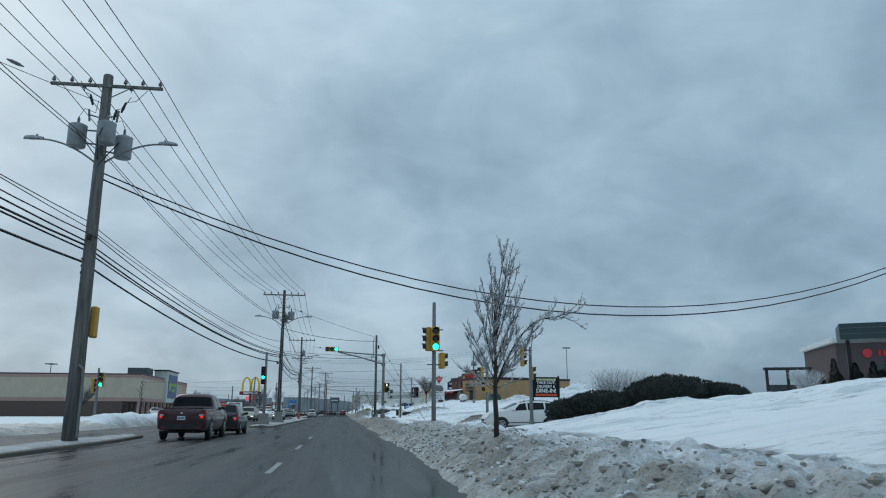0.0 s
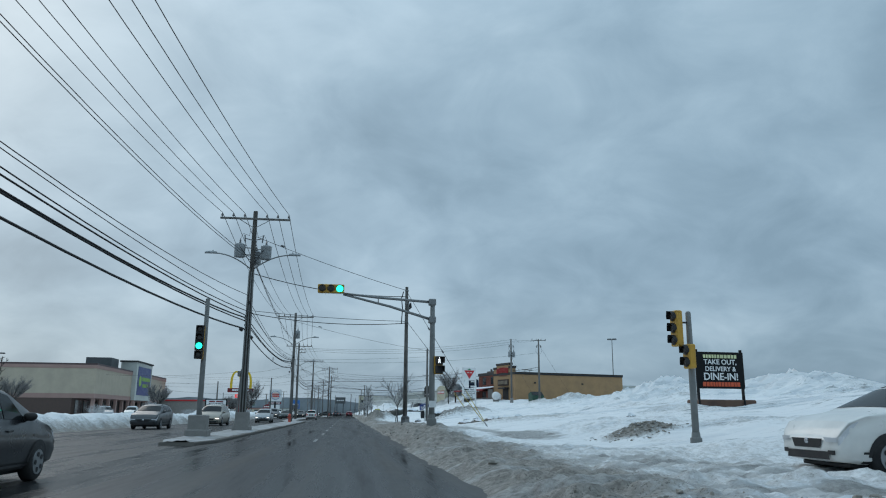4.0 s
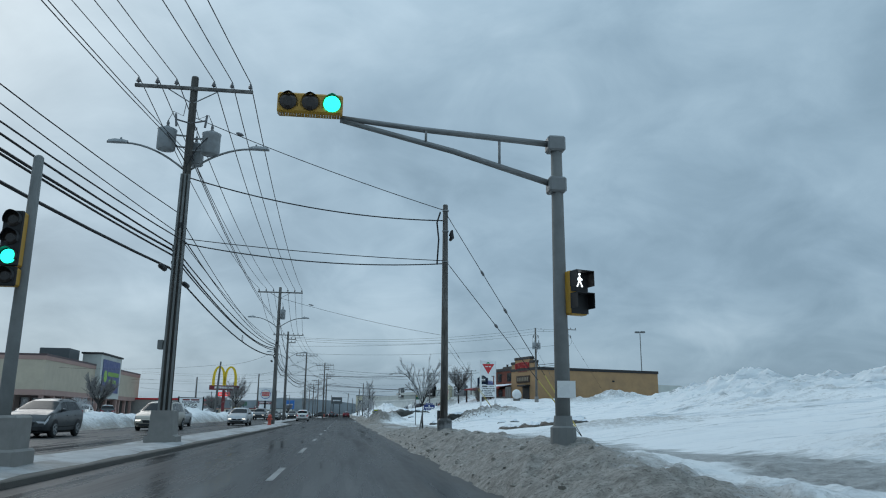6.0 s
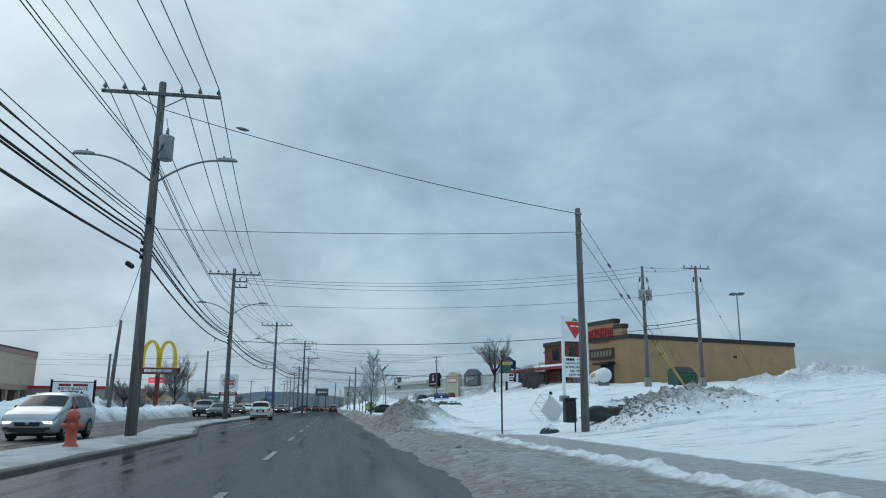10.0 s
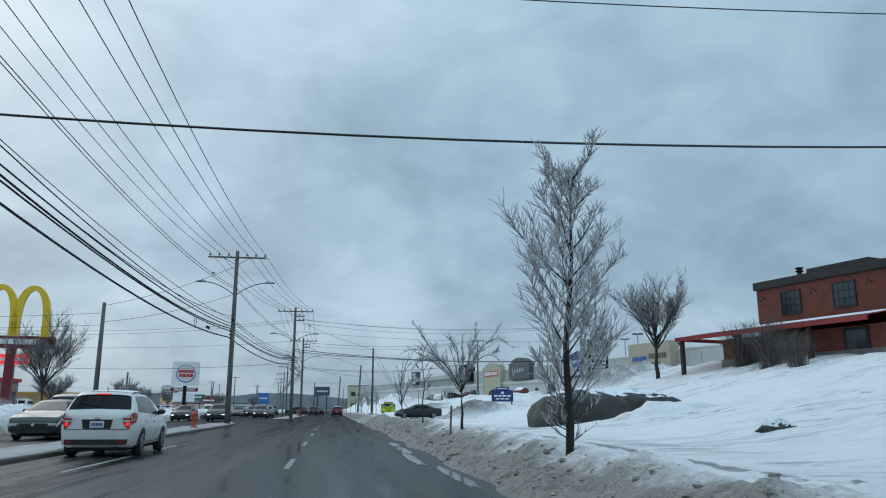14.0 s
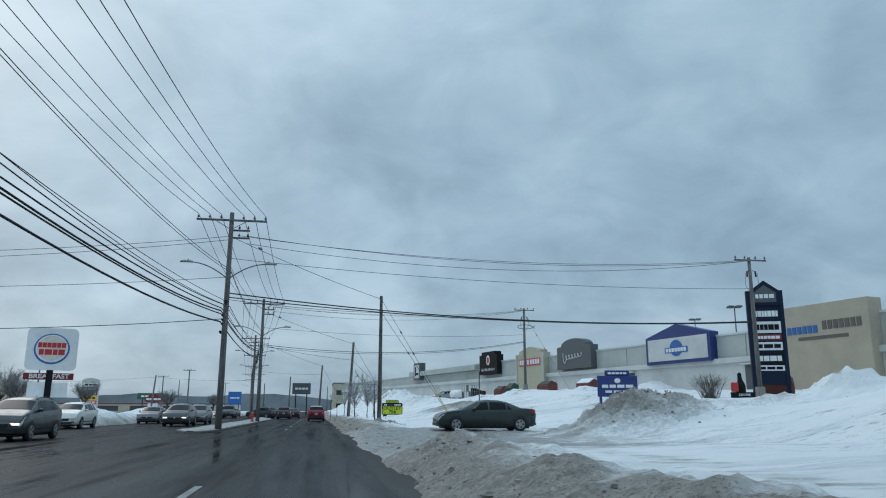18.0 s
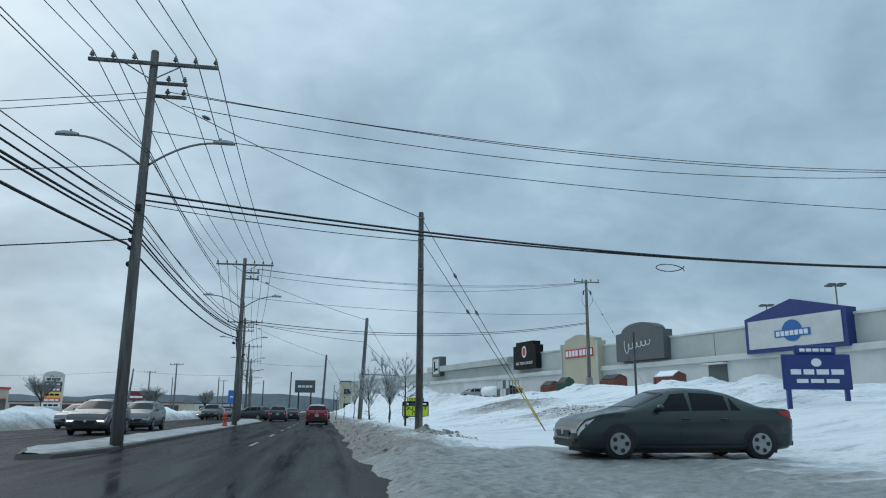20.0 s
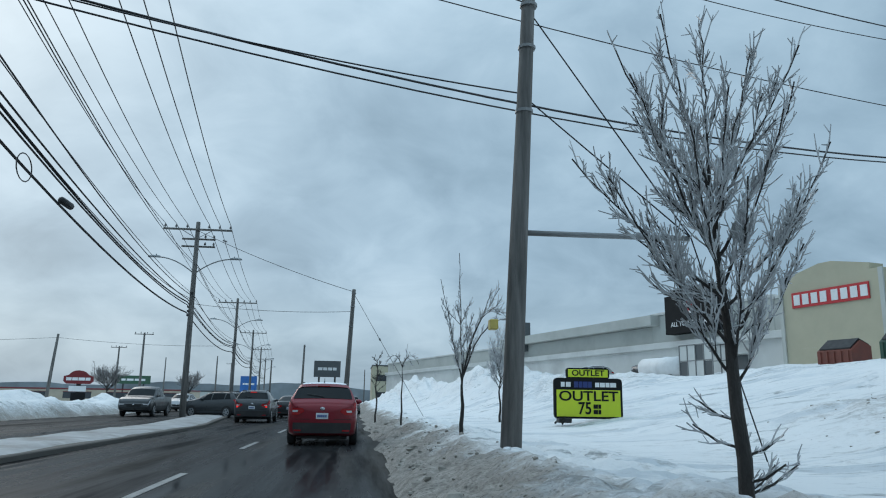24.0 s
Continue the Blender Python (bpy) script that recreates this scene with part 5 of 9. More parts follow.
g.box(-0.12, 0.16, -0.16, -0.14, 1.35 - zb, 1.6 - zb)
part("sticker", g, SIGN_WHITE, p)
g = Geo()
ri = random.Random(3)
for k in range(24):
    x = -4.5 + k * 0.042
    g.tube([(x, -0.05, 5.70 - zb), (x, -0.05, 5.68 - zb - ri.uniform(0.02, 0.08))], [0.008, 0.001], 4)
part("icicle", g, PURE_SNOW, p, "small icicles under the head")

# median signal
x, y = -6.1, 51.6
p, zb = signal_post(x, y, 5.8, "leaning grey signal post on the median with a green light", 0.4, 0.12)
signal_head(p, -0.16, -0.2, 3.97, 2, False, 0, 3, face=BLACK)
signal_head(p, -0.16, -0.2, 3.27, None, False, 0, 1, face=BLACK)
g = Geo()
g.box(-0.36, 0.36, -0.36, 0.36, -0.2, 0.85, 0.04)
g.box(-0.44, 0.44, -0.44, 0.44, -0.2, 0.28, 0.04)
part("footing", g, CONCRETE, p, "square concrete footing")
# signals across the junction, on the left
for x, y, t in ((-16.5, 27.0, 4.6), (-17.5, 47.5, 4.2)):
    p, zb = signal_post(x, y, t, "grey signal post on the far corner with yellow heads")
    signal_head(p, 0.3, -0.15, t - 1.0, 2 if y > 40 else 0, False, -10 if y > 40 else 60)
    signal_head(p, -0.3, 0.1, t - 1.4, None, False, 90)


# ---- signs ----
def board(parent, name, x0, x1, z0, z1, y, m, t=0.06, c=0.015, label=""):
    g = Geo()
    g.box(x0, x1, y - t, y, z0, z1, c)
    return part(name, g, m, parent, label)


def bars(parent, x0, x1, z0, z1, y, m, n, seed=1, gap=0.25):
    """A line of writing that cannot be shown: plain bars of its size."""
    r = random.Random(seed)
    ws = [r.uniform(0.7, 1.3) for _ in range(n)]
    k = (x1 - x0) / (sum(ws) + gap * (n - 1))
    g, x = Geo(), x0
    for w in ws:
        g.box(x, x + w * k, y - 0.012, y, z0, z1)
        x += (w + gap) * k
    return part("lettering_bar", g, m, parent)


# black take-out board on the slope
zb = gz(16.6, 53.2)
s = thing("letter_board", 17.2, 52.9, zb, 4, "black A-frame letter board with white capitals standing in snow", "sign")
top, bot = 4.05 - zb, 2.35 - zb
board(s, "panel", -1.22, 1.22, bot, top, 0.0, SIGN_BLACK)
for sx in (-1.15, 1.15):
    g = Geo()
    g.box(sx - 0.06, sx + 0.06, 0.0, 0.09, -0.5, top + 0.12, 0.01)
    part("post", g, SIGN_BLACK, s)
    for e_ in (-1, 1):
        g = Geo()
        g.tube([(sx, 0.05, bot + 0.1), (sx + 0.28 * e_, 0.5 * e_, -0.1)], 0.045, 5)
        part("brace", g, SIGN_BLACK, s)
hh = top - bot
bars(s, -0.86, 0.86, top - 0.29, top - 0.13, -0.062, surf("pale_yellow_letters", (0.62, 0.64, 0.36), 0.5), 11, 4, 0.3)
text("lettering", "TAKE OUT,", 0.32, SIGN_WHITE, s, (0, -0.066, top - 0.48), stretch=1.05)
text("lettering", "DELIVERY &", 0.30, SIGN_WHITE, s, (0, -0.066, top - 0.80), stretch=1.02)
text("lettering", "DINE-IN!", 0.46, SIGN_WHITE, s, (0, -0.066, top - 1.16), stretch=1.0)
bars(s, -0.95, 0.95, bot + 0.1, bot + 0.30, -0.062, SIGN_ORANGE, 12, 6, 0.25)
g = Geo()
g.box(-1.3, 1.6, -0.3, 0.9, -0.6, 0.28, 0.05)
part("planter", g, surf("rust_planter", (0.12, 0.07, 0.05), 0.8, 0.3, 2, 20, 0.3), s, "low brown planter box")

# tall tyre-store pylon, on white posts
zb = gz(18.5, 134.4)
s = thing("store_pylon", 18.55, 134.6, zb, 9, "white double-post store pylon with a red triangle and reader board", "sign")
for sx in (-1.02, 1.02):
    g = Geo()
    g.box(sx - 0.1, sx + 0.1, -0.1, 0.1, -0.4, 8.2 - zb, 0.015)
    part("post", g, WHITE_PAINT, s)
    g = Geo()
    g.box(sx - 0.3, sx + 0.3, -0.3, 0.3, -0.4, 0.22, 0.03)
    part("footing", g, DULL_STEEL, s, "dark concrete footing")
board(s, "panel", -0.95, 0.95, 6.2 - zb, 8.15 - zb, 0.02, SIGN_WHITE, 0.12)
g = Geo()
g.prism([(-0.84, 7.72 - zb), (0.84, 7.72 - zb), (0, 6.4 - zb)], -0.125, -0.105)
part("emblem", g, SIGN_RED, s, "plain red triangle emblem")
g = Geo()
g.prism([(-0.32, 7.78 - zb), (0.32, 7.78 - zb), (0, 8.02 - zb)], -0.125, -0.105)
part("emblem_top", g, surf("sign_green", (0.02, 0.2, 0.08), 0.5), s)
bars(s, -0.4, 0.4, 7.32 - zb, 7.42 - zb, -0.128, SIGN_WHITE, 2, 7)
board(s, "reader_board", -0.95, 0.95, 3.45 - zb, 5.0 - zb, 0.02, SIGN_WHITE, 0.1)
bars(s, -0.82, -0.12, 4.70 - zb, 4.88 - zb, -0.085, SIGN_BLACK, 5, 10, 0.2)
for z, line in ((4.79, "4 PIECE"), (4.50, "CONVERSATION SET"), (4.21, "30 PERCENT OFF"), (3.92, "REG $999"), (3.63, "NOW $699")):
    text("lettering", line, 0.25 if len(line) < 15 else 0.20, SIGN_BLACK, s, (0.42 if z > 4.7 else 0.0, -0.086, z - zb), stretch=1.0 if z < 4.7 else 0.85)

# left: pizza letter board, arches pylon, burger pylon
zb = gz(-21.4, 145.2)
s = thing("letter_board", -21.2, 145.0, zb, 12, "black-framed white letter board half buried in ploughed snow", "sign")
top, bot = 3.0 - zb, 1.2 - zb
board(s, "panel", -1.55, 1.55, bot, top, 0.0, SIGN_WHITE)
g = Geo()
for sx in (-1.62, 1.62):
    g.box(sx - 0.09, sx + 0.09, -0.1, 0.1, -0.6, top + 0.2, 0.01)
g.box(-1.7, 1.7, -0.08, 0.05, bot - 0.1, bot, 0.01)
g.box(-1.7, 1.7, -0.08, 0.05, top, top + 0.06, 0.01)
part("stand", g, SIGN_BLACK, s)
bars(s, -1.1, 1.1, top - 0.34, top - 0.14, -0.062, SIGN_MAROON, 2, 3, 0.15)
text("lettering", "RISTORANTE", 0.34, SIGN_BLACK, s, (0, -0.066, top - 0.56), stretch=1.15)
text("lettering", "PIZZA", 0.55, SIGN_BLACK, s, (0, -0.066, top - 0.96), stretch=1.2)
text("lettering", "$2.98", 0.58, SIGN_BLACK, s, (0, -0.066, top - 1.45), stretch=1.2)
g = Geo()
g.box(-1.5, 1.3, -0.5, 0.6, -0.8, 0.02, 0.05)
part("planter", g, surf("dark_planter", (0.06, 0.05, 0.045), 0.8), s)

zb = gz(-22.3, 180.3)
s = thing("arches_pylon", -22.35, 180.2, zb, 8, "tall pylon with two yellow arches over a dark red board", "sign")
g = Geo()
g.box(-0.28, 0.28, -0.25, 0.25, -0.4, 5.2 - zb, 0.03)
part("post", g, SIGN_MAROON, s)
board(s, "board", -2.65, 2.65, 5.15 - zb, 6.0 - zb, 0.2, SIGN_MAROON, 0.4, 0.03)
bars(s, -1.7, 1.7, 5.42 - zb, 5.78 - zb, -0.205, SIGN_WHITE, 9, 2, 0.12)
for cx in (-1.02, 1.02):
    g = Geo()
    pts = []
    for k in range(21):
        t = math.pi * k / 20
        pts.append((cx - 1.02 * math.cos(t), 0.0, 5.95 - zb + 3.45 * math.sin(t) ** 0.62))
    rows = []
    for k, q in enumerate(pts):
        w = 0.20 + 0.12 * abs(math.cos(math.pi * k / 20))
        nrm = Vector((q[0] - cx, 0, (q[2] - (5.95 - zb)) * 0.25)).normalized()
        a, b = Vector(q) - nrm * w, Vector(q) + nrm * w * 0.6
        rows.append([(a.x, -0.22, a.z), (b.x, -0.22, b.z), (b.x, 0.22, b.z), (a.x, 0.22, a.z), (a.x, -0.22, a.z)])
    g.sheet(rows)
    part("arch", g, ARCH_YELLOW, s, "thick yellow arch")
board(s, "lower_board", -1.1, 1.1, 4.05 - zb, 4.75 - zb, 0.12, glow("lit_red_board", (0.75, 0.06, 0.06), 0.75), 0.24, 0.03, "lit red promotional board")
bars(s, -0.8, 0.8, 4.3 - zb, 4.5 - zb, -0.125, SIGN_WHITE, 4, 9, 0.15)

zb = gz(-19.6, 228)
s = thing("burger_pylon", -19.65, 227.9, zb, 13, "rounded white pylon sign with a round red and blue emblem", "sign")
g = Geo()
g.box(-0.22, 0.22, -0.2, 0.2, -0.5, 4.1 - zb, 0.03)
part("post", g, SIGN_BLACK, s)
g = Geo()
ol = []
for cx, cz, a0 in ((1.35, 6.85, 0), (-1.35, 6.85, 90), (-1.35, 4.45, 180), (1.35, 4.45, 270)):
    for k in range(5):
        t = radians(a0 + 22.5 * k)
        ol.append((cx + 0.38 * math.cos(t), cz - zb + 0.38 * math.sin(t)))
g.prism(ol, -0.3, 0.3)
part("cabinet", g, SIGN_WHITE, s, "white lightbox")
for nm, rr, z, y, m in (("ring", 1.22, 5.65, -0.31, SIGN_SKY), ("disc", 1.10, 5.68, -0.32, SIGN_WHITE), ("bun_top", 0.98, 5.7, -0.33, surf("bun_white", (0.66, 0.62, 0.56), 0.5))):
    g = Geo()
    g.prism([(rr * math.cos(2 * math.pi * k / 28), z - zb + rr * math.sin(2 * math.pi * k / 28) * 0.95) for k in range(28)], y - 0.01, y)
    part(nm, g, m, s)
bars(s, -0.95, 0.95, 5.75 - zb, 6.12 - zb, -0.342, SIGN_RED, 6, 5, 0.15)
bars(s, -0.85, 0.9, 5.2 - zb, 5.62 - zb, -0.342, SIGN_RED, 4, 8, 0.15)
board(s, "strip", -1.75, 1.65, 3.35 - zb, 3.85 - zb, 0.12, SIGN_MAROON, 0.24, 0.02)
text("lettering", "BREAKFAST", 0.46, SIGN_WHITE, s, (0, -0.126, 3.6 - zb), stretch=1.15)
board(s, "reader_board", -1.4, 1.3, 2.05 - zb, 3.15 - zb, 0.1, SIGN_WHITE, 0.2, 0.02)

# plaza pylon far on the left
s = thing("plaza_pylon", -36.8, 300, 0.2, 10, "striped multi-tenant plaza pylon with a rounded top", "sign")
ol = [(-1.35, 0.0), (1.35, 0.0), (1.35, 5.6)] + [(1.35 * math.cos(math.pi * k / 10), 5.6 + 0.55 * math.sin(math.pi * k / 10)) for k in range(1, 10)] + [(-1.35, 5.6)]
g = Geo()
g.prism(ol, -0.25, 0.25)
part("cabinet", g, surf("pylon_beige", (0.5, 0.48, 0.44), 0.6), s)
for k, m in enumerate((SIGN_WHITE, SIGN_NAVY, SIGN_MAROON, ARCH_YELLOW, SIGN_ORANGE, SIGN_WHITE)):
    z = 5.05 - 0.72 * k
    board(s, "tenant_panel", -1.15, 1.15, z - 0.3, z + 0.3, -0.25, m, 0.02, 0.0)
    bars(s, -0.9, 0.9, z - 0.14, z + 0.14, -0.272, SIGN_BLACK if m in (SIGN_WHITE, ARCH_YELLOW) else SIGN_WHITE, 3, k + 20)

# right: shopping-centre pylon, blue lawn sign, outlet trailer sign
zb = gz(31.6, 215.2)
s = thing("plaza_pylon", 33.2, 217.2, zb, -22, "dark shopping-centre pylon with a gabled top and tenant panels", "sign")
W2, z1 = 1.15, 10.0 - zb
g = Geo()
for sx in (-W2, W2):
    g.box(sx - 0.14, sx + 0.14, -0.2, 0.2, -0.6, z1, 0.02)
g.box(-W2, W2, -0.15, 0.15, 1.0, z1 - 0.2, 0.02)
part("frame", g, SIGN_NAVY, s)
g = Geo()
g.prism([(-W2 - 0.1, z1 - 1.1), (W2 + 0.1, z1 - 1.1), (W2 + 0.1, z1 - 0.2), (0, z1 + 0.75), (-W2 - 0.1, z1 - 0.2)], -0.3, 0.3)
part("gable", g, SIGN_NAVY, s)
g = Geo()
g.prism([(-0.8, z1 - 0.9), (0.8, z1 - 0.9), (0.8, z1 - 0.2), (0, z1 + 0.4), (-0.8, z1 - 0.2)], -0.325, -0.305)
part("emblem", g, SIGN_GREY, s)
bars(s, -0.65, 0.65, z1 - 0.6, z1 - 0.3, -0.34, SIGN_WHITE, 4, 31)
for k, (z, h, m, n) in enumerate(((z1 - 1.75, 0.9, SIGN_NAVY, 7), (z1 - 2.75, 0.85, SIGN_WHITE, 5), (z1 - 3.5, 0.45, SIGN_MAROON, 6), (z1 - 4.15, 0.6, SIGN_WHITE, 3), (z1 - 5.05, 0.8, SIGN_BLACK, 4), (z1 - 5.75, 0.4, SIGN_WHITE, 3))):
    board(s, "tenant_panel", -W2 + 0.18, W2 - 0.18, z - h / 2, z + h / 2, -0.16, m, 0.05, 0.01)
    bars(s, -0.82, 0.82, z - h * 0.24, z + h * 0.24, -0.222, SIGN_WHITE if m is not SIGN_WHITE else SIGN_BLACK, n, 40 + k, 0.15)

zb = gz(19.7, 213.6)
s = thing("lawn_sign", 19.7, 213.5, zb, -12, "small blue lawn sign with a rounded crest, standing in snow", "sign")
board(s, "panel", -1.3, 1.3, 2.05 - zb, 3.4 - zb, 0.0, SIGN_BLUE, 0.12, 0.03)
board(s, "crest", -0.8, 0.8, 3.4 - zb, 3.75 - zb, 0.0, SIGN_BLUE, 0.12, 0.05)
g = Geo()
for sx in (-1.1, 1.1):
    g.box(sx - 0.08, sx + 0.08, -0.1, 0.06, -0.5, 2.1 - zb, 0.01)
part("legs", g, SIGN_BLUE, s)
bars(s, -0.6, 0.6, 3.5 - zb, 3.62 - zb, -0.125, SIGN_WHITE, 5, 33)
g = Geo()
g.ball((0, -0.12, 3.08 - zb), 0.2, 10, 6, (1, 0.1, 0.8))
part("emblem", g, SIGN_WHITE, s)
bars(s, -1.0, 1.0, 2.62 - zb, 2.82 - zb, -0.125, SIGN_WHITE, 4, 34)
bars(s, -0.8, 0.8, 2.3 - zb, 2.45 - zb, -0.125, SIGN_WHITE, 3, 35)

zb = gz(9.2, 255.5)
s = thing("outlet_sign", 9.15, 254.9, zb, 0, "lime-yellow portable outlet sign in a black frame on splayed feet", "sign")
b0 = 0.72 - zb


def rounded(x0, x1, z0, z1, r, n=5):
    out = []
    for cx, cz, a0 in ((x1 - r, z0 + r, -90), (x1 - r, z1 - r, 0), (x0 + r, z1 - r, 90), (x0 + r, z0 + r, 180)):
        out += [(cx + r * math.cos(radians(a0 + 90 * k / n)), cz + r * math.sin(radians(a0 + 90 * k / n))) for k in range(n + 1)]
    return out


g = Geo()
g.prism(rounded(-1.20, 1.20, b0 - 0.06, b0 + 1.30, 0.14), -0.06, 0.06)
part("frame", g, SIGN_BLACK, s, "rounded black frame")
board(s, "panel", -1.12, 1.12, b0 + 0.01, b0 + 0.90, -0.062, SIGN_LIME, 0.02, 0.02)
bars(s, -0.96, -0.62, b0 + 1.0, b0 + 1.16, -0.064, SIGN_WHITE, 2, 49)
bars(s, -0.50, 0.12, b0 + 0.98, b0 + 1.18, -0.064, SIGN_BLUE, 4, 50, 0.15)
bars(s, 0.24, 0.98, b0 + 1.0, b0 + 1.15, -0.064, SIGN_WHITE, 4, 51, 0.15)
g = Geo()
g.prism(rounded(-0.76, 0.76, b0 + 1.28, b0 + 1.64, 0.1), -0.05, 0.05)
part("top_frame", g, SIGN_BLACK, s)
board(s, "top_board", -0.70, 0.70, b0 + 1.33, b0 + 1.59, -0.052, SIGN_LIME, 0.02, 0.02)
text("lettering", "OUTLET", 0.27, SIGN_BLACK, s, (0, -0.078, b0 + 1.46), stretch=1.15)
text("lettering", "OUTLET", 0.46, SIGN_BLACK, s, (0, -0.088, b0 + 0.68), stretch=1.22)
text("lettering", "75", 0.56, SIGN_BLACK, s, (-0.14, -0.088, b0 + 0.27), stretch=0.85)
for z_ in (0.16, 0.34):
    bars(s, 0.16, 0.42, b0 + z_ - 0.06, b0 + z_ + 0.08, -0.084, SIGN_BLACK, 2, 52, 0.15)
for sx in (-0.85, 0.85):
    for ey in (-0.42, 0.38):
        g = Geo()
        g.tube([(sx, ey * 0.1, b0), (sx + 0.16 * (1 if sx > 0 else -1), ey, -0.02), (sx + 0.2 * (1 if sx > 0 else -1), ey * 1.15, -0.08)], 0.035, 6)
        part("leg", g, SIGN_BLACK, s)
    g = Geo()
    g.box(sx - 0.22, sx + 0.22, -0.2, 0.2, -0.05, 0.12, 0.03)
    part("weight", g, BLACK, s, "dark ballast block")

# far billboard and blue board ahead
for x, y, z0, z1, w, m, lab in ((-3.4, 362, 5.2, 8.0, 4.6, SIGN_GREY, "dark grey roadside billboard on posts"), (-29.7, 458, 3.4, 8.0, 4.8, SIGN_SKY, "tall blue roadside board on posts"), (-52, 420, 4.5, 6.5, 8, surf("sign_dark_green", (0.03, 0.09, 0.05), 0.5), "green roadside board on posts")):
    s = thing("billboard", x, y, 0.0, 0, lab, "billboard")
    board(s, "panel", -w / 2, w / 2, z0, z1, 0, m, 0.2, 0.03)
    bars(s, -w * 0.35, w * 0.35, (z0 + z1) / 2 - 0.25, (z0 + z1) / 2 + 0.25, -0.21, SIGN_WHITE, 4, int(y), 0.2)
    g = Geo()
    for sx in (-w * 0.3, w * 0.3):
        g.box(sx - 0.15, sx + 0.15, -0.05, 0.25, -0.3, z1 - 0.2, 0.02)
    part("posts", g, BLACK, s)

# domed red restaurant sign over dark reader panels
s = thing("restaurant_sign", -31.6, 324.5, gz(-31.6, 324.5), 6, "domed dark red restaurant sign over black reader panels", "sign")
g = Geo()
g.prism([(-1.65, 2.75), (-1.3, 2.45), (1.3, 2.45), (1.65, 2.75), (1.65, 3.35), (1.1, 3.5)] + [(1.0 * math.cos(math.pi * k / 8), 3.5 + 0.55 * math.sin(math.pi * k / 8)) for k in range(1, 8)] + [(-1.1, 3.5), (-1.65, 3.35)], -0.2, 0.2)
part("dome_board", g, SIGN_MAROON, s, "dark red domed board")
bars(s, -1.35, 1.35, 2.85, 3.2, -0.205, SIGN_WHITE, 4, 61, 0.12)
board(s, "reader_board", -1.0, 0.9, 1.55, 2.2, 0.1, SIGN_WHITE, 0.2, 0.02)
board(s, "lower_board", -0.7, 0.9, 0.4, 1.4, 0.1, SIGN_BLACK, 0.2, 0.02)
g = Geo()
g.box(-0.25, 0.25, 0.12, 0.3, -0.5, 2.6, 0.02)
part("post", g, BLACK, s)

# bus-stop flag, small posts
zb = gz(6.45, 107.5)
s = thing("bus_stop_sign", 6.45, 107.5, zb, 0, "thin dark bus-stop post with a small flag", "sign")
g = Geo()
g.tube([(0, 0, -0.4), (0, 0, 2.9 - zb)], 0.035, 6)
part("post", g, BLACK, s)
board(s, "flag", 0.03, 0.38, 2.45 - zb, 2.85 - zb, 0.02, surf("flag_green", (0.03, 0.12, 0.07), 0.5), 0.02, 0.0)
board(s, "flag_band", 0.03, 0.38, 2.72 - zb, 2.85 - zb, -0.003, GUARD_YELLOW, 0.008, 0.0)
board(s, "lower_plate", 0.03, 0.3, 2.1 - zb, 2.4 - zb, 0.02, SIGN_WHITE, 0.02, 0.0)
for x, y, h, lean in ((2.95, 69.2, 0.9, 0.18), (2.72, 146.4, 0.78, 0.04), (8.62, 205.0, 2.75, 0.0)):
    zb = gz(x, y)
    g = Geo()
    g.tube([(0, 0, -0.3), (lean, 0, h)], 0.03, 6)
    o = solo("stake", g, POLE_GREY, "thin grey wooden stake leaning in the snow bank", "stake", "stakes")
    o.matrix_basis = pose(x, y, zb)


# lot lamps
for x, y, h in ((57.5, 177.3, 17.4), (-62, 160, 11), (58, 262, 15.5), (66, 288, 17), (-48, 75, 9)):
    zb = gz(x, y)
    s = thing("lot_lamp", x, y, zb, 0, "tall parking-lot lamp with a ring of heads", "lamp post", "parking lot lamps")
    g = Geo()
    g.tube([(0, 0, -0.3), (0, 0, h - zb)], [0.14, 0.08], 8)
    part("post", g, DULL_STEEL, s)
    for k in range(4):
        t = k * math.pi / 2 + 0.4
        g = Geo()
        cx, cy = 0.75 * math.cos(t), 0.75 * math.sin(t)
        g.tube([(0, 0, h - zb - 0.1), (cx * 0.6, cy * 0.6, h - zb)], 0.03, 5)
        g.box(cx - 0.42, cx + 0.42, cy - 0.3, cy + 0.3, h - zb - 0.05, h - zb + 0.16, 0.04)
        part("lamp_head", g, SIGN_GREY, s)

# hydrants
def hydrant(x, y, group):
    s = thing("fire_hydrant", x, y, 0.14, 20, "weathered orange-red fire hydrant on the snowy median", "fire hydrant", group)
    g = Geo()
    g.tube([(0, 0, -0.1), (0, 0, 0.03), (0, 0, 0.05), (0, 0, 0.1), (0, 0, 0.62), (0, 0, 0.66), (0, 0, 0.70), (0, 0, 0.80), (0, 0, 0.86)], [0.17, 0.17, 0.17, 0.125, 0.125, 0.16, 0.16, 0.12, 0.04], 14)
    part("barrel", g, HYDRANT_RED, s, "", True)
    for dx, dy, r in ((0.2, 0, 0.06), (-0.2, 0, 0.06), (0, -0.21, 0.08)):
        g = Geo()
        g.tube([(0, 0, 0.48), (dx, dy, 0.48), (dx * 1.1, dy * 1.1, 0.48)], [r, r, r * 0.7], 8)
        part("outlet_cap", g, HYDRANT_RED, s)
    g = Geo()
    g.tube([(0, 0, 0.85), (0, 0, 0.93)], 0.03, 5)
    part("nut", g, HYDRANT_RED, s)


for x, y in ((-5.9, 97.6), (-7.6, 166.5), (-5.3, 237.5)):
    hydrant(x, y, "hydrants")

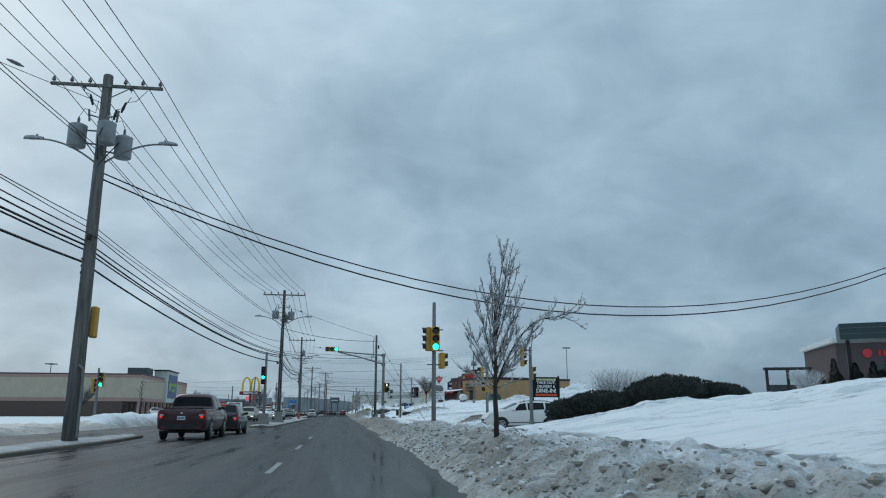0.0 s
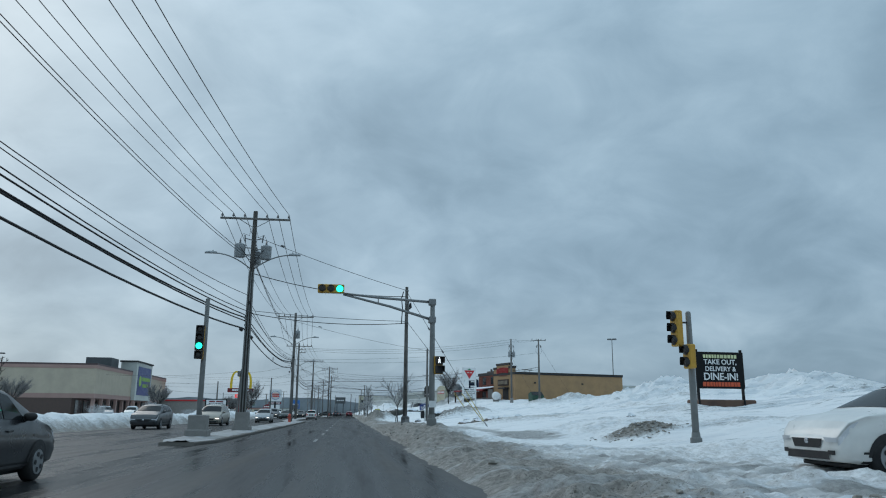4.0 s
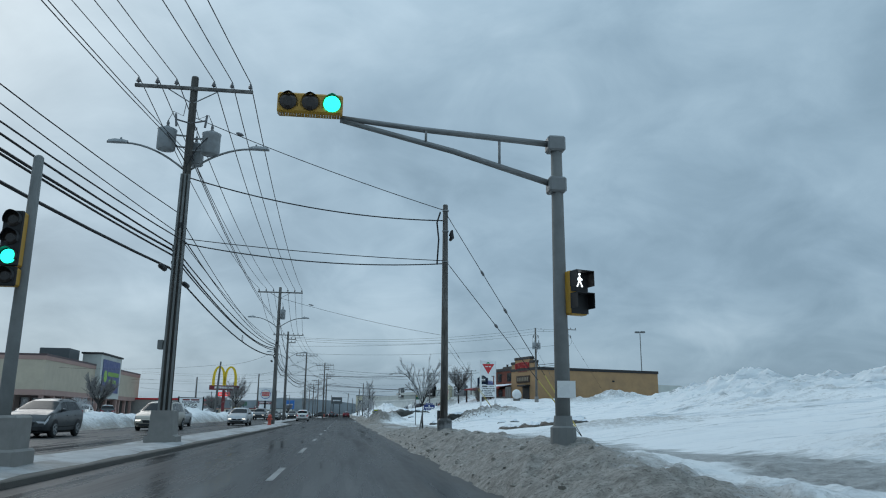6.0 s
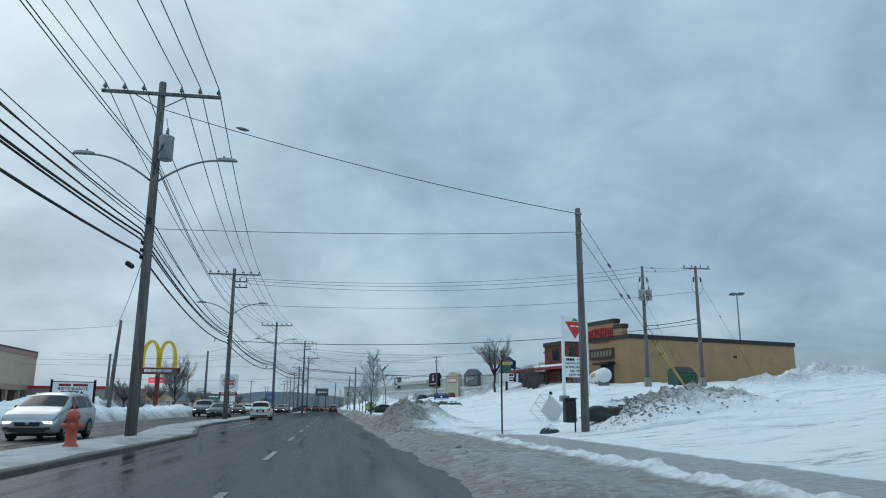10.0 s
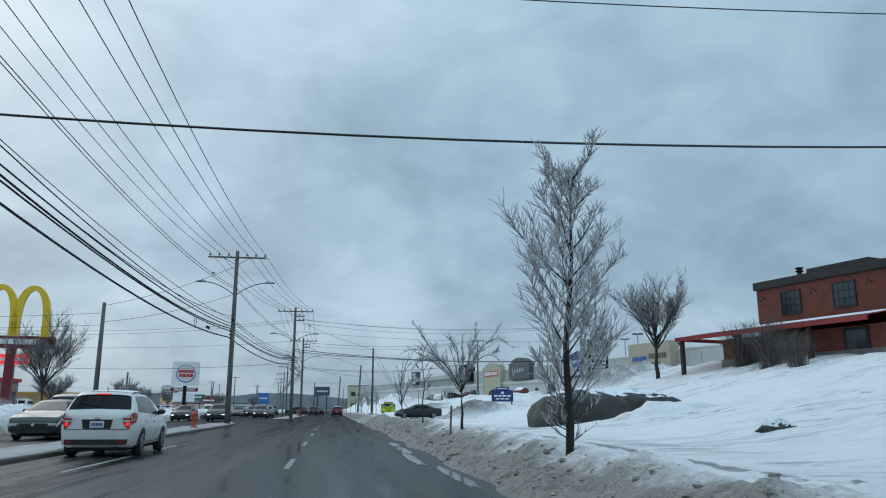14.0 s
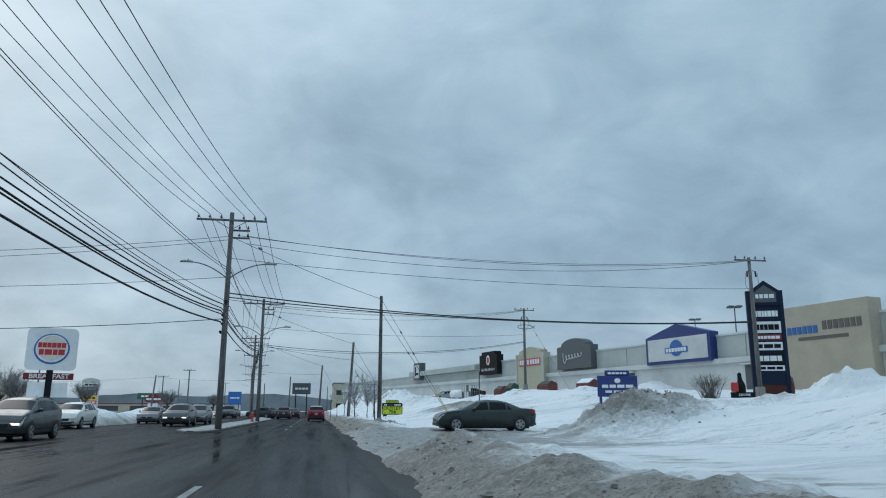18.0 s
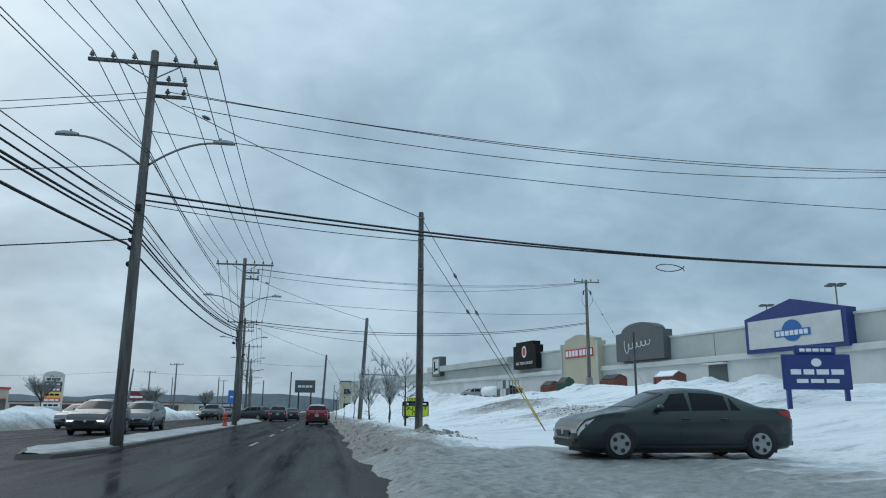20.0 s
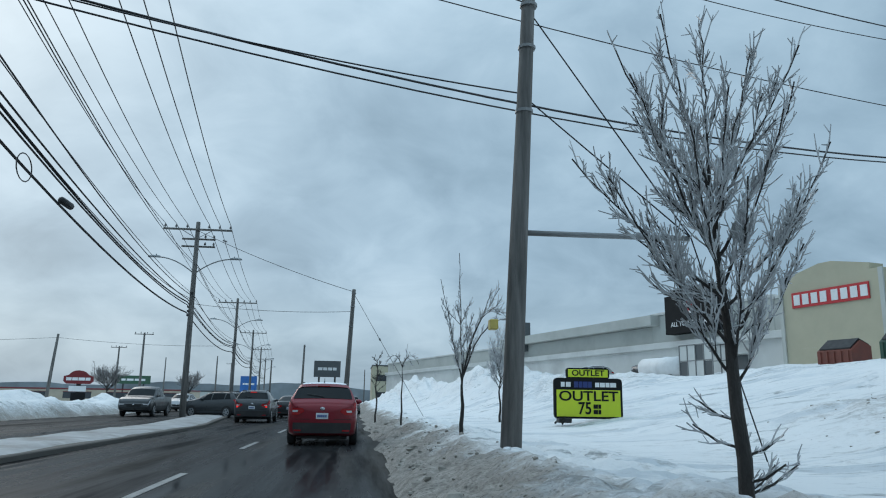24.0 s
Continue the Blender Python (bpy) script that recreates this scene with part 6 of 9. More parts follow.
# ---- bare, ice-coated street trees ----
def bare_tree(x, y, top, seed, style="vase", r0=0.04, clear=0.32, lean=0.0, group="street trees", arcs=(), spread=1.0, shoots=0, full=1.0):
    """style: vase (upright whips), feather (a leader with short side branches), thin (few stubby twigs), round (wide crown)."""
    rng = random.Random(seed)
    zb = gz(x, y) if not -14 < x < 1.5 else 0.15
    H = top - zb
    r0 = r0 * 1.02
    lab = {"vase": "slender bare tree of upswept icy whips in the snow bank", "feather": "bare tree with short upswept twigs coated in ice beside the slush",
           "thin": "spindly bare sapling with stubby iced twigs in the snow", "round": "wide-crowned bare tree in the snow"}[style]
    if arcs:
        lab = "bare street tree in snow, one branch bent over by ice"
    tr = thing("bare_tree", x, y, zb, 0, lab, "tree", group)
    trunk, limbs, twigs = Geo(), Geo(), Geo()
    th = H * {"vase": 0.62, "feather": 0.9, "thin": 0.93, "round": 0.45}[style]
    ph = rng.uniform(0, 6)
    tp = [Vector((lean * (k / 9) ** 1.6 + 0.035 * math.sin(ph + k * 1.3) * (k > 0), 0.03 * math.cos(ph * 2 + k) * (k > 0), th * k / 9 - (0.4 if k == 0 else 0))) for k in range(10)]
    tip = {"vase": 0.35, "feather": 0.15, "thin": 0.2, "round": 0.5}[style]
    trunk.tube(tp, [r0 * (1.12 - (1.12 - tip) * k / 9) for k in range(10)], 8)

    def at(t):
        q = min(max(t, 0), 0.999) * 9
        k = int(q)
        return tp[k].lerp(tp[k + 1], q - k)

    def run(p, v, length, bend, n, wob=0.10):
        pts, q, v = [p.copy()], p.copy(), v.normalized()
        for k in range(n):
            v = (v + Vector((0, 0, bend)) + Vector((rng.uniform(-1, 1), rng.uniform(-1, 1), rng.uniform(-1, 1))) * wob).normalized()
            q = q + v * (length / n)
            pts.append(q.copy())
        return pts

    def along(pts, t):
        n = len(pts) - 1
        k = min(int(t * n), n - 1)
        return pts[k].lerp(pts[k + 1], t * n - k), (pts[k + 1] - pts[k]).normalized()

    def side(d, k=0.6):
        w = Vector((rng.uniform(-1, 1), rng.uniform(-1, 1), rng.uniform(-0.2, 0.6)))
        return (d + w.normalized() * k).normalized()

    def clothe(pts, n1, l1, n2, l2, k=0.65, bend=0.07, lo=0.2):
        for _ in range(n1):
            p, d = along(pts, rng.uniform(lo, 0.99))
            b1 = run(p, side(d, k), l1 * rng.uniform(0.45, 1.1), bend, 4, 0.14)
            twigs.tube(b1, [0.0085, 0.0078, 0.007, 0.006, 0.0045], 3, False)
            for _ in range(n2):
                p2, d2 = along(b1, rng.uniform(0.15, 0.95))
                b2 = run(p2, side(d2, 0.8), l2 * rng.uniform(0.4, 1.1), bend, 2, 0.16)
                twigs.tube(b2, [0.0068, 0.006, 0.0045], 3, False)

    nb = {"vase": 12, "feather": 32, "thin": 11, "round": 16}[style]
    nb = int(nb * full)
    for j in range(nb):
        f = (j + rng.uniform(0, 0.8)) / nb
        t = clear * H / th + (1 - clear * H / th) * f
        if style == "feather":
            t = clear + (0.98 - clear) * f
        p = at(min(t, 0.97))
        az = j * 2.4 + rng.uniform(-0.5, 0.5)
        out = Vector((math.cos(az), math.sin(az), 0)) * spread
        if style == "vase":
            zt = H * min(0.56 + 0.42 * f + rng.uniform(-0.08, 0.1), 0.99)
            pts = run(p, out * (rng.uniform(0.45, 0.85) - 0.35 * f) + Vector((0, 0, 1)), max((zt - p.z) * 1.12, 0.2 * H), 0.06, 7, 0.07)
            limbs.tube(pts, [max(r0 * 0.42 * (1 - k / 7.5), 0.0065) for k in range(8)], 5, False)
            clothe(pts, int(20 * full), 0.15 * H, 5, 0.065 * H)
        elif style == "feather":
            ln = H * (0.20 + 0.12 * math.sin(min(f * 3.3, 3.1))) * rng.uniform(0.6, 1.1) * (1.1 - 0.45 * f)
            pts = run(p, out * rng.uniform(0.5, 0.95) + Vector((0, 0, 0.8)), ln, 0.10, 5, 0.09)
            limbs.tube(pts, [max(r0 * 0.26 * (1 - k / 6), 0.0065) for k in range(6)], 4, False)
            clothe(pts, int(15 * full), ln * 0.42, 6, ln * 0.24, 0.8)
        elif style == "round":
            ln = H * rng.uniform(0.38, 0.6)
            pts = run(p, out * rng.uniform(0.6, 1.1) + Vector((0, 0, 0.9)), ln, 0.05, 6, 0.12)
            limbs.tube(pts, [max(r0 * 0.45 * (1 - k / 6.5), 0.012) for k in range(7)], 5, False)
            for _ in range(9):
                q, d = along(pts, rng.uniform(0.25, 0.95))
                b1 = run(q, side(d, 0.7), ln * rng.uniform(0.3, 0.55), 0.08, 4, 0.14)
                limbs.tube(b1, [0.017, 0.014, 0.012, 0.010, 0.008], 4, False)
                clothe(b1, 10, ln * 0.24, 3, ln * 0.12, 0.75)
        else:
            ln = H * rng.uniform(0.08, 0.20) * (1.5 if j in (1, 2) else 1) * spread
            pts = run(p, out * 0.8 + Vector((0, 0, 0.75)), ln, 0.06, 5, 0.2)
            limbs.tube(pts, [max(r0 * 0.4 * (1 - k / 6), 0.008) for k in range(6)], 5, False)
            for _ in range(7):
                q, d = along(pts, rng.uniform(0.25, 1.0))
                b1 = run(q, side(d, 1.0), 0.12 * H * rng.uniform(0.2, 0.6), 0.05, 3, 0.2)
                limbs.tube(b1, [0.011, 0.0095, 0.008, 0.006], 4, False)
    if style in ("vase", "round"):
        pts = run(at(0.99), Vector((0.1 * lean, 0, 1)), H - th, 0.0, 6, 0.06)
        limbs.tube(pts, [max(r0 * tip * (1 - k / 7), 0.007) for k in range(7)], 5, False)
        clothe(pts, 8, 0.15 * H, 2, 0.06 * H)
    for t, dx, dy, up_, down in arcs:
        p = at(t)
        pts = [p + Vector((dx * k / 10, dy * k / 10, up_ * math.sin(math.pi * min(k / 10 * 1.15, 1) * 0.5) - down * max(k / 10 - 0.55, 0) ** 2 * 5)) for k in range(11)]
        limbs.tube(pts, [max(r0 * 0.4 * (1 - k / 11), 0.007) for k in range(11)], 5, False)
        clothe(pts, 12, 0.12 * H, 3, 0.06 * H, 0.8, -0.02, 0.55)
    for k in range(shoots):
        az = rng.uniform(0, 6.28)
        pts = run(at(0.12 * rng.random() + 0.04), Vector((math.cos(az), math.sin(az), 0.45)), rng.uniform(0.3, 0.6), 0.12, 4, 0.12)
        limbs.tube(pts, [0.011, 0.010, 0.009, 0.007, 0.005], 4, False)
        clothe(pts, 6, 0.25, 1, 0.12)
    trunk.add(limbs.v, limbs.f)
    part("trunk", trunk, BARK, tr, "dark trunk and limbs", True)
    if twigs.f:
        part("crown", twigs, GREY_TWIG if style == "round" else TWIG, tr, "crown of ice-glazed twigs")
    return tr


def limbed_tree(x, y, seed, r0, trunk_h, lean, limbs, label, dense=1.0, twig=0.2, shoots=0):
    """A street tree by its main limbs: (height of the fork, reach across, reach along, height of the tip, height of the bend)."""
    rng = random.Random(seed)
    zb = gz(x, y)
    tr = thing("bare_tree", x, y, zb, 0, label, "tree", "street trees")
    wood, twigs = Geo(), Geo()
    tp = [Vector((lean * (k / 8) ** 1.4 + 0.012 * math.sin(seed + k * 1.7) * (k > 0), 0.012 * math.cos(seed * 2 + k) * (k > 0), trunk_h * k / 8 - (0.4 if k == 0 else 0))) for k in range(9)]
    wood.tube(tp, [r0 * (1.18 - 0.98 * (k / 8) ** 1.3) for k in range(9)], 9)

    def at(z):
        q = min(max(z / trunk_h, 0), 0.999) * 8
        k = int(q)
        return tp[k].lerp(tp[k + 1], q - k)

    def jit(k):
        return Vector((rng.uniform(-k, k), rng.uniform(-k, k), rng.uniform(-k, k)))

    def spray(pts, n, ln, lo=0.15):
        for _ in range(n):
            q = (lo + (0.995 - lo) * rng.random() ** 1.35) * (len(pts) - 1)
            k = min(int(q), len(pts) - 2)
            p, d = pts[k].lerp(pts[k + 1], q - k), (pts[k + 1] - pts[k]).normalized()
            v = (d * 1.35 + jit(0.62) + Vector((0, 0, 0.22))).normalized()
            L = ln * rng.uniform(0.35, 1.15)
            a = p + v * L * 0.5 + jit(0.02)
            b = a + (v + Vector((0, 0, 0.25)) + jit(0.2)).normalized() * L * 0.5
            twigs.tube([p, a, b], [0.0070, 0.0060, 0.0042], 3, False)
            for _ in range(rng.choice((1, 2, 2, 3))):
                c = p.lerp(a, rng.uniform(0.4, 1)) if rng.random() < 0.5 else a.lerp(b, rng.random())
                e = c + (v + jit(0.9) + Vector((0, 0, 0.15))).normalized() * L * rng.uniform(0.22, 0.5)
                twigs.tube([c, e], [0.0056, 0.0036], 3, False)

    for z0, dx, dy, z1, zc in limbs:
        p0 = at(z0)
        p1 = Vector((dx, dy, z1))
        c = Vector((p0.x + (dx - p0.x) * 0.42, p0.y + (dy - p0.y) * 0.42, zc))
        n = 9
        pts = [p0 * (1 - t) ** 2 + c * (2 * t * (1 - t)) + p1 * t * t + jit(0.014) * (t > 0) for t in (k / n for k in range(n + 1))]
        ln = sum((b - a).length for a, b in zip(pts, pts[1:]))
        w = min(r0 * 0.46, 0.005 + 0.006 * ln)
        wood.tube(pts, [max(w * (1 - 0.82 * k / n), 0.006) for k in range(n + 1)], 5, False)
        for _ in range(max(1, int(2.2 * ln * dense))):
            q = rng.uniform(0.12, 0.72) * n
            k = int(q)
            p, d = pts[k].lerp(pts[k + 1], q - k), (pts[k + 1] - pts[k]).normalized()
            v = (d + jit(0.65) + Vector((0, 0, 0.1))).normalized()
            L = ln * rng.uniform(0.14, 0.27)
            sub = [p, p + v * L * 0.35, p + v * L * 0.7 + Vector((0, 0, 0.05 * L)) + jit(0.02), p + v * L + Vector((0, 0, 0.14 * L)) + jit(0.03)]
            wood.tube(sub, [w * 0.36, w * 0.28, 0.006, 0.0045], 4, False)
            spray(sub, int(9 * dense * L / 0.4) + 3, twig)
        spray(pts, int(15 * ln * dense) + 4, twig)
    for k in range(shoots):
        az = rng.uniform(0, 6.28)
        p = at(rng.uniform(0.08, 0.6))
        q = p + Vector((math.cos(az), math.sin(az), 0.5)) * rng.uniform(0.2, 0.42)
        pts = [p, p.lerp(q, 0.5) + Vector((0, 0, -0.03)), q]
        wood.tube(pts, [0.010, 0.009, 0.006], 4, False)
        spray(pts, 7, 0.16)
    part("trunk", wood, BARK, tr, "dark trunk and limbs", True)
    part("crown", twigs, TWIG, tr, "crown of ice-glazed twigs")
    return tr


limbed_tree(2.95, 5.24, 1, 0.046, 2.75, 0.0, [(0.95, -0.72, 0.1, 1.35, 1.15), (0.9, -0.5, -0.15, 1.0, 1.05), (0.95, 0.45, -0.2, 1.1, 1.0), (1.0, -0.56, -0.25, 1.75, 1.25), (1.05, 0.62, 0.2, 1.6, 1.3), (1.1, -0.52, 0.2, 2.25, 1.5), (1.15, 0.42, -0.1, 2.2, 1.6),
             (1.15, -0.62, 0.0, 2.2, 1.35), (1.2, -0.42, -0.1, 2.9, 1.8), (1.25, 0.62, 0.15, 2.65, 1.9), (1.3, -0.36, 0.15, 2.6, 2.1), (1.45, 0.66, 0.05, 3.15, 2.1), (1.5, -0.24, 0.1, 3.1, 2.3), (1.7, 0.52, -0.05, 3.4, 2.5), (1.8, 0.45, 0.15, 3.5, 2.7),
             (1.75, -0.12, -0.1, 3.6, 2.6), (1.9, 0.42, 0.05, 3.9, 2.8), (2.0, 0.30, 0.0, 3.95, 3.25), (2.3, 0.02, -0.05, 3.3, 2.9), (1.02, 0.72, 0.1, 1.9, 1.3), (0.98, 1.05, 0.2, 2.1, 1.65), (0.98, 1.95, 0.2, 2.15, 3.0), (1.0, 1.0, 0.1, 2.25, 1.75)],
            "slender bare tree of upswept icy whips, one branch bent over", 1.5, 0.15)
limbed_tree(3.2, 70.1, 12, 0.036, 1.15, 0.03, [(0.95, -1.42, 0.1, 2.25, 2.75), (0.95, -0.98, -0.2, 2.85, 2.1), (1.0, -0.42, 0.25, 2.75, 1.9), (1.05, 0.02, -0.1, 2.6, 1.8), (1.1, 0.33, 0.2, 3.05, 2.0), (1.1, 1.02, 0.1, 3.3, 2.4), (1.08, 1.15, -0.2, 2.68, 2.5),
             (1.05, 1.58, 0.1, 1.45, 2.75), (1.0, 1.12, 0.2, 1.45, 1.45), (0.95, -0.55, -0.3, 1.9, 1.5), (1.0, 0.45, 0.35, 2.2, 1.6), (0.95, -0.9, 0.3, 1.7, 1.9)],
            "spreading bare street tree in snow, branches bowed down by ice", 1.05, 0.2)
bare_tree(3.3, 124.7, 3.65, 8, "thin", 0.03, 0.55, -0.36, spread=1.8)
bare_tree(2.95, 136.6, 5.45, 14, "feather", 0.062, 0.10, 0.25, spread=1.1, shoots=9)
limbed_tree(3.0, 146.0, 15, 0.036, 1.1, -0.02, [(0.95, -1.38, 0.2, 2.95, 1.7), (0.95, -1.65, -0.1, 2.05, 2.45), (0.95, -1.4, 0.1, 1.6, 2.5), (1.0, -0.35, -0.2, 2.15, 2.75), (1.0, -0.85, 0.3, 2.0, 1.6), (1.05, 0.03, 0.1, 2.6, 1.8), (1.05, 0.38, -0.2, 2.85, 1.8),
             (1.05, 1.52, 0.1, 2.2, 3.1), (1.0, 1.16, -0.1, 1.75, 2.5), (1.0, 0.7, 0.3, 2.4, 1.7), (0.95, -0.3, 0.3, 2.2, 1.6), (0.98, 0.25, -0.3, 2.3, 1.6)],
            "wide bare street tree in snow, limbs arched over by ice", 1.05, 0.2)
bare_tree(3.14, 156.0, 3.85, 16, "thin", 0.027, 0.36)
limbed_tree(3.27, 166.4, 17, 0.034, 1.9, -0.12, [(0.7, -0.52, 0.1, 2.55, 1.4), (0.75, -0.42, -0.2, 1.9, 1.2), (0.8, 0.38, 0.2, 2.35, 1.4), (0.9, 0.12, -0.2, 2.8, 1.7), (1.0, -0.2, 0.2, 2.6, 1.7), (1.9, 0.68, 0.1, 3.12, 3.75), (1.85, 0.05, -0.1, 3.4, 2.7), (1.7, 0.45, 0.0, 3.0, 2.9),
             (0.8, 1.3, 0.1, 1.75, 3.0), (0.85, 0.6, -0.1, 2.1, 1.7), (0.7, -0.5, 0.2, 1.45, 1.1), (1.3, -0.35, -0.1, 2.9, 2.1)],
            "slim bare street tree bent by ice at its tip", 0.85, 0.18, 3)
bare_tree(20.2, 171.2, 9.1, 18, "round", 0.13, 0.30)
limbed_tree(4.31, 218.7, 19, 0.040, 2.65, -0.03, [(1.12, 1.08, 0.2, 1.82, 1.35), (1.2, 0.62, -0.3, 1.35, 1.2), (1.05, -0.35, 0.1, 1.42, 1.2), (1.5, -0.68, 0.2, 1.88, 1.55), (1.6, 0.66, -0.2, 2.1, 1.75), (1.75, -0.52, -0.2, 2.25, 1.9), (1.9, 0.42, 0.25, 2.52, 2.1), (2.05, -0.32, 0.2, 2.6, 2.3),
             (2.2, 0.22, -0.15, 2.68, 2.4), (2.3, -0.16, -0.1, 2.75, 2.5), (2.6, 0.02, 0.0, 2.9, 2.75), (1.35, 0.85, 0.35, 2.0, 1.5), (1.4, -0.3, -0.4, 1.8, 1.5)],
            "bare tree with level twiggy branches heavily glazed in ice", 1.25, 0.2)
limbed_tree(4.33, 226.6, 20, 0.035, 1.3, 0.02, [(0.98, -0.42, 0.1, 3.6, 2.3), (0.98, -0.95, 0.2, 3.25, 3.5), (0.95, -0.62, -0.2, 2.75, 2.9), (1.0, -0.02, 0.15, 3.4, 2.2), (1.0, 0.42, -0.1, 3.1, 2.0), (1.02, 1.18, 0.1, 3.2, 2.0), (0.95, -1.4, -0.1, 1.6, 1.95), (0.92, 0.42, 0.2, 1.9, 1.1),
             (0.95, -0.42, 0.3, 2.6, 1.5), (1.0, 0.25, 0.3, 2.4, 1.6), (1.0, -0.2, -0.3, 2.6, 1.8), (0.95, -0.3, 0.0, 1.9, 1.5), (1.0, 0.45, -0.3, 2.2, 1.5), (1.05, 0.1, -0.2, 2.9, 2.0), (1.1, 0.3, 0.1, 2.0, 1.7), (1.05, -0.12, 0.2, 2.2, 1.8)],
            "vase-shaped bare tree in snow, one long branch bent sideways by ice", 1.15, 0.2)
rt = random.Random(26)
ups = []
for k in range(19):
    f = k / 18
    a, z0 = k * 2.4, 0.75 + 1.25 * f
    reach = (0.62 + 0.3 * math.sin(f * 3.0)) * rt.uniform(0.75, 1.15)
    ups.append((z0, reach * math.cos(a) - 0.1, reach * 0.7 * math.sin(a), z0 + rt.uniform(0.95, 1.35), z0 + 0.35))
limbed_tree(3.79, 234.9, 26, 0.046, 2.3, -0.14, ups + [(2.2, -0.12, 0.0, 3.4, 2.8), (2.0, -0.4, 0.1, 3.55, 2.7), (1.9, 0.35, 0.1, 3.35, 2.5)], "upright bare tree dense with ice-glazed twigs beside the road", 1.25, 0.22, 7)
limbed_tree(3.2, 243.9, 22, 0.036, 1.4, 0.0, [(0.9, -0.08, 0.0, 3.4, 2.0), (0.95, -0.42, 0.1, 2.9, 1.7), (1.0, 0.92, 0.1, 2.1, 2.9), (1.0, 0.7, -0.1, 2.2, 2.6), (0.95, 0.45, 0.2, 2.3, 1.8), (0.9, -0.3, -0.2, 2.0, 1.4), (0.95, 0.1, 0.2, 2.2, 1.6), (1.0, 1.2, 0.1, 1.95, 2.6)],
            "small bare tree in the snow bank, limbs bowed to one side", 0.8, 0.18)
limbed_tree(2.75, 254.3, 23, 0.03, 2.0, 0.0, [(1.9, 0.55, 0.1, 2.0, 2.6), (1.95, -0.55, 0.0, 2.0, 2.6), (1.9, 0.3, -0.3, 1.95, 2.5), (1.9, -0.3, 0.3, 1.9, 2.5), (1.8, 0.1, 0.3, 2.2, 2.1)], "small umbrella-shaped bare tree in the snow", 0.8, 0.16)
bare_tree(2.2, 263, 3.2, 24, "thin", 0.04, 0.4)
for k, (x, y, h, st) in enumerate(((-20, 180, 6.4, "round"), (-17.6, 60, 3.9, "thin"), (-19.5, 100, 3.6, "round"), (-36, 262, 5.6, "round"), (-34, 288, 5.0, "round"), (-30, 250, 4.4, "round"), (-20.5, 158, 3.2, "round"),
                                     (-28, 205, 4.2, "round"), (7.5, 262, 4.0, "vase"), (-42, 120, 5, "round"), (-30, 330, 5, "round"), (-22, 340, 4.6, "round"))):
    bare_tree(x, y, h, 60 + k, st, 0.09 if st == "round" else 0.05, 0.35, 0.0, "background trees")


# ---- evergreen shrubs and bare bushes ----
def shrub(x, y, rx, ry, h, seed, style="evergreen", name="shrub"):
    rng = random.Random(seed)
    zb = gz(x, y)
    if style == "evergreen":
        lab, cat, m = "wide dark evergreen shrub, windswept, rising from the snow", "shrub", EVERGREEN
    else:
        lab, cat, m = "leafless brown bush in the snow", "bush", BUSH_BARK if y > 150 and x > 20 else TWIG
    s = thing(name, x, y, zb - 0.1, 0, lab, cat, "shrubs on the slope" if style == "evergreen" else "bare bushes")
    if style == "evergreen":
        # added solid ball under the tufts, coloured as the shrub's shaded inside
        shade_core, tuft = Geo(), Geo()
        shade_core.ball((0, 0, h * 0.36), 1.0, 18, 10, (rx * 0.88, ry * 0.88, h * 0.5), 0.10, rng)
        part("shade_core", shade_core, SHRUB_SHADE, s, "", True)
        for _ in range(int(2600 * rx * ry / 3) + 900):
            az, el = rng.uniform(0, 2 * math.pi), math.asin(rng.uniform(-0.3, 1.0))
            d = Vector((math.cos(az) * math.cos(el), math.sin(az) * math.cos(el), math.sin(el)))
            bumpy = noise.noise(Vector((d.x * rx * 1.9 + seed, d.y * ry * 1.9, d.z * h * 2.4)))
            k = rng.uniform(0.86, 0.98) + 0.10 * bumpy + 0.05 * math.sin(az * 3 + seed)
            c = Vector((d.x * rx * k, d.y * ry * k, h * 0.36 + d.z * h * 0.58 * k))
            out = (d + Vector((0.3, 0, 0.25)) + Vector((rng.uniform(-1, 1), rng.uniform(-1, 1), rng.uniform(-0.6, 0.8))) * 0.55).normalized()
            L = rng.uniform(0.06, 0.13)
            a = out.cross(Vector((rng.uniform(-1, 1), rng.uniform(-1, 1), 1))).normalized() * L * 0.34
            b = out.cross(a).normalized() * L * 0.34
            tuft.add([c + a, c - a * 0.5 + b * 0.87, c - a * 0.5 - b * 0.87, c + out * L], [(0, 1, 3), (1, 2, 3), (2, 0, 3)])
        part("foliage", tuft, m, s, "dense dark green needles")
    else:
        tw = Geo()
        for _ in range(int(60 + 70 * rx)):
            az = rng.uniform(0, 2 * math.pi)
            p = Vector((rng.uniform(-0.3, 0.3) * rx, rng.uniform(-0.3, 0.3) * ry, -0.05))
            v = Vector((math.cos(az) * 0.6, math.sin(az) * 0.6, 1))
            pts = [p]
            for k in range(4):
                v = (v + Vector((rng.uniform(-1, 1), rng.uniform(-1, 1), rng.uniform(-0.3, 0.5))) * 0.3).normalized()
                pts.append(pts[-1] + Vector((v.x * rx, v.y * ry, v.z * h)) * 0.26)
                if k > 1:
                    w = (v + Vector((rng.uniform(-1, 1), rng.uniform(-1, 1), 0.3))).normalized()
                    tw.tube([pts[-1], pts[-1] + w * 0.25 * h], [0.008, 0.004], 3, False)
            tw.tube(pts, [0.014, 0.011, 0.009, 0.007, 0.005], 3, False)
        part("crown", tw, m, s)


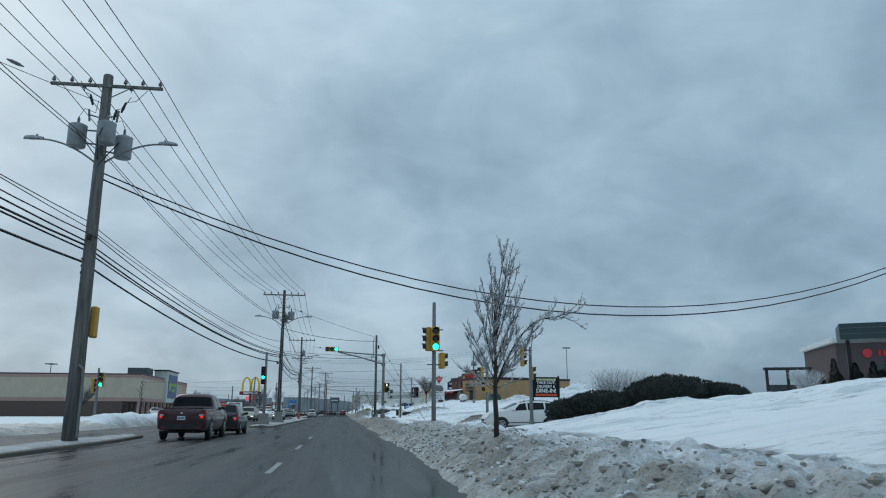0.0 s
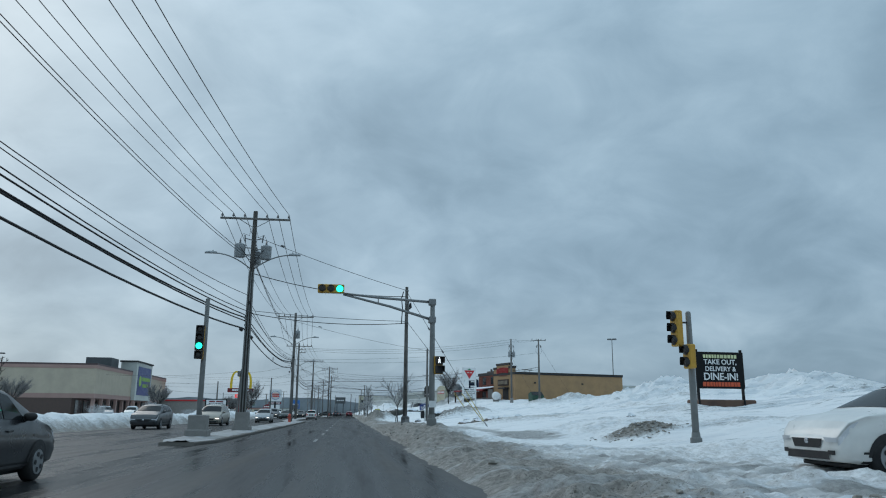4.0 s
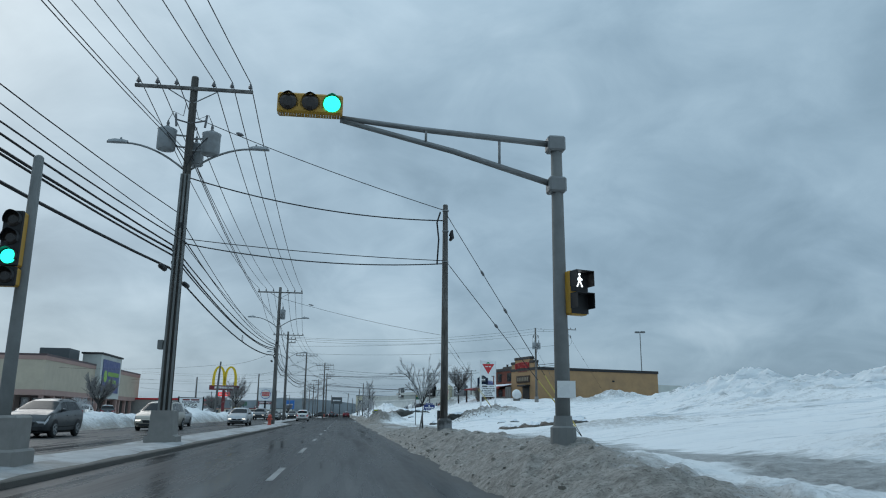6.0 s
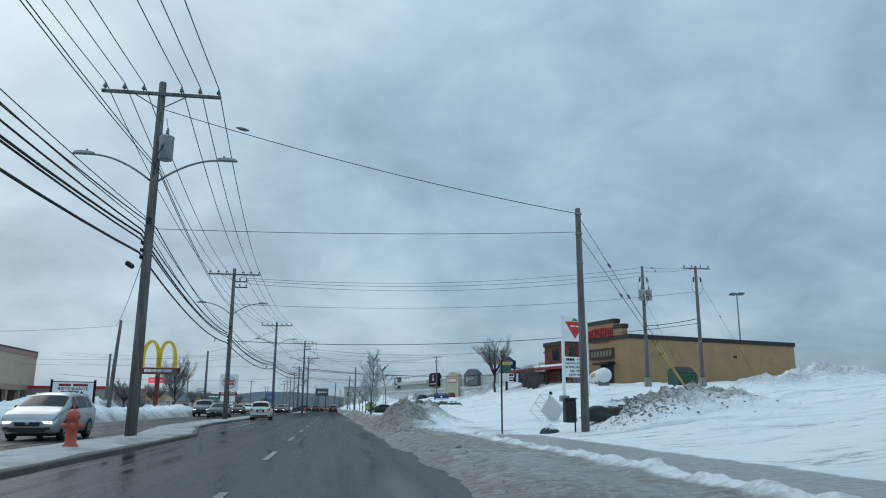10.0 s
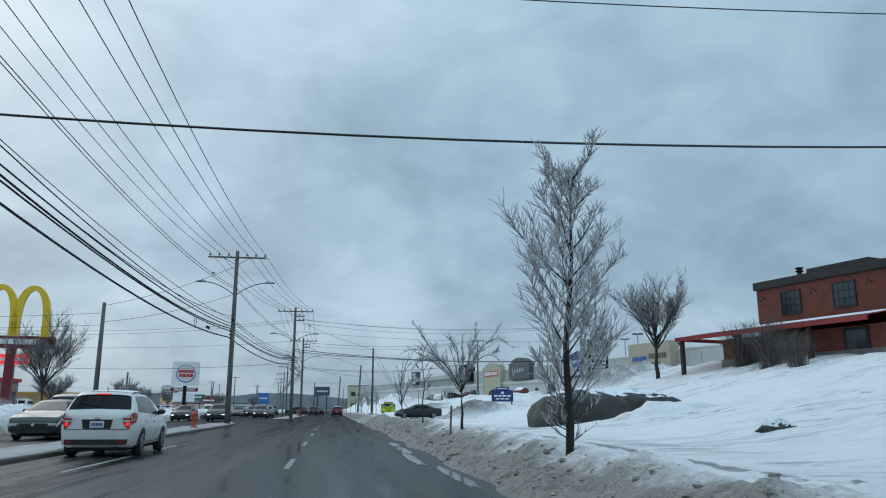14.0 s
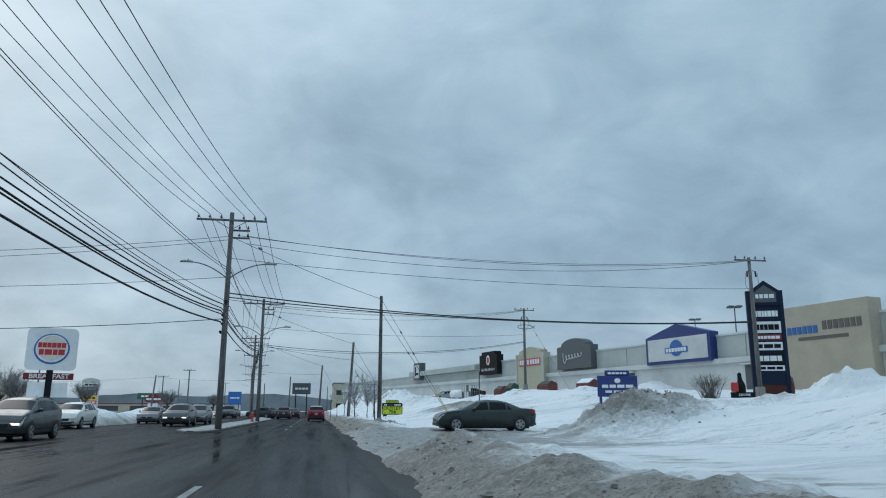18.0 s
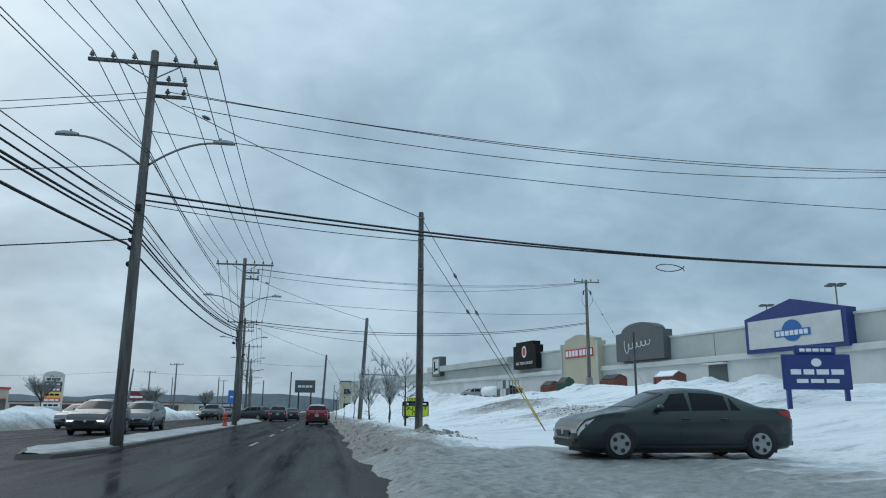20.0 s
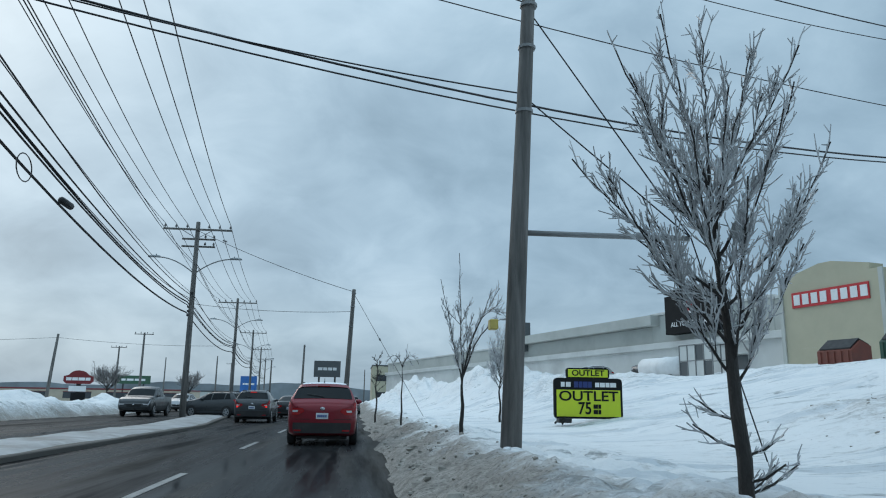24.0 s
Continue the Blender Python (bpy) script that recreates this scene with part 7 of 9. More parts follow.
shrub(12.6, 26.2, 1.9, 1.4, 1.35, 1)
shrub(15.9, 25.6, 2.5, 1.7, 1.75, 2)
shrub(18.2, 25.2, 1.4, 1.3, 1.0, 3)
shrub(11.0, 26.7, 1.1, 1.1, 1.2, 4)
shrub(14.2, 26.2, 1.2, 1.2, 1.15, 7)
shrub(13.8, 27.8, 1.6, 0.8, 2.1, 5, "bare", "bush")
shrub(16.0, 30.5, 1.5, 0.8, 2.0, 6, "bare", "bush")
shrub(26.0, 213.2, 1.4, 1.0, 1.5, 8, "bare", "bush")
for k, (x, y, rx, ry, h) in enumerate(((-18.8, 146.8, 0.8, 0.8, 1.1), (-20, 118, 0.9, 0.9, 1.2), (-17.6, 90, 0.8, 0.8, 1.1), (-18.4, 78, 0.8, 0.8, 0.9), (-19.5, 172, 0.9, 0.9, 1.0), (22.6, 162.2, 1.4, 2.2, 2.4), (23.0, 165.6, 1.4, 2.0, 2.2), (22.3, 159.6, 1.0, 1.2, 1.6), (24, 27, 1.2, 0.8, 1.0))):
    shrub(x, y, rx, ry, h, 30 + k, "bare", "bush")
for k, (x, y, hh, rr) in enumerate(((37.2, 45.0, 1.7, 0.75), (38.2, 44.6, 2.9, 0.6), (39.1, 45.4, 1.9, 0.9), (40.3, 45.0, 2.6, 0.75), (41.2, 45.8, 1.9, 0.85), (42.2, 45.4, 2.7, 0.7), (43.4, 46.0, 2.0, 0.95), (44.6, 46.2, 3.6, 1.3), (46.2, 46.8, 4.0, 1.4))):
    rng = random.Random(k)
    zb = gz(x, y)
    s = thing("small_conifer", x, y, zb, 0, "small dark conifer behind the snow bank", "conifer", "row of conifers")
    g = Geo()
    g.tube([(0, 0, -0.2), (0, 0, hh * 0.8)], [0.06, 0.02], 5)
    part("trunk", g, BARK, s)
    g = Geo()
    for j in range(1700):
        t = rng.random() ** 1.25
        az = rng.uniform(0, 6.283)
        r = rr * (1 - t) ** 0.8 * (rng.uniform(0.35, 1.0) + 0.18 * math.sin(t * 31 + az))
        c = Vector((r * math.cos(az), r * math.sin(az), 0.05 + (hh - 0.1) * t))
        o = Vector((math.cos(az), math.sin(az), 0.15)).normalized() * 0.15
        g.add([c, c + o + Vector((0, 0, -0.05)), c + o * 0.6 + Vector((-o.y, o.x, 0)) * 0.4, c + o * 0.6 - Vector((-o.y, o.x, 0)) * 0.4], [(0, 2, 1), (0, 1, 3)])
    part("crown", g, EVERGREEN, s)

# boulder ledges and dark rock in the snow
def boulder(x, y, rx, ry, h, seed, turn=0.0, rough=1.0):
    zb = gz(x, y)
    s = thing("boulder", x, y, zb - 0.25, turn, "large dark granite boulder with a cap of snow", "boulder", "boulders on the slope")
    rng = random.Random(seed)
    rows, cap = [], []
    n, m = 44, 16
    for i in range(m + 1):
        el = math.pi / 2 * i / m
        row, crow = [], []
        for k in range(n + 1):
            az = 2 * math.pi * (k % n) / n
            q = Vector((math.cos(az), math.sin(az), 0))
            ns = noise.noise(Vector((q.x * 1.6 + seed, q.y * 1.6, el * 1.3))) * 0.24 * rough + noise.noise(Vector((q.x * 4 + seed, q.y * 4, el * 3))) * 0.11 * rough + noise.noise(Vector((q.x * 9 + seed, q.y * 9, el * 8))) * 0.055 * rough
            c = math.cos(el) ** 0.75 * (1 + ns)
            row.append((q.x * rx * c, q.y * ry * c, h * (math.sin(el) ** 0.8) * (1 + ns * 0.5)))
            if i >= m - 7:
                crow.append((q.x * rx * c * 0.97, q.y * ry * c * 0.97, h * (math.sin(el) ** 0.8) * (1 + ns * 0.5) + 0.05 * (i - m + 6) / 6 + 0.16 * noise.noise(Vector((q.x * 2.6 + seed, q.y * 2.6, el * 5)))))
        rows.append(row)
        if crow:
            cap.append(crow)
    g = Geo()
    g.sheet(rows)
    part("rock", g, ROCK, s, "", True)
    g = Geo()
    g.sheet(cap)
    part("snow_cap", g, PURE_SNOW, s, "thin cap of snow", True)


boulder(8.8, 153.2, 2.1, 1.7, 1.5, 3, 8, 0.5)
boulder(11.3, 153.8, 2.1, 1.2, 1.25, 5, 0, 0.55)
boulder(6.4, 131.5, 1.2, 0.25, 0.32, 9)
for k, (x, y, h) in enumerate(((9.4, 80.6, 0.42), (10.2, 78.7, 0.50), (10.9, 76.9, 0.52), (11.7, 75.3, 0.45))):
    boulder(x, y, 1.25, 0.32, h, 60 + k, -66)
boulder(10.4, 106.2, 1.1, 0.5, 0.62, 22)
for k, (x, y, rx, ry, h) in enumerate(( (11.5, 92.5, 0.5, 0.3, 0.35), (12.4, 92.2, 0.4, 0.25, 0.38), (14.4, 83, 0.45, 0.3, 0.36), (13.2, 85.5, 0.35, 0.25, 0.34), (12.2, 51.5, 0.3, 0.25, 0.3), (9.2, 141, 0.6, 0.25, 0.35), (8.0, 106.4, 0.4, 0.4, 0.45), (5.2, 125, 0.16, 0.14, 0.34), (13.2, 33.5, 0.6, 0.35, 0.4))):
    boulder(x, y, rx, ry, h, 30 + k)

BROKEN_SNOW = surf("broken_snow", (0.62, 0.64, 0.66), 0.75, 0.25, 5, 25, 0.6, dirt=(0.32, 0.31, 0.29), dirt_amt=0.6)
# ploughed clods along the banks: angular lumps frozen together
rc = random.Random(77)
spots = []
for k in range(6400):
    y = rc.uniform(-7, 262) if k < 3600 else rc.uniform(-5, 27)
    x = 1.9 + abs(rc.gauss(0, 0.75 if y > 28 else 1.7))
    if any(a < y < b for a, b in GAPS_R) and rc.random() < 0.9:
        continue
    if 131 < y < 156 and x > 3.1:
        continue
    spots.append((x, y, min(rc.expovariate(1 / 0.016) + 0.010, 0.085 if y > 27 else 0.05), (x < 3.0 or rc.random() < 0.6) if y > 26 else rc.random() < 0.7))
for hx, hy, h, rx, ry, grit in HEAPS:
    if grit >= 0.45 and hx > 0:
        for k in range(700):
            spots.append((rc.gauss(hx, rx * 0.45), rc.gauss(hy, ry * 0.45), min(rc.expovariate(1 / 0.014) + 0.012, 0.055), rc.random() < 0.85))
spots = [q for q in spots if q[0] > 1.7]
zs_ = land(np.array([q[0] for q in spots]), np.array([q[1] for q in spots]))[0]
g, g2 = Geo(), Geo()
for (x, y, r, grey), z in zip(spots, zs_):
    (g if grey else g2).ball((x, y, float(z) + r * 0.1), r, 5, 3 if r < 0.04 else 4, (rc.uniform(0.7, 1.5), rc.uniform(0.7, 1.6), rc.uniform(0.5, 0.85)), 0.38, rc)
for k in range(40):
    x, y = rc.uniform(-1.2, 2.0), rc.uniform(112, 128)
    g.ball((x, y, 0.01), rc.uniform(0.012, 0.05), 6, 4, (1.2, 1.2, 0.7), 0.3, rc)
solo("gritty_snow_clods", g, GRIT_SNOW, "grey gritty clods of ploughed snow along the kerb", "snow clods", kind="stuff")
solo("white_snow_clods", g2, BROKEN_SNOW, "pale clods of broken snow on the bank", "snow clods", kind="stuff")

# ---- vehicles ----
class Shell:
    """A car body as one skin: sections across it, from tail to nose."""

    def __init__(self, D):
        self.D, self.h, self.w = D, D["L"] / 2, D["W"] / 2
        self.ty, self.tz = [q[0] for q in D["top"]], [q[1] for q in D["top"]]

    def top(self, y):
        return float(np.interp(y, self.ty, self.tz))

    def section(self, y):
        """Half a section: eleven points from the floor, up the flank and over the roof."""
        D, h = self.D, self.h
        e = min(y + h, h - y)
        k = float(np.interp(e, [0.0, 0.02, 0.06, 0.14, 0.34, 0.7], [0.84, 0.90, 0.945, 0.975, 0.995, 1.0]))
        w, zt = self.w * k, self.top(y)
        zb = D["sill"] + float(np.interp(e, [0.0, 0.1, 0.4], [0.10, 0.04, 0.0]))
        belt = min(float(np.interp(y, D["belt"][0], D["belt"][1])), zt - 0.04)
        c = min(max((zt - belt - 0.04) / (D["H"] - D["belt"][1][0]), 0.0), 1.0)
        wr = w * (0.93 - 0.225 * c)
        ze = zt - 0.012 - 0.065 * c
        mid = 0.5 * belt + 0.5 * zb
        return [(0, zb - 0.01), (0.82 * w, zb), (0.955 * w, zb + 0.07), (w, mid), (0.992 * w, belt - 0.12), (0.945 * w, belt), (0.945 * w * 0.5 + wr * 0.52, 0.5 * (belt + ze)), (wr, ze), (0.86 * wr, zt - 0.006 - 0.012 * c), (0.5 * wr, zt + 0.004), (0, zt + 0.012)]

    def at(self, y, s, out=0.008):
        """A place on the skin: y along the car, s counted over the points of the section, lifted off by out."""
        q = self.section(y)
        k = min(int(s), 9)
        (x0, z0), (x1, z1) = q[k], q[k + 1]
        x, z = x0 + (x1 - x0) * (s - k), z0 + (z1 - z0) * (s - k)
        slope = (self.top(y + 0.05) - self.top(y - 0.05)) / 0.1 if s > 7 else 0.0
        n = Vector((z1 - z0, 0, x0 - x1))
        n = n.normalized() if n.length > 1e-6 else Vector((0, 0, 1))
        if slope:
            n = Vector((n.x, -slope * n.z, n.z)).normalized()
        return (x + n.x * out, y + n.y * out, z + n.z * out)

    def skin(self):
        h = self.h
        ys = sorted(set([-h, -h + 0.02, -h + 0.06, h - 0.06, h - 0.02, h] + [round(-h + 0.1 + (2 * h - 0.2) * k / 56, 3) for k in range(57)] + self.ty))
        g, rows = Geo(), []
        for y in ys:
            q = self.section(y)
            rows.append([(x, y, z) for x, z in q] + [(-x, y, z) for x, z in q[-2::-1]])
        for y, s, rr in ((-h, -1, rows[0]), (h, 1, rows[-1])):
            cz = sum(p[2] for p in rr) / len(rr)
            cap = [[(p[0] * f, y + s * b, cz + (p[2] - cz) * f) for p in rr] for f, b in ((0.93, 0.018), (0.5, 0.035), (0.0, 0.04))]
            rows = cap[::-1] + rows if s < 0 else rows + cap
        return g.sheet(rows)

    def flank(self, lines, side, out=0.008, n=10):
        """A patch on a flank: lines of (y0, y1, s)."""
        g = Geo()
        g.sheet([[(lambda p: (side * p[0], p[1], p[2]))(self.at(y0 + (y1 - y0) * k / n, s, out)) for k in range(n + 1)] for y0, y1, s in lines])
        return g

    def over(self, y0, y1, s0, s1, out=0.008, n=8):
        """A patch over the roof line, from one edge to the other."""
        g, rows = Geo(), []
        for k in range(n + 1):
            y, s = y0 + (y1 - y0) * k / n, s0 + (s1 - s0) * k / n
            half = [self.at(y, s + (10 - s) * q / 5, out) for q in range(6)]
            rows.append(half + [(-p[0], p[1], p[2]) for p in half[-2::-1]])
        return g.sheet(rows)

    def end(self, lines, front, out=0.045, n=6):
        """A patch on the tail or the nose: lines of (x0, x1, z)."""
        s = 1 if front else -1
        g, rows = Geo(), []
        for x0, x1, z in lines:
            row = []
            for k in range(n + 1):
                x = x0 + (x1 - x0) * k / n
                row.append((x, s * (self.h + out - 0.10 * max(abs(x) / self.w - 0.62, 0) ** 2 * 6), z))
            rows.append(row)
        return g.sheet(rows)

    def flank_x(self, y, z):
        q = self.section(y)
        return float(np.interp(z, [p[1] for p in q[1:6]], [p[0] for p in q[1:6]]))


def wheel(parent, x, y, r, w=0.2):
    s = 1 if x > 0 else -1
    g = Geo()
    g.tube([(x - s * w, y, r), (x - s * w * 0.9, y, r), (x - s * 0.03, y, r), (x, y, r)], [r * 0.93, r, r, r * 0.9], 20)
    t = part("tyre", g, TYRE, parent, "", True)
    g = Geo()
    g.tube([(x - 0.03 * s, y, r), (x + 0.012 * s, y, r)], [r * 0.68, r * 0.66], 18)
    part("rim", g, RIM, t)
    for k in range(5):
        g = Geo()
        a = 2 * math.pi * (k + 0.5) / 5
        c = (x + 0.016 * s, y + 0.42 * r * math.cos(a), r + 0.42 * r * math.sin(a))
        g.tube([c, (c[0] + 0.006 * s, c[1], c[2])], r * 0.14, 8)
        part("rim_gap", g, BLACK, t)


CARS = {
    "hatch": dict(L=4.05, W=1.69, H=1.525, sill=0.20, r=0.300, belt=((-2.0, 0.9, 1.3), (1.01, 0.93, 0.88)), glass=(-1.93, -1.66, 0.42, 1.08), side=((-1.58, -1.12), (-1.06, -0.16), (-0.10, 0.72)),
                  top=((-2.025, 0.98), (-1.99, 1.03), (-1.93, 1.09), (-1.68, 1.41), (-1.56, 1.475), (-1.3, 1.505), (-0.6, 1.525), (0.0, 1.50), (0.38, 1.42), (1.12, 1.04), (1.3, 0.975), (1.6, 0.90), (1.85, 0.80), (1.96, 0.71), (2.025, 0.60))),
    "suv": dict(L=4.32, W=1.79, H=1.61, sill=0.23, r=0.340, belt=((-2.0, 0.9, 1.3), (1.14, 1.02, 0.98)), glass=(-2.02, -1.70, 0.40, 1.10), side=((-1.62, -1.16), (-1.10, -0.16), (-0.10, 0.74)),
                top=((-2.16, 1.02), (-2.13, 1.09), (-2.04, 1.16), (-1.74, 1.46), (-1.60, 1.545), (-1.3, 1.59), (-0.6, 1.61), (0.0, 1.585), (0.36, 1.50), (1.14, 1.13), (1.32, 1.075), (1.7, 1.01), (1.98, 0.91), (2.10, 0.78), (2.16, 0.66))),
    "sedan": dict(L=4.70, W=1.82, H=1.45, sill=0.19, r=0.325, belt=((-2.0, 0.9, 1.3), (0.99, 0.93, 0.90)), glass=(-1.62, -0.98, 0.42, 1.12), side=((-1.18, -0.96), (-0.90, -0.10), (-0.04, 0.76)),
                  top=((-2.35, 0.90), (-2.32, 1.00), (-2.2, 1.04), (-1.7, 1.07), (-1.55, 1.11), (-0.95, 1.36), (-0.6, 1.43), (-0.1, 1.45), (0.30, 1.41), (1.16, 1.03), (1.4, 0.97), (1.9, 0.90), (2.2, 0.80), (2.30, 0.70), (2.35, 0.60))),
    "pickup": dict(L=5.70, W=1.98, H=1.88, sill=0.34, r=0.400, belt=((-2.8, 0.9, 1.6), (1.18, 1.20, 1.15)), glass=(-0.79, -0.68, 0.98, 1.50), side=((-0.50, 0.22), (0.30, 1.16)),
                   top=((-2.85, 1.14), (-2.82, 1.22), (-2.6, 1.24), (-0.86, 1.25), (-0.80, 1.32), (-0.67, 1.76), (-0.5, 1.86), (0.2, 1.88), (0.72, 1.83), (0.96, 1.72), (1.52, 1.29), (1.7, 1.23), (2.35, 1.17), (2.68, 1.08), (2.80, 0.96), (2.85, 0.80))),
    "van": dict(L=5.05, W=1.95, H=1.74, sill=0.21, r=0.335, belt=((-2.4, 0.9, 1.6), (1.08, 1.02, 0.95)), glass=(-2.42, -2.22, 0.72, 1.52), side=((-2.02, -1.10), (-1.02, 0.02), (0.10, 1.06)),
                top=((-2.525, 1.05), (-2.50, 1.10), (-2.44, 1.17), (-2.24, 1.58), (-2.12, 1.67), (-1.8, 1.71), (-0.8, 1.74), (0.2, 1.71), (0.66, 1.62), (1.55, 1.14), (1.75, 1.06), (2.1, 0.97), (2.36, 0.86), (2.48, 0.76), (2.525, 0.64))),
}
KIND = {"hatch": "hatchback", "suv": "suv", "sedan": "sedan", "pickup": "pickup_truck", "van": "minivan"}


def vehicle(kind, paint, x, y, turn, label, lit="", z=0.0, snow=0.0, group="traffic"):
    """kind: hatch, suv, sedan, pickup or van; the nose points along +y before the turn."""
    D = CARS[kind]
    sh = Shell(D)
    h, a, H = sh.h, sh.w, D["H"]
    v = thing(KIND[kind], x, y, z, turn, label, "car" if kind != "pickup" else "pickup truck", group)
    part("body", sh.skin(), paint, v, "", True)
    g0, g1, f0, f1 = D["glass"]
    part("rear_window", sh.over(g0, g1, 7.5, 7.3), CAR_GLASS, v, "", True)
    part("windscreen", sh.over(f0, f1, 7.25, 7.45), CAR_GLASS, v, "", True)
    if snow:
        g = sh.over(g1 + 0.10, f0 - 0.1, 7.7, 7.7, snow, 12)
        part("roof_snow", g, PURE_SNOW, v, "thin snow on the roof", True)
    n = len(D["side"])
    bz = D["belt"][1][1]
    for s in (-1, 1):
        for k, (q0, q1) in enumerate(D["side"]):
            t0 = q0 + (0.20 if k == 0 and kind != "pickup" else 0.02)
            t1 = q1 - (0.46 if k == n - 1 else 0.02)
            part("side_window", sh.flank([(q0, q1, 5.14), (q0 * 0.6 + t0 * 0.4, q1 * 0.6 + t1 * 0.4, 5.7), (q0 * 0.25 + t0 * 0.75, q1 * 0.25 + t1 * 0.75, 6.35), (t0, t1, 6.84)], s), CAR_GLASS, v)
        part("sill", sh.flank([(-h + 0.36, h - 0.36, 1.15), (-h + 0.36, h - 0.36, 1.7), (-h + 0.36, h - 0.36, 2.15 if kind != "suv" else 2.45)], s), TRIM, v, "black sill")
        for q0, q1 in D["side"][-2:]:
            part("door_gap", sh.flank([(q0 - 0.035, q0 - 0.023, 2.3), (q0 - 0.035, q0 - 0.023, 4.95)], s, 0.003, 1), BLACK, v)
            hx = sh.flank_x(q0 + 0.1, bz - 0.11)
            g = Geo()
            g.box(min(s * hx, s * (hx + 0.032)), max(s * hx, s * (hx + 0.032)), q0 + 0.02, q0 + 0.2, bz - 0.13, bz - 0.10, 0.008)
            part("door_handle", g, paint, v)
        g = Geo()
        my, mx = D["side"][-1][1] - 0.12, sh.at(D["side"][-1][1] - 0.12, 5.2)[0]
        g.ball((s * (mx + 0.09), my, bz + 0.10), 0.1, 10, 6, (1.1, 0.75, 0.72))
        g.tube([(s * (mx - 0.02), my + 0.02, bz + 0.02), (s * (mx + 0.06), my, bz + 0.06)], 0.025, 5)
        part("wing_mirror", g, TRIM if kind == "hatch" else paint, v, "", True)
        for yy in (-h + (0.80 if kind != "pickup" else 1.15), h - (0.84 if kind != "pickup" else 1.0)):
            rr, rows = D["r"] + (0.06 if kind != "pickup" else 0.09), []
            for k in range(15):
                t = math.pi * (-0.06 + 1.12 * k / 14)
                rows.append([(s * (sh.flank_x(yy + q * math.cos(t), max(D["r"] + q * math.sin(t), D["sill"])) + 0.007), yy + q * math.cos(t), max(D["r"] + q * math.sin(t), D["sill"] - 0.02)) for q in (D["r"] * 0.1, rr * 0.5, rr * 0.8, rr)])
            g = Geo()
            g.sheet(rows)
            part("wheel_arch", g, TRIM, v)
            wheel(v, s * (a + 0.006), yy, D["r"])
    # tail: bumper, lamps, plate
    zt = sh.tz[0] - 0.03
    zb = D["sill"] + 0.09
    skirt = {"hatch": 0.12, "suv": 0.26, "sedan": 0.10, "pickup": 0.22, "van": 0.16}[kind]
    part("bumper", sh.end([(-a * 0.78, a * 0.78, zb), (-a * 0.82, a * 0.82, zb + skirt * 0.5), (-a * 0.82, a * 0.82, zb + skirt)], False, 0.048), TRIM, v, "black lower bumper")
    part("bumper_line", sh.end([(-a * 0.83, a * 0.83, zb + 0.34), (-a * 0.83, a * 0.83, zb + 0.352)], False, 0.044), BLACK, v)
    lamp = TAIL_RED
    tall = kind in ("hatch", "van", "pickup")
    for s in (-1, 1):
        if tall:
            rows = [(s * a * 0.80, s * a * 0.845, zt - 0.30), (s * a * 0.70, s * a * 0.855, zt - 0.20), (s * a * 0.66, s * a * 0.855, zt - 0.06)]
            wrap = [(-h + 0.005, -h + 0.10, 3.55), (-h + 0.005, -h + 0.24, 4.2), (-h + 0.005, -h + 0.34, 5.0)]
        else:
            rows = [(s * a * 0.66, s * a * 0.85, zt - 0.22), (s * a * 0.50, s * a * 0.855, zt - 0.13), (s * a * 0.56, s * a * 0.855, zt - 0.05)]
            wrap = [(-h + 0.005, -h + 0.12, 3.85), (-h + 0.005, -h + 0.30, 4.3), (-h + 0.005, -h + 0.36, 4.9)]
        tl = part("tail_lamp", sh.end(rows, False, 0.05), lamp, v, "red tail lamp")
        part("lamp_wrap", sh.flank(wrap, s, 0.010), lamp, tl)
        part("lamp_clear", sh.end([(s * a * 0.70, s * a * 0.84, zt - 0.15), (s * a * 0.68, s * a * 0.84, zt - 0.10)], False, 0.054), CLEAR_LAMP, tl, "clear strip of the lamp")
        if "brake" in lit:
            part("lit_bulb", sh.end([(s * a * 0.745, s * a * 0.835, zt - 0.24), (s * a * 0.735, s * a * 0.845, zt - 0.16)], False, 0.056), TAIL_LIT, tl, "burning red brake light")
        part("reflector", sh.end([(s * a * 0.58, s * a * 0.78, zb + 0.05), (s * a * 0.58, s * a * 0.78, zb + 0.085)], False, 0.054), TAIL_RED, v)
    pz = zt - 0.24 if kind != "hatch" else zt - 0.20
    pl = part("number_plate", sh.end([(-0.155, 0.155, pz - 0.075), (-0.155, 0.155, pz + 0.075)], False, 0.056), PLATE, v, "pale number plate")
    g = Geo()
    for k in range(5):
        x0 = -0.12 + k * 0.05
        g.box(x0, x0 + 0.035, -h - 0.064, -h - 0.058, pz - 0.035, pz + 0.03)
    part("plate_bars", g, PLATE_BAR, pl)
    part("plate_recess", sh.end([(-0.30, 0.30, pz - 0.10), (-0.34, 0.34, pz + 0.11)], False, 0.047), paint if kind == "pickup" else TRIM if kind == "hatch" else paint, v)
    g = Geo()
    g.ball((0, -h - 0.045, zt - 0.06), 0.055, 10, 5, (1.1, 0.3, 0.8))
    part("badge", g, CHROME, v, "plain chrome badge")
    if kind in ("hatch", "suv", "van"):
        p0, p1 = sh.at(g0 + 0.03, 9.5, 0.03), sh.at(g0 + 0.10, 9.2, 0.03)
        g = Geo()
        g.tube([(0.02, p0[1], p0[2]), (-0.42, p1[1], p1[2])], 0.010, 4)
        part("wiper", g, BLACK, v)
        g = sh.over(g1 - 0.02, g1 + 0.09, 7.6, 7.5, 0.03, 3)
        part("spoiler", g, paint, v)
        g = Geo()
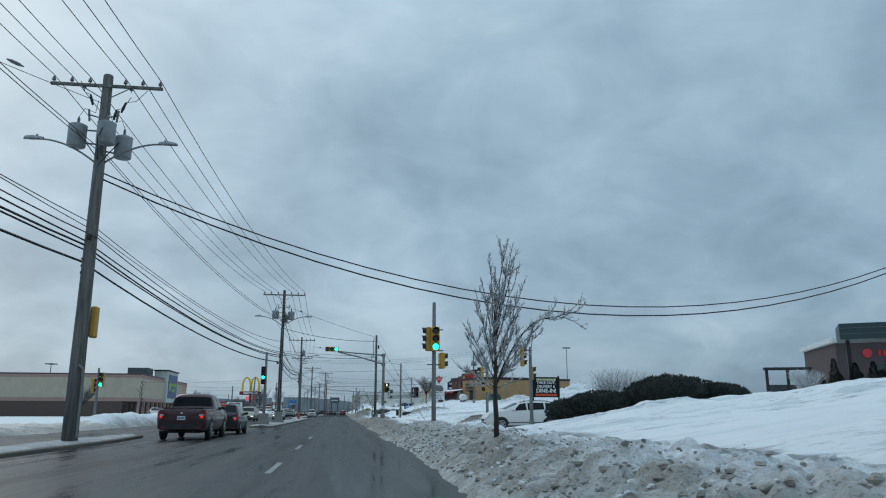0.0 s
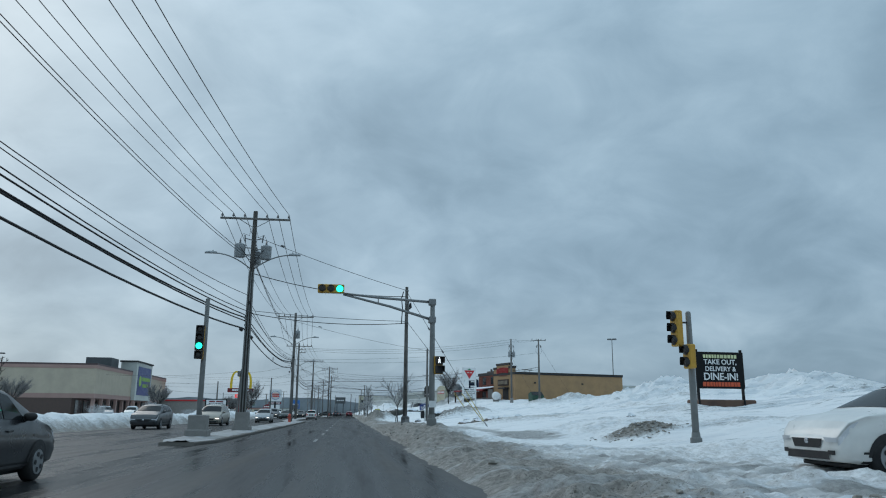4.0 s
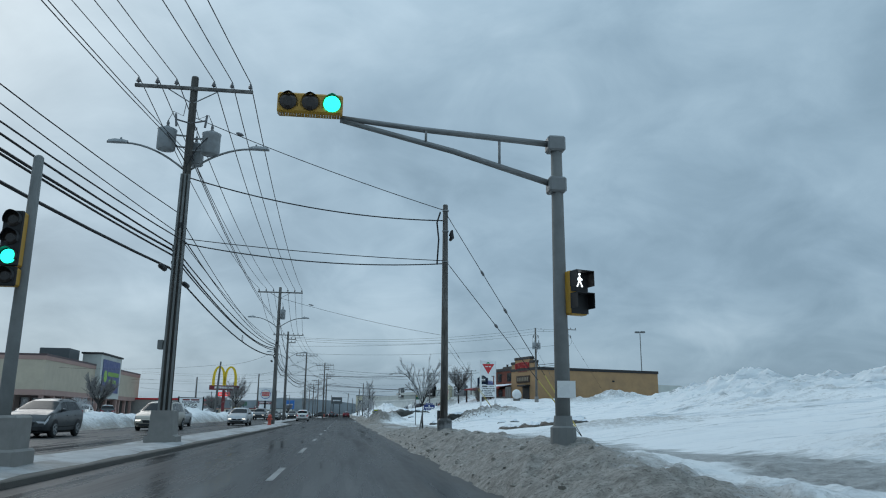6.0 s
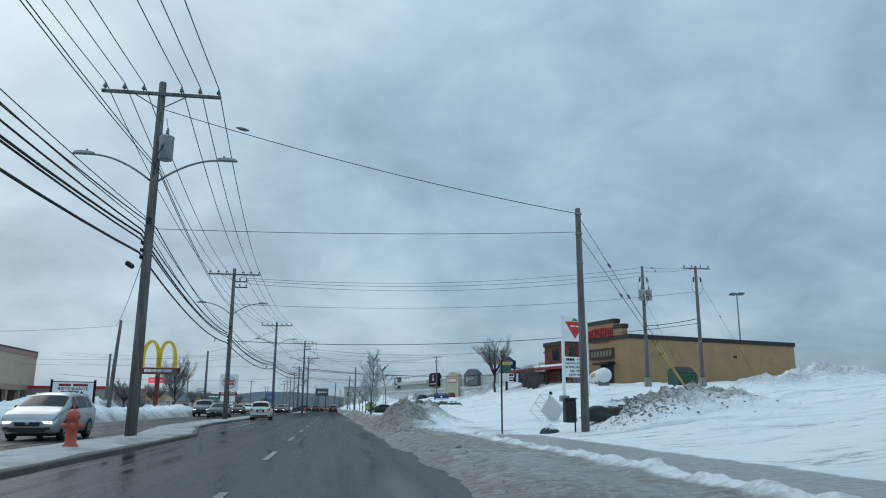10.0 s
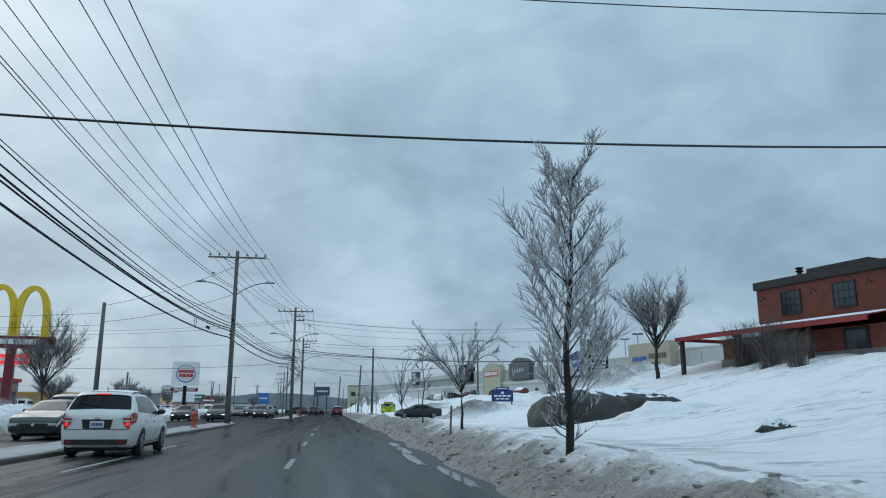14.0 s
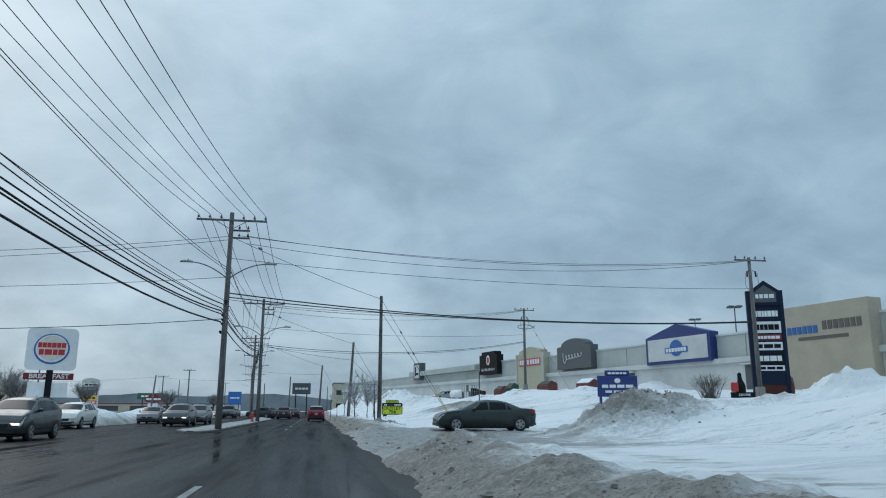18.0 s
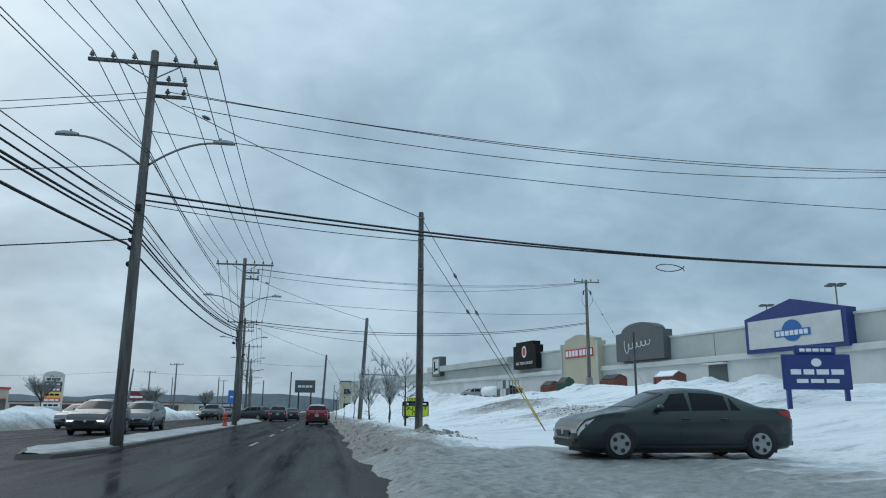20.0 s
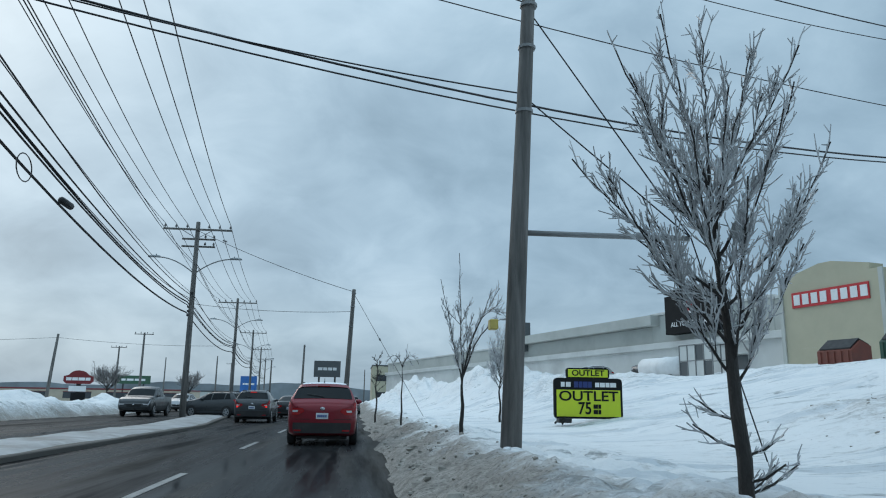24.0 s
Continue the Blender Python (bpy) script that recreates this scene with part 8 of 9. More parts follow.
        g.box(-0.16, 0.16, g1 - 0.045, g1 - 0.018, sh.top(g1) + 0.015, sh.top(g1) + 0.038, 0.004)
        part("brake_light", g, TAIL_LIT if "brake" in lit else TAIL_RED, v)
        g = Geo()
        g.tube([(0, g1 + 0.28, sh.top(g1 + 0.28)), (0, g1 + 0.2, sh.top(g1 + 0.28) + 0.15)], [0.018, 0.005], 5)
        part("aerial", g, BLACK, v)
        if kind != "hatch":
            for s in (-1, 1):
                pts = [(s * q[0], q[1], q[2]) for q in (sh.at(g1 + 0.15 + (f0 - g1 - 0.3) * k / 5, 7.8, 0.004 if k in (0, 5) else 0.045) for k in range(6))]
                g = Geo()
                g.tube(pts, 0.018, 5)
                part("roof_rail", g, TRIM, v)
    if kind == "pickup":
        g = Geo()
        g.box(-a * 0.80, a * 0.80, -h + 0.14, -0.9, 1.24, 1.285, 0.02)
        part("bed_cover", g, TRIM, v, "black bed cover")
    # nose
    nz = sh.tz[-1]
    for s in (-1, 1):
        hl = part("head_lamp", sh.end([(s * a * 0.60, s * a * 0.85, nz - 0.08), (s * a * 0.52, s * a * 0.86, nz - 0.005)], True, 0.05), HEAD_LIT if "head" in lit else CLEAR_LAMP, v, "head lamp")
        part("lamp_wrap", sh.flank([(h - 0.12, h - 0.005, 4.1), (h - 0.34, h - 0.005, 4.85)], s, 0.010), CLEAR_LAMP, hl)
        part("fog_lamp", sh.end([(s * a * 0.62, s * a * 0.80, zb + 0.06), (s * a * 0.62, s * a * 0.80, zb + 0.13)], True, 0.05), BLACK, v)
    part("grille", sh.end([(-a * 0.40, a * 0.40, zb + 0.16), (-a * 0.48, a * 0.48, nz - 0.03)], True, 0.05), BLACK, v, "dark grille")
    part("lower_grille", sh.end([(-a * 0.66, a * 0.66, zb - 0.02), (-a * 0.62, a * 0.62, zb + 0.11)], True, 0.05), TRIM, v)
    g = Geo()
    g.ball((0, h + 0.055, nz - 0.07), 0.06, 8, 5, (1, 0.25, 0.9))
    part("front_badge", g, CHROME, v)
    g = Geo()
    g.box(-a * 0.72, a * 0.72, -h * 0.88, h * 0.88, D["sill"] - 0.06, D["sill"] + 0.02, 0.02)
    g.tube([(a * 0.5, -h + 0.0, D["sill"] + 0.0), (a * 0.5, -h + 0.3, D["sill"] + 0.0)], 0.035, 8)
    part("underbody", g, BLACK, v)
    return v


WHITE_CAR, RED_CAR = car_paint("white_car_paint", (0.73, 0.72, 0.69), 0.0), car_paint("red_car_paint", (0.21, 0.006, 0.016))
DARK_CAR, BLACK_CAR = car_paint("charcoal_car_paint", (0.045, 0.05, 0.055)), car_paint("black_car_paint", (0.016, 0.017, 0.02))
GREY_CAR, SILVER_CAR = car_paint("grey_car_paint", (0.13, 0.135, 0.14)), car_paint("silver_car_paint", (0.36, 0.37, 0.38), 0.4)
MAROON_CAR, GREEN_CAR = car_paint("maroon_car_paint", (0.05, 0.012, 0.014)), car_paint("dark_green_car_paint", (0.02, 0.035, 0.032))
BEIGE_CAR = car_paint("champagne_car_paint", (0.34, 0.31, 0.26), 0.3)

vehicle("suv", RED_CAR, 0.42, 249.6 + 2.2, 0, "red compact SUV, wet and dirty, on slushy asphalt", "", 0.0, 0.02)
vehicle("hatch", WHITE_CAR, -5.95, 144.2 + 2.05, 1.0, "white compact hatchback with a snowy roof, brake lights on", "brake", 0.0, 0.035)
vehicle("pickup", MAROON_CAR, -6.35, 22.0 + 2.9, 0, "maroon pickup truck waiting in the turning lane", "brake")
vehicle("hatch", BLACK_CAR, -6.0, 30.0 + 2.0, 0, "black hatchback waiting in the turning lane with brake lights on", "brake")
vehicle("suv", DARK_CAR, -3.8, 268.5 + 2.2, 0, "dark grey SUV queueing ahead", "brake")
vehicle("suv", DARK_CAR, -7.4, 277.5 + 2.2, 62, "charcoal SUV turning across the lanes")
vehicle("sedan", BLACK_CAR, -2.9, 280 + 2.3, 0, "black sedan far ahead on the street")
vehicle("suv", GREY_CAR, 1.0, 300, 0, "grey SUV far ahead")
vehicle("hatch", BLACK_CAR, -7.4, 296, 2, "small black car far ahead")
OPP = [("suv", DARK_CAR, -13.0, 70.0, "dark SUV driving the opposite lane"), ("van", BEIGE_CAR, -11.3, 83.5, "champagne minivan with lit headlamps"), ("sedan", SILVER_CAR, -13.2, 96, "silver sedan in the far lane"),
       ("hatch", SILVER_CAR, -9.3, 104, "pale silver hatchback coming the other way"), ("sedan", GREEN_CAR, -11.0, 154.5, "dark green sedan in the opposite lane"), ("pickup", GREY_CAR, -14.2, 166, "grey pickup truck in the far lane"),
       ("suv", WHITE_CAR, -14.6, 215.5, "white SUV with lit headlamps"), ("suv", DARK_CAR, -9.4, 222.5, "charcoal SUV coming the other way"), ("sedan", GREY_CAR, -13.6, 234, "grey sedan coming the other way"), ("suv", DARK_CAR, -10.9, 196.5, "charcoal compact SUV coming the other way"),
       ("suv", GREY_CAR, -9.3, 230.5, "grey compact SUV coming the other way"), ("suv", BLACK_CAR, -12.0, 238, "black SUV coming the other way"), ("pickup", DARK_CAR, -12.2, 279, "dark pickup coming the other way"),
       ("sedan", BEIGE_CAR, -15.0, 292, "beige sedan coming the other way"), ("suv", SILVER_CAR, -14.5, 300, "silver SUV coming the other way"), ("sedan", BLACK_CAR, -14.4, 198.5, "black sedan coming the other way"), ("sedan", DARK_CAR, -15.5, 320, "dark sedan far down the street")]
for k, (kd, m, x, y, lab) in enumerate(OPP):
    vehicle(kd, m, x, y + 2.2, 180, lab + " on wet asphalt", "head" if k % 2 else "")
vehicle("sedan", GREEN_CAR, 8.3, 202.6, 90, "dark green sedan turning out of the driveway", "", gz(8.3, 202.6))
vehicle("suv", WHITE_CAR, 9.95, 32.0, 90, "white SUV waiting in the side street behind snow", "", gz(9.95, 32.0) - 0.04)
for k, (x, y, t, kd, m) in enumerate(((-30, 118, 200, "sedan", SILVER_CAR), (-29, 126, 190, "hatch", WHITE_CAR), (-31, 141, 20, "suv", DARK_CAR), (22.5, 296, 100, "suv", SILVER_CAR), (24.5, 284, 100, "sedan", BLACK_CAR), (40, 181, 80, "suv", BLACK_CAR), (-34, 214, 90, "pickup", WHITE_CAR), (-40, 236, 60, "suv", MAROON_CAR))):
    vehicle(kd, m, x, y, t, "parked snowy car on the lot beside the shops", "", gz(x, y) - 0.02, 0.06, "parked cars")

# ---- buildings ----
TAN = surf("tan_stucco", (0.36, 0.225, 0.115), 0.9, 0.12, 0.8, 25, 0.25, dirt=(0.24, 0.16, 0.10))
BRICK_RED = surf("red_brick", (0.185, 0.055, 0.036), 0.85, 0.25, 1.5, 20, 0.3)
ROOF_BLACK = surf("black_fascia", (0.014, 0.014, 0.015), 0.6, 0.2, 2, 20, 0.1)
RED_ROOF = surf("red_metal_roof", (0.30, 0.03, 0.03), 0.5, 0.12, 2, 20, 0.1)
DARK_WOOD = surf("dark_porch_wood", (0.05, 0.032, 0.024), 0.8, 0.3, 3, 25, 0.3)
WIN_DARK = glass("shop_window_glass", (0.02, 0.025, 0.03), 0.08)
WHITE_WALL = surf("pale_stucco", (0.60, 0.61, 0.59), 0.9, 0.07, 0.4, 20, 0.15, dirt=(0.38, 0.38, 0.37), dirt_amt=0.5)
SAGE_WALL = surf("sage_stucco", (0.47, 0.485, 0.455), 0.9, 0.07, 0.4, 20, 0.15, dirt=(0.32, 0.33, 0.31), dirt_amt=0.5)
CREAM = surf("cream_stucco", (0.45, 0.42, 0.31), 0.9, 0.08, 0.5, 20, 0.15)
BEIGE = surf("beige_siding", (0.43, 0.37, 0.285), 0.85, 0.1, 0.6, 20, 0.2)
PINK = surf("dusty_rose_band", (0.34, 0.22, 0.19), 0.85, 0.1, 0.6, 20, 0.2)
STONE = surf("stone_skirt", (0.20, 0.19, 0.17), 0.9, 0.25, 2, 15, 0.5)
GREEN_BOX = surf("green_skip_paint", (0.02, 0.075, 0.05), 0.55, 0.2, 2, 20, 0.1, dirt=(0.10, 0.07, 0.05))
RUST_BOX = surf("rust_red_skip_paint", (0.17, 0.045, 0.03), 0.6, 0.25, 2, 20, 0.1, dirt=(0.09, 0.06, 0.05))


def window_unit(parent, x0, x1, z0, z1, y, panes=(2, 3), fr=BLACK):
    """A framed window on a wall that faces -y, standing proud of it."""
    g = Geo()
    t = 0.07
    g.box(x0, x1, y - 0.06, y, z0, z0 + t)
    g.box(x0, x1, y - 0.06, y, z1 - t, z1)
    g.box(x0, x0 + t, y - 0.06, y, z0 + t, z1 - t)
    g.box(x1 - t, x1, y - 0.06, y, z0 + t, z1 - t)
    f = part("window_frame", g, fr, parent)
    nx, nz = panes
    for i in range(nx):
        for j in range(nz):
            a0, a1 = x0 + t + (x1 - x0 - 2 * t) * i / nx + 0.015, x0 + t + (x1 - x0 - 2 * t) * (i + 1) / nx - 0.015
            c0, c1 = z0 + t + (z1 - z0 - 2 * t) * j / nz + 0.015, z0 + t + (z1 - z0 - 2 * t) * (j + 1) / nz - 0.015
            g = Geo()
            g.box(a0, a1, y - 0.035, y - 0.01, c0, c1)
            part("pane", g, WIN_DARK, f)
    g = Geo()
    g.box(x0, x1, y - 0.01, y - 0.002, z0, z1)
    part("window_backing", g, fr, parent)


# steakhouse: local x runs north along its front, local -y faces the street
A = (29.3, 149.8)
zb = gz(27.5, 156) - 0.3
ang = math.degrees(math.atan2(0.963, -0.269))
b = thing("steakhouse", A[0], A[1], zb, ang, "tan stucco and red brick steakhouse with a red porch", "restaurant")
# local: +x = along the front (north), +y = towards the street (west); flip so that -y is the back
S = lambda z: z - zb
g = Geo()
g.box(0, 8.6, -23, 0, -1.5, S(8.1), 0.03)
part("stucco_hall", g, TAN, b, "tan stucco walls")
g = Geo()
g.prism([(0.9, S(8.0)), (8.3, S(8.0)), (8.3, S(9.2)), (7.1, S(9.2)), (7.1, S(9.85)), (2.2, S(9.85)), (2.2, S(9.2)), (0.9, S(9.2))], -0.6, 0.06)
part("stepped_parapet", g, TAN, b)
g = Geo()
g.box(-0.12, 8.7, -23.1, 0.10, S(8.05), S(8.5), 0.03)
for x0, x1, z in ((0.8, 2.3, 9.2), (2.1, 7.2, 9.85), (7.0, 8.4, 9.2)):
    g.box(x0, x1, -0.7, 0.16, S(z), S(z) + 0.42, 0.03)
part("parapet_cap", g, ROOF_BLACK, b, "black parapet trim")
g = Geo()
g.box(8.6, 19.1, -17, -2.0, -1.5, S(8.62), 0.02)
part("brick_block", g, BRICK_RED, b, "red brick two-storey block")
g = Geo()
g.box(8.5, 19.25, -17.1, -1.85, S(8.55), S(9.05), 0.03)
g.box(11.2, 15.2, -4.0, -1.9, S(9.05), S(9.3), 0.03)
part("brick_cap", g, ROOF_BLACK, b)
g = Geo()
g.tube([(17.4, -4, S(8.9)), (17.4, -4, S(9.75))], 0.15, 8)
g.tube([(17.4, -4, S(9.62)), (17.4, -4, S(9.7)), (17.4, -4, S(9.78)), (17.4, -4, S(9.92))], [0.16, 0.27, 0.16, 0.27], 8)
part("chimney_pipe", g, ROOF_BLACK, b)
# brick courses on the street side and the north side, as shallow relief
for k in range(26):
    zz_ = S(6.5) + k * 0.082
    if zz_ > S(8.55):
        break
    g = Geo()
    g.box(8.65, 19.1, -2.0, -1.988, zz_, zz_ + 0.065)
    part("brick_course", g, BRICK_RED, b)
for x0 in (11.9, 15.5):
    fw = bpy.data.objects.new("window", None)
    scene.collection.objects.link(fw)
    fw.parent = b
    fw.matrix_basis = pose(x0, -1.975, 0, 0, 0, 180)
    window_unit(fw, -1.75, -0.3, S(6.75), S(8.2), -0.0, (4, 3))
for x0 in (14.7, 11.2, 18.4):
    g = Geo()
    g.tube([(x0, -2.0, S(7.9)), (x0, -1.6, S(8.05)), (x0, -1.45, S(7.9))], 0.025, 5)
    g.tube([(x0, -1.45, S(7.92)), (x0, -1.45, S(7.75))], [0.03, 0.14], 8)
    part("gooseneck_lamp", g, ROOF_BLACK, b)
# porch
g = Geo()
g.sheet([[(8.65, -1.95, S(6.35)), (8.65, 2.3, S(5.6))], [(22.0, -1.95, S(6.35)), (22.0, 2.3, S(5.6))]])
g.sheet([[(8.65, -1.95, S(6.22)), (8.65, 2.3, S(5.45))], [(22.0, -1.95, S(6.22)), (22.0, 2.3, S(5.45))]])
g.box(8.65, 22.0, 2.2, 2.34, S(5.38), S(5.62))
g.box(21.9, 22.04, -2, 2.3, S(5.4), S(5.62))
part("porch_roof", g, RED_ROOF, b, "red metal porch roof dusted with snow")
g = Geo()
g.sheet([[(9.0, -1.8, S(6.36)), (9.0, 1.2, S(5.83))], [(20.5, -1.8, S(6.36)), (20.8, 1.5, S(5.78))]])
part("porch_snow", g, PURE_SNOW, b)
g = Geo()
g.box(8.6, 19.1, -2.0, 1.2, -1.5, S(5.3), 0.02)
part("porch_wall", g, BRICK_RED, b, "red clapboard lower wall")
g = Geo()
g.box(8.6, 19.2, 1.2, 1.3, -1.5, S(4.1), 0.02)
part("stone_skirt", g, STONE, b)
for x0 in (12.2, 17.0, 21.7):
    g = Geo()
    g.box(x0 - 0.12, x0 + 0.12, 1.9, 2.14, -1.5, S(5.5), 0.02)
    g.tube([(x0, 2.0, S(4.9)), (x0 + 0.5, 2.0, S(5.5))], 0.06, 4)
    part("porch_post", g, DARK_WOOD, b)
for x0, x1, z0, z1 in ((9.4, 10.8, 3.4, 5.2), (14.0, 15.6, 4.2, 5.2)):
    g = Geo()
    g.box(x0, x1, 1.2, 1.26, S(z0), S(z1))
    o = part("porch_door" if x1 < 12 else "porch_window", g, ROOF_BLACK, b)
    g = Geo()
    g.box(x0 + 0.15, x1 - 0.15, 1.26, 1.28, S(z0 + 0.3), S(z1 - 0.15))
    part("pane", g, WIN_DARK, o)
# raised sign: plain arched letter blocks
NEON_RED = surf("neon_red_sign", (0.36, 0.02, 0.02), 0.4)
for k in range(8):
    g = Geo()
    x0 = 6.9 - k * 0.57
    lift = 0.18 * math.sin(math.pi * (k + 0.5) / 8)
    w = 0.40 + 0.06 * (k % 2)
    g.box(x0 - w, x0 - w + 0.13, 0.06, 0.22, S(8.35 + lift), S(9.3 + lift), 0.02)
    g.box(x0 - 0.14, x0, 0.06, 0.22, S(8.35 + lift), S(9.25 + lift), 0.02)
    zq = (8.36, 8.74, 9.12)[k * 2 % 3] + lift
    g.box(x0 - w + 0.1, x0 - 0.1, 0.06, 0.22, S(zq), S(zq + 0.18), 0.02)
    part("sign_block", g, NEON_RED, b, "red raised sign block")
g = Geo()
for k in range(6):
    g.box(6.0 - k * 0.5 - 0.3, 6.0 - k * 0.5, 0.06, 0.1, S(7.9), S(8.05))
part("sign_bar", g, SIGN_MAROON, b)
g = Geo()
g.box(2.4, 6.6, 0.05, 0.14, S(6.2), S(7.3), 0.02)
sb = part("sign_panel", g, DARK_WOOD, b, "dark painted sign panel")
g = Geo()
for k in range(7):
    g.box(2.8 + 0.52 * k, 3.14 + 0.52 * k, 0.14, 0.16, S(6.45), S(7.05))
part("lettering_bar", g, surf("faded_cream_paint", (0.20, 0.17, 0.12), 0.6), sb)
g = Geo()
g.box(2.6, 4.8, -0.05, 0.03, -1.5, S(5.6))
part("doorway", g, ROOF_BLACK, b)
g = Geo()
g.box(2.3, 5.1, 0.0, 0.9, S(5.6), S(5.85), 0.03)
part("door_canopy", g, ROOF_BLACK, b)
for x0 in (-4.0, -14):
    g = Geo()
    g.box(-0.12, -0.02, x0 - 0.2, x0 + 0.2, S(6.5), S(6.75), 0.02)
    part("wall_lamp", g, ROOF_BLACK, b)

# white display tank in front
zt = gz(25.6, 149)
t = thing("propane_tank", 25.75, 148.8, zt, -14, "long white cylindrical tank with faded lettering on saddles", "tank")
g = Geo()
zc = 4.15 - zt
pts, rr = [], []
for yy, r in ((-4.3, 0.05), (-4.25, 0.35), (-4.05, 0.58), (-3.7, 0.68), (3.7, 0.68), (4.05, 0.58), (4.25, 0.35), (4.3, 0.05)):
    pts.append((0, yy, zc))
    rr.append(r)
g.tube(pts, rr, 20)
part("shell", g, WHITE_PAINT, t, "", True)
for yy in (-3.0, 0, 3.0):
    g = Geo()
    g.box(-0.5, 0.5, yy - 0.1, yy + 0.1, -0.3, zc - 0.45, 0.02)
    part("saddle", g, CONCRETE, t)
g = Geo()
for k in range(8):
    g.box(-0.70, -0.66, -2.2 + k * 0.5, -1.85 + k * 0.5, zc - 0.1, zc + 0.25)
part("lettering_bar", g, surf("faded_gold_paint", (0.45, 0.36, 0.18), 0.6), t)
# wooden fence screen, dumpster
fe = thing("screen_fence", 25.9, 155.6, gz(25.9, 155.6), 16, "grey board screen beside the tank", "fence")
for k in range(7):
    g = Geo()
    g.box(-0.03, 0.03, k * 0.28 - 1.0, k * 0.28 - 0.75, -0.5, 1.9, 0.01)
    part("board", g, POLE_GREY, fe)


def skip(x, y, turn, m, w=2.4, d=1.5, h=1.5, lab="steel dumpster with a sloped lid beside the mall", snow=False):
    zb = gz(x, y)
    s = thing("dumpster", x, y, zb, turn, lab, "dumpster", "dumpsters")
    g = Geo()
    g.prism([(-d / 2, -0.2), (d / 2, -0.2), (d / 2, h), (0, h + 0.25), (-d / 2, h * 0.75)], -w / 2, w / 2, "x")
    part("bin", g, m, s)
    g = Geo()
    for k in range(5):
        xx = -w / 2 + w * (k + 0.5) / 5
        g.box(xx - 0.04, xx + 0.04, -d / 2 - 0.05, -d / 2, 0, h * 0.72)
    part("rib", g, m, s)
    g = Geo()
    g.prism([(-d / 2 + 0.05, h * 0.75 + 0.06), (0, h + 0.28), (d / 2, h + 0.03), (d / 2, h + 0.1), (0, h + 0.36), (-d / 2 + 0.05, h * 0.75 + 0.12)], -w / 2 + 0.1, w / 2 - 0.1, "x")
    part("lid", g, PURE_SNOW if snow else BLACK, s, "snow on the lid" if snow else "black lid")


skip(31.2, 142.5, 15, GREEN_BOX, 2.2, 1.4, 1.3, "green steel dumpster beside the tan wall")
skip(24.3, 262.8, -75, RUST_BOX, 1.9, 1.3, 0.85)
skip(24.8, 259.4, -75, GREEN_BOX, 1.6, 1.1, 0.9)
skip(27.9, 254.5, -75, RUST_BOX, 2.4, 1.4, 0.8)
skip(31.4, 250, -75, RUST_BOX, 2.6, 1.5, 0.95, "rust-red dumpster with snow on its lid beside the mall", True)

# strip mall along the right
zb = 2.6
ang = math.degrees(math.atan2(-0.969, 0.248))
m_ = thing("strip_mall", 20.0, 322.0, zb, ang, "long pale stucco strip mall with raised shop fronts", "shopping centre")
S = lambda z: z - zb
# local x along the facade towards the south, local -y faces the street
for x0, x1, zt, nm in ((-50, 30, 8.0, "wall"), (30, 44, 8.9, "wall"), (44, 95, 8.75, "wall"), (95, 113, 9.1, "wall")):
    g = Geo()
    g.box(x0, x1, 0, 40, -3.0, S(zt), 0.03)
    part(nm, g, SAGE_WALL, m_, "pale stucco wall")
    g = Geo()
    g.box(x0, x1, -0.12, 0.4, S(zt), S(zt) + 0.22, 0.02)
    part("coping", g, WHITE_WALL, m_)
g = Geo()
g.box(-50, 113, -0.6, 0.0, S(5.9), S(6.45), 0.05)
part("ledge", g, WHITE_WALL, m_, "white projecting ledge")
g = Geo()
g.box(-50, 113, -0.25, 0.0, -3.0, S(5.9))
part("lower_wall", g, WHITE_WALL, m_)
for k in range(11):
    g = Geo()
    x0 = 46 + k * 6.3
    g.box(x0 - 0.03, x0 + 0.03, -0.015, 0.0, S(6.5), S(8.6))
    part("control_joint", g, SIGN_GREY, m_)
for x0, w, h in ((70.5, 2.4, 3.0), (40.3, 1.2, 2.1), (47.2, 1.1, 2.1), (66, 1.1, 2.1), (90, 2.4, 3.0)):
    g = Geo()
    g.box(x0, x0 + w, -0.33, -0.25, -3.0, S(5.6) if h > 2.5 else S(4.9), 0.01)
    part("service_door", g, SIGN_GREY, m_, "grey service door")
    g = Geo()
    g.box(x0 - 0.15, x0 + w + 0.15, -0.9, -0.25, S(5.65) if h > 2.5 else S(4.95), S(5.8) if h > 2.5 else S(5.05), 0.02)
    part("door_hood", g, WHITE_WALL, m_)


def fascia(x0, x1, z0, z1, m, name, label, outline=None, dy=-0.9):
    g = Geo()
    g.prism(outline or [(x0, S(z0)), (x1, S(z0)), (x1, S(z1)), (x0, S(z1))], dy, 0.3)
    return part(name, g, m, m_, label)


f = fascia(3.0, 6.4, 7.2, 10.6, SIGN_GREY, "shop_sign", "grey square shop sign panel")
g = Geo()
g.box(3.5, 5.9, -0.95, -0.9, S(7.6), S(10.2))
part("panel", g, WHITE_WALL, f)
g = Geo()
g.box(3.9, 4.4, -0.99, -0.95, S(8.0), S(9.8))
g.box(4.55, 5.6, -0.99, -0.95, S(8.2), S(8.6))
part("emblem", g, SIGN_BLACK, f)
fascia(0.5, 31, 8.0, 8.9, SAGE_WALL, "parapet", "")
f = fascia(33.0, 39.2, 7.0, 10.4, SIGN_BLACK, "shop_sign", "black square shop sign with a round emblem", [(33, S(7.0)), (39.2, S(7.0)), (39.2, S(10.15)), (38.5, S(10.15)), (38.5, S(10.7)), (33.8, S(10.7)), (33.8, S(10.2)), (33, S(10.2))])
g = Geo()
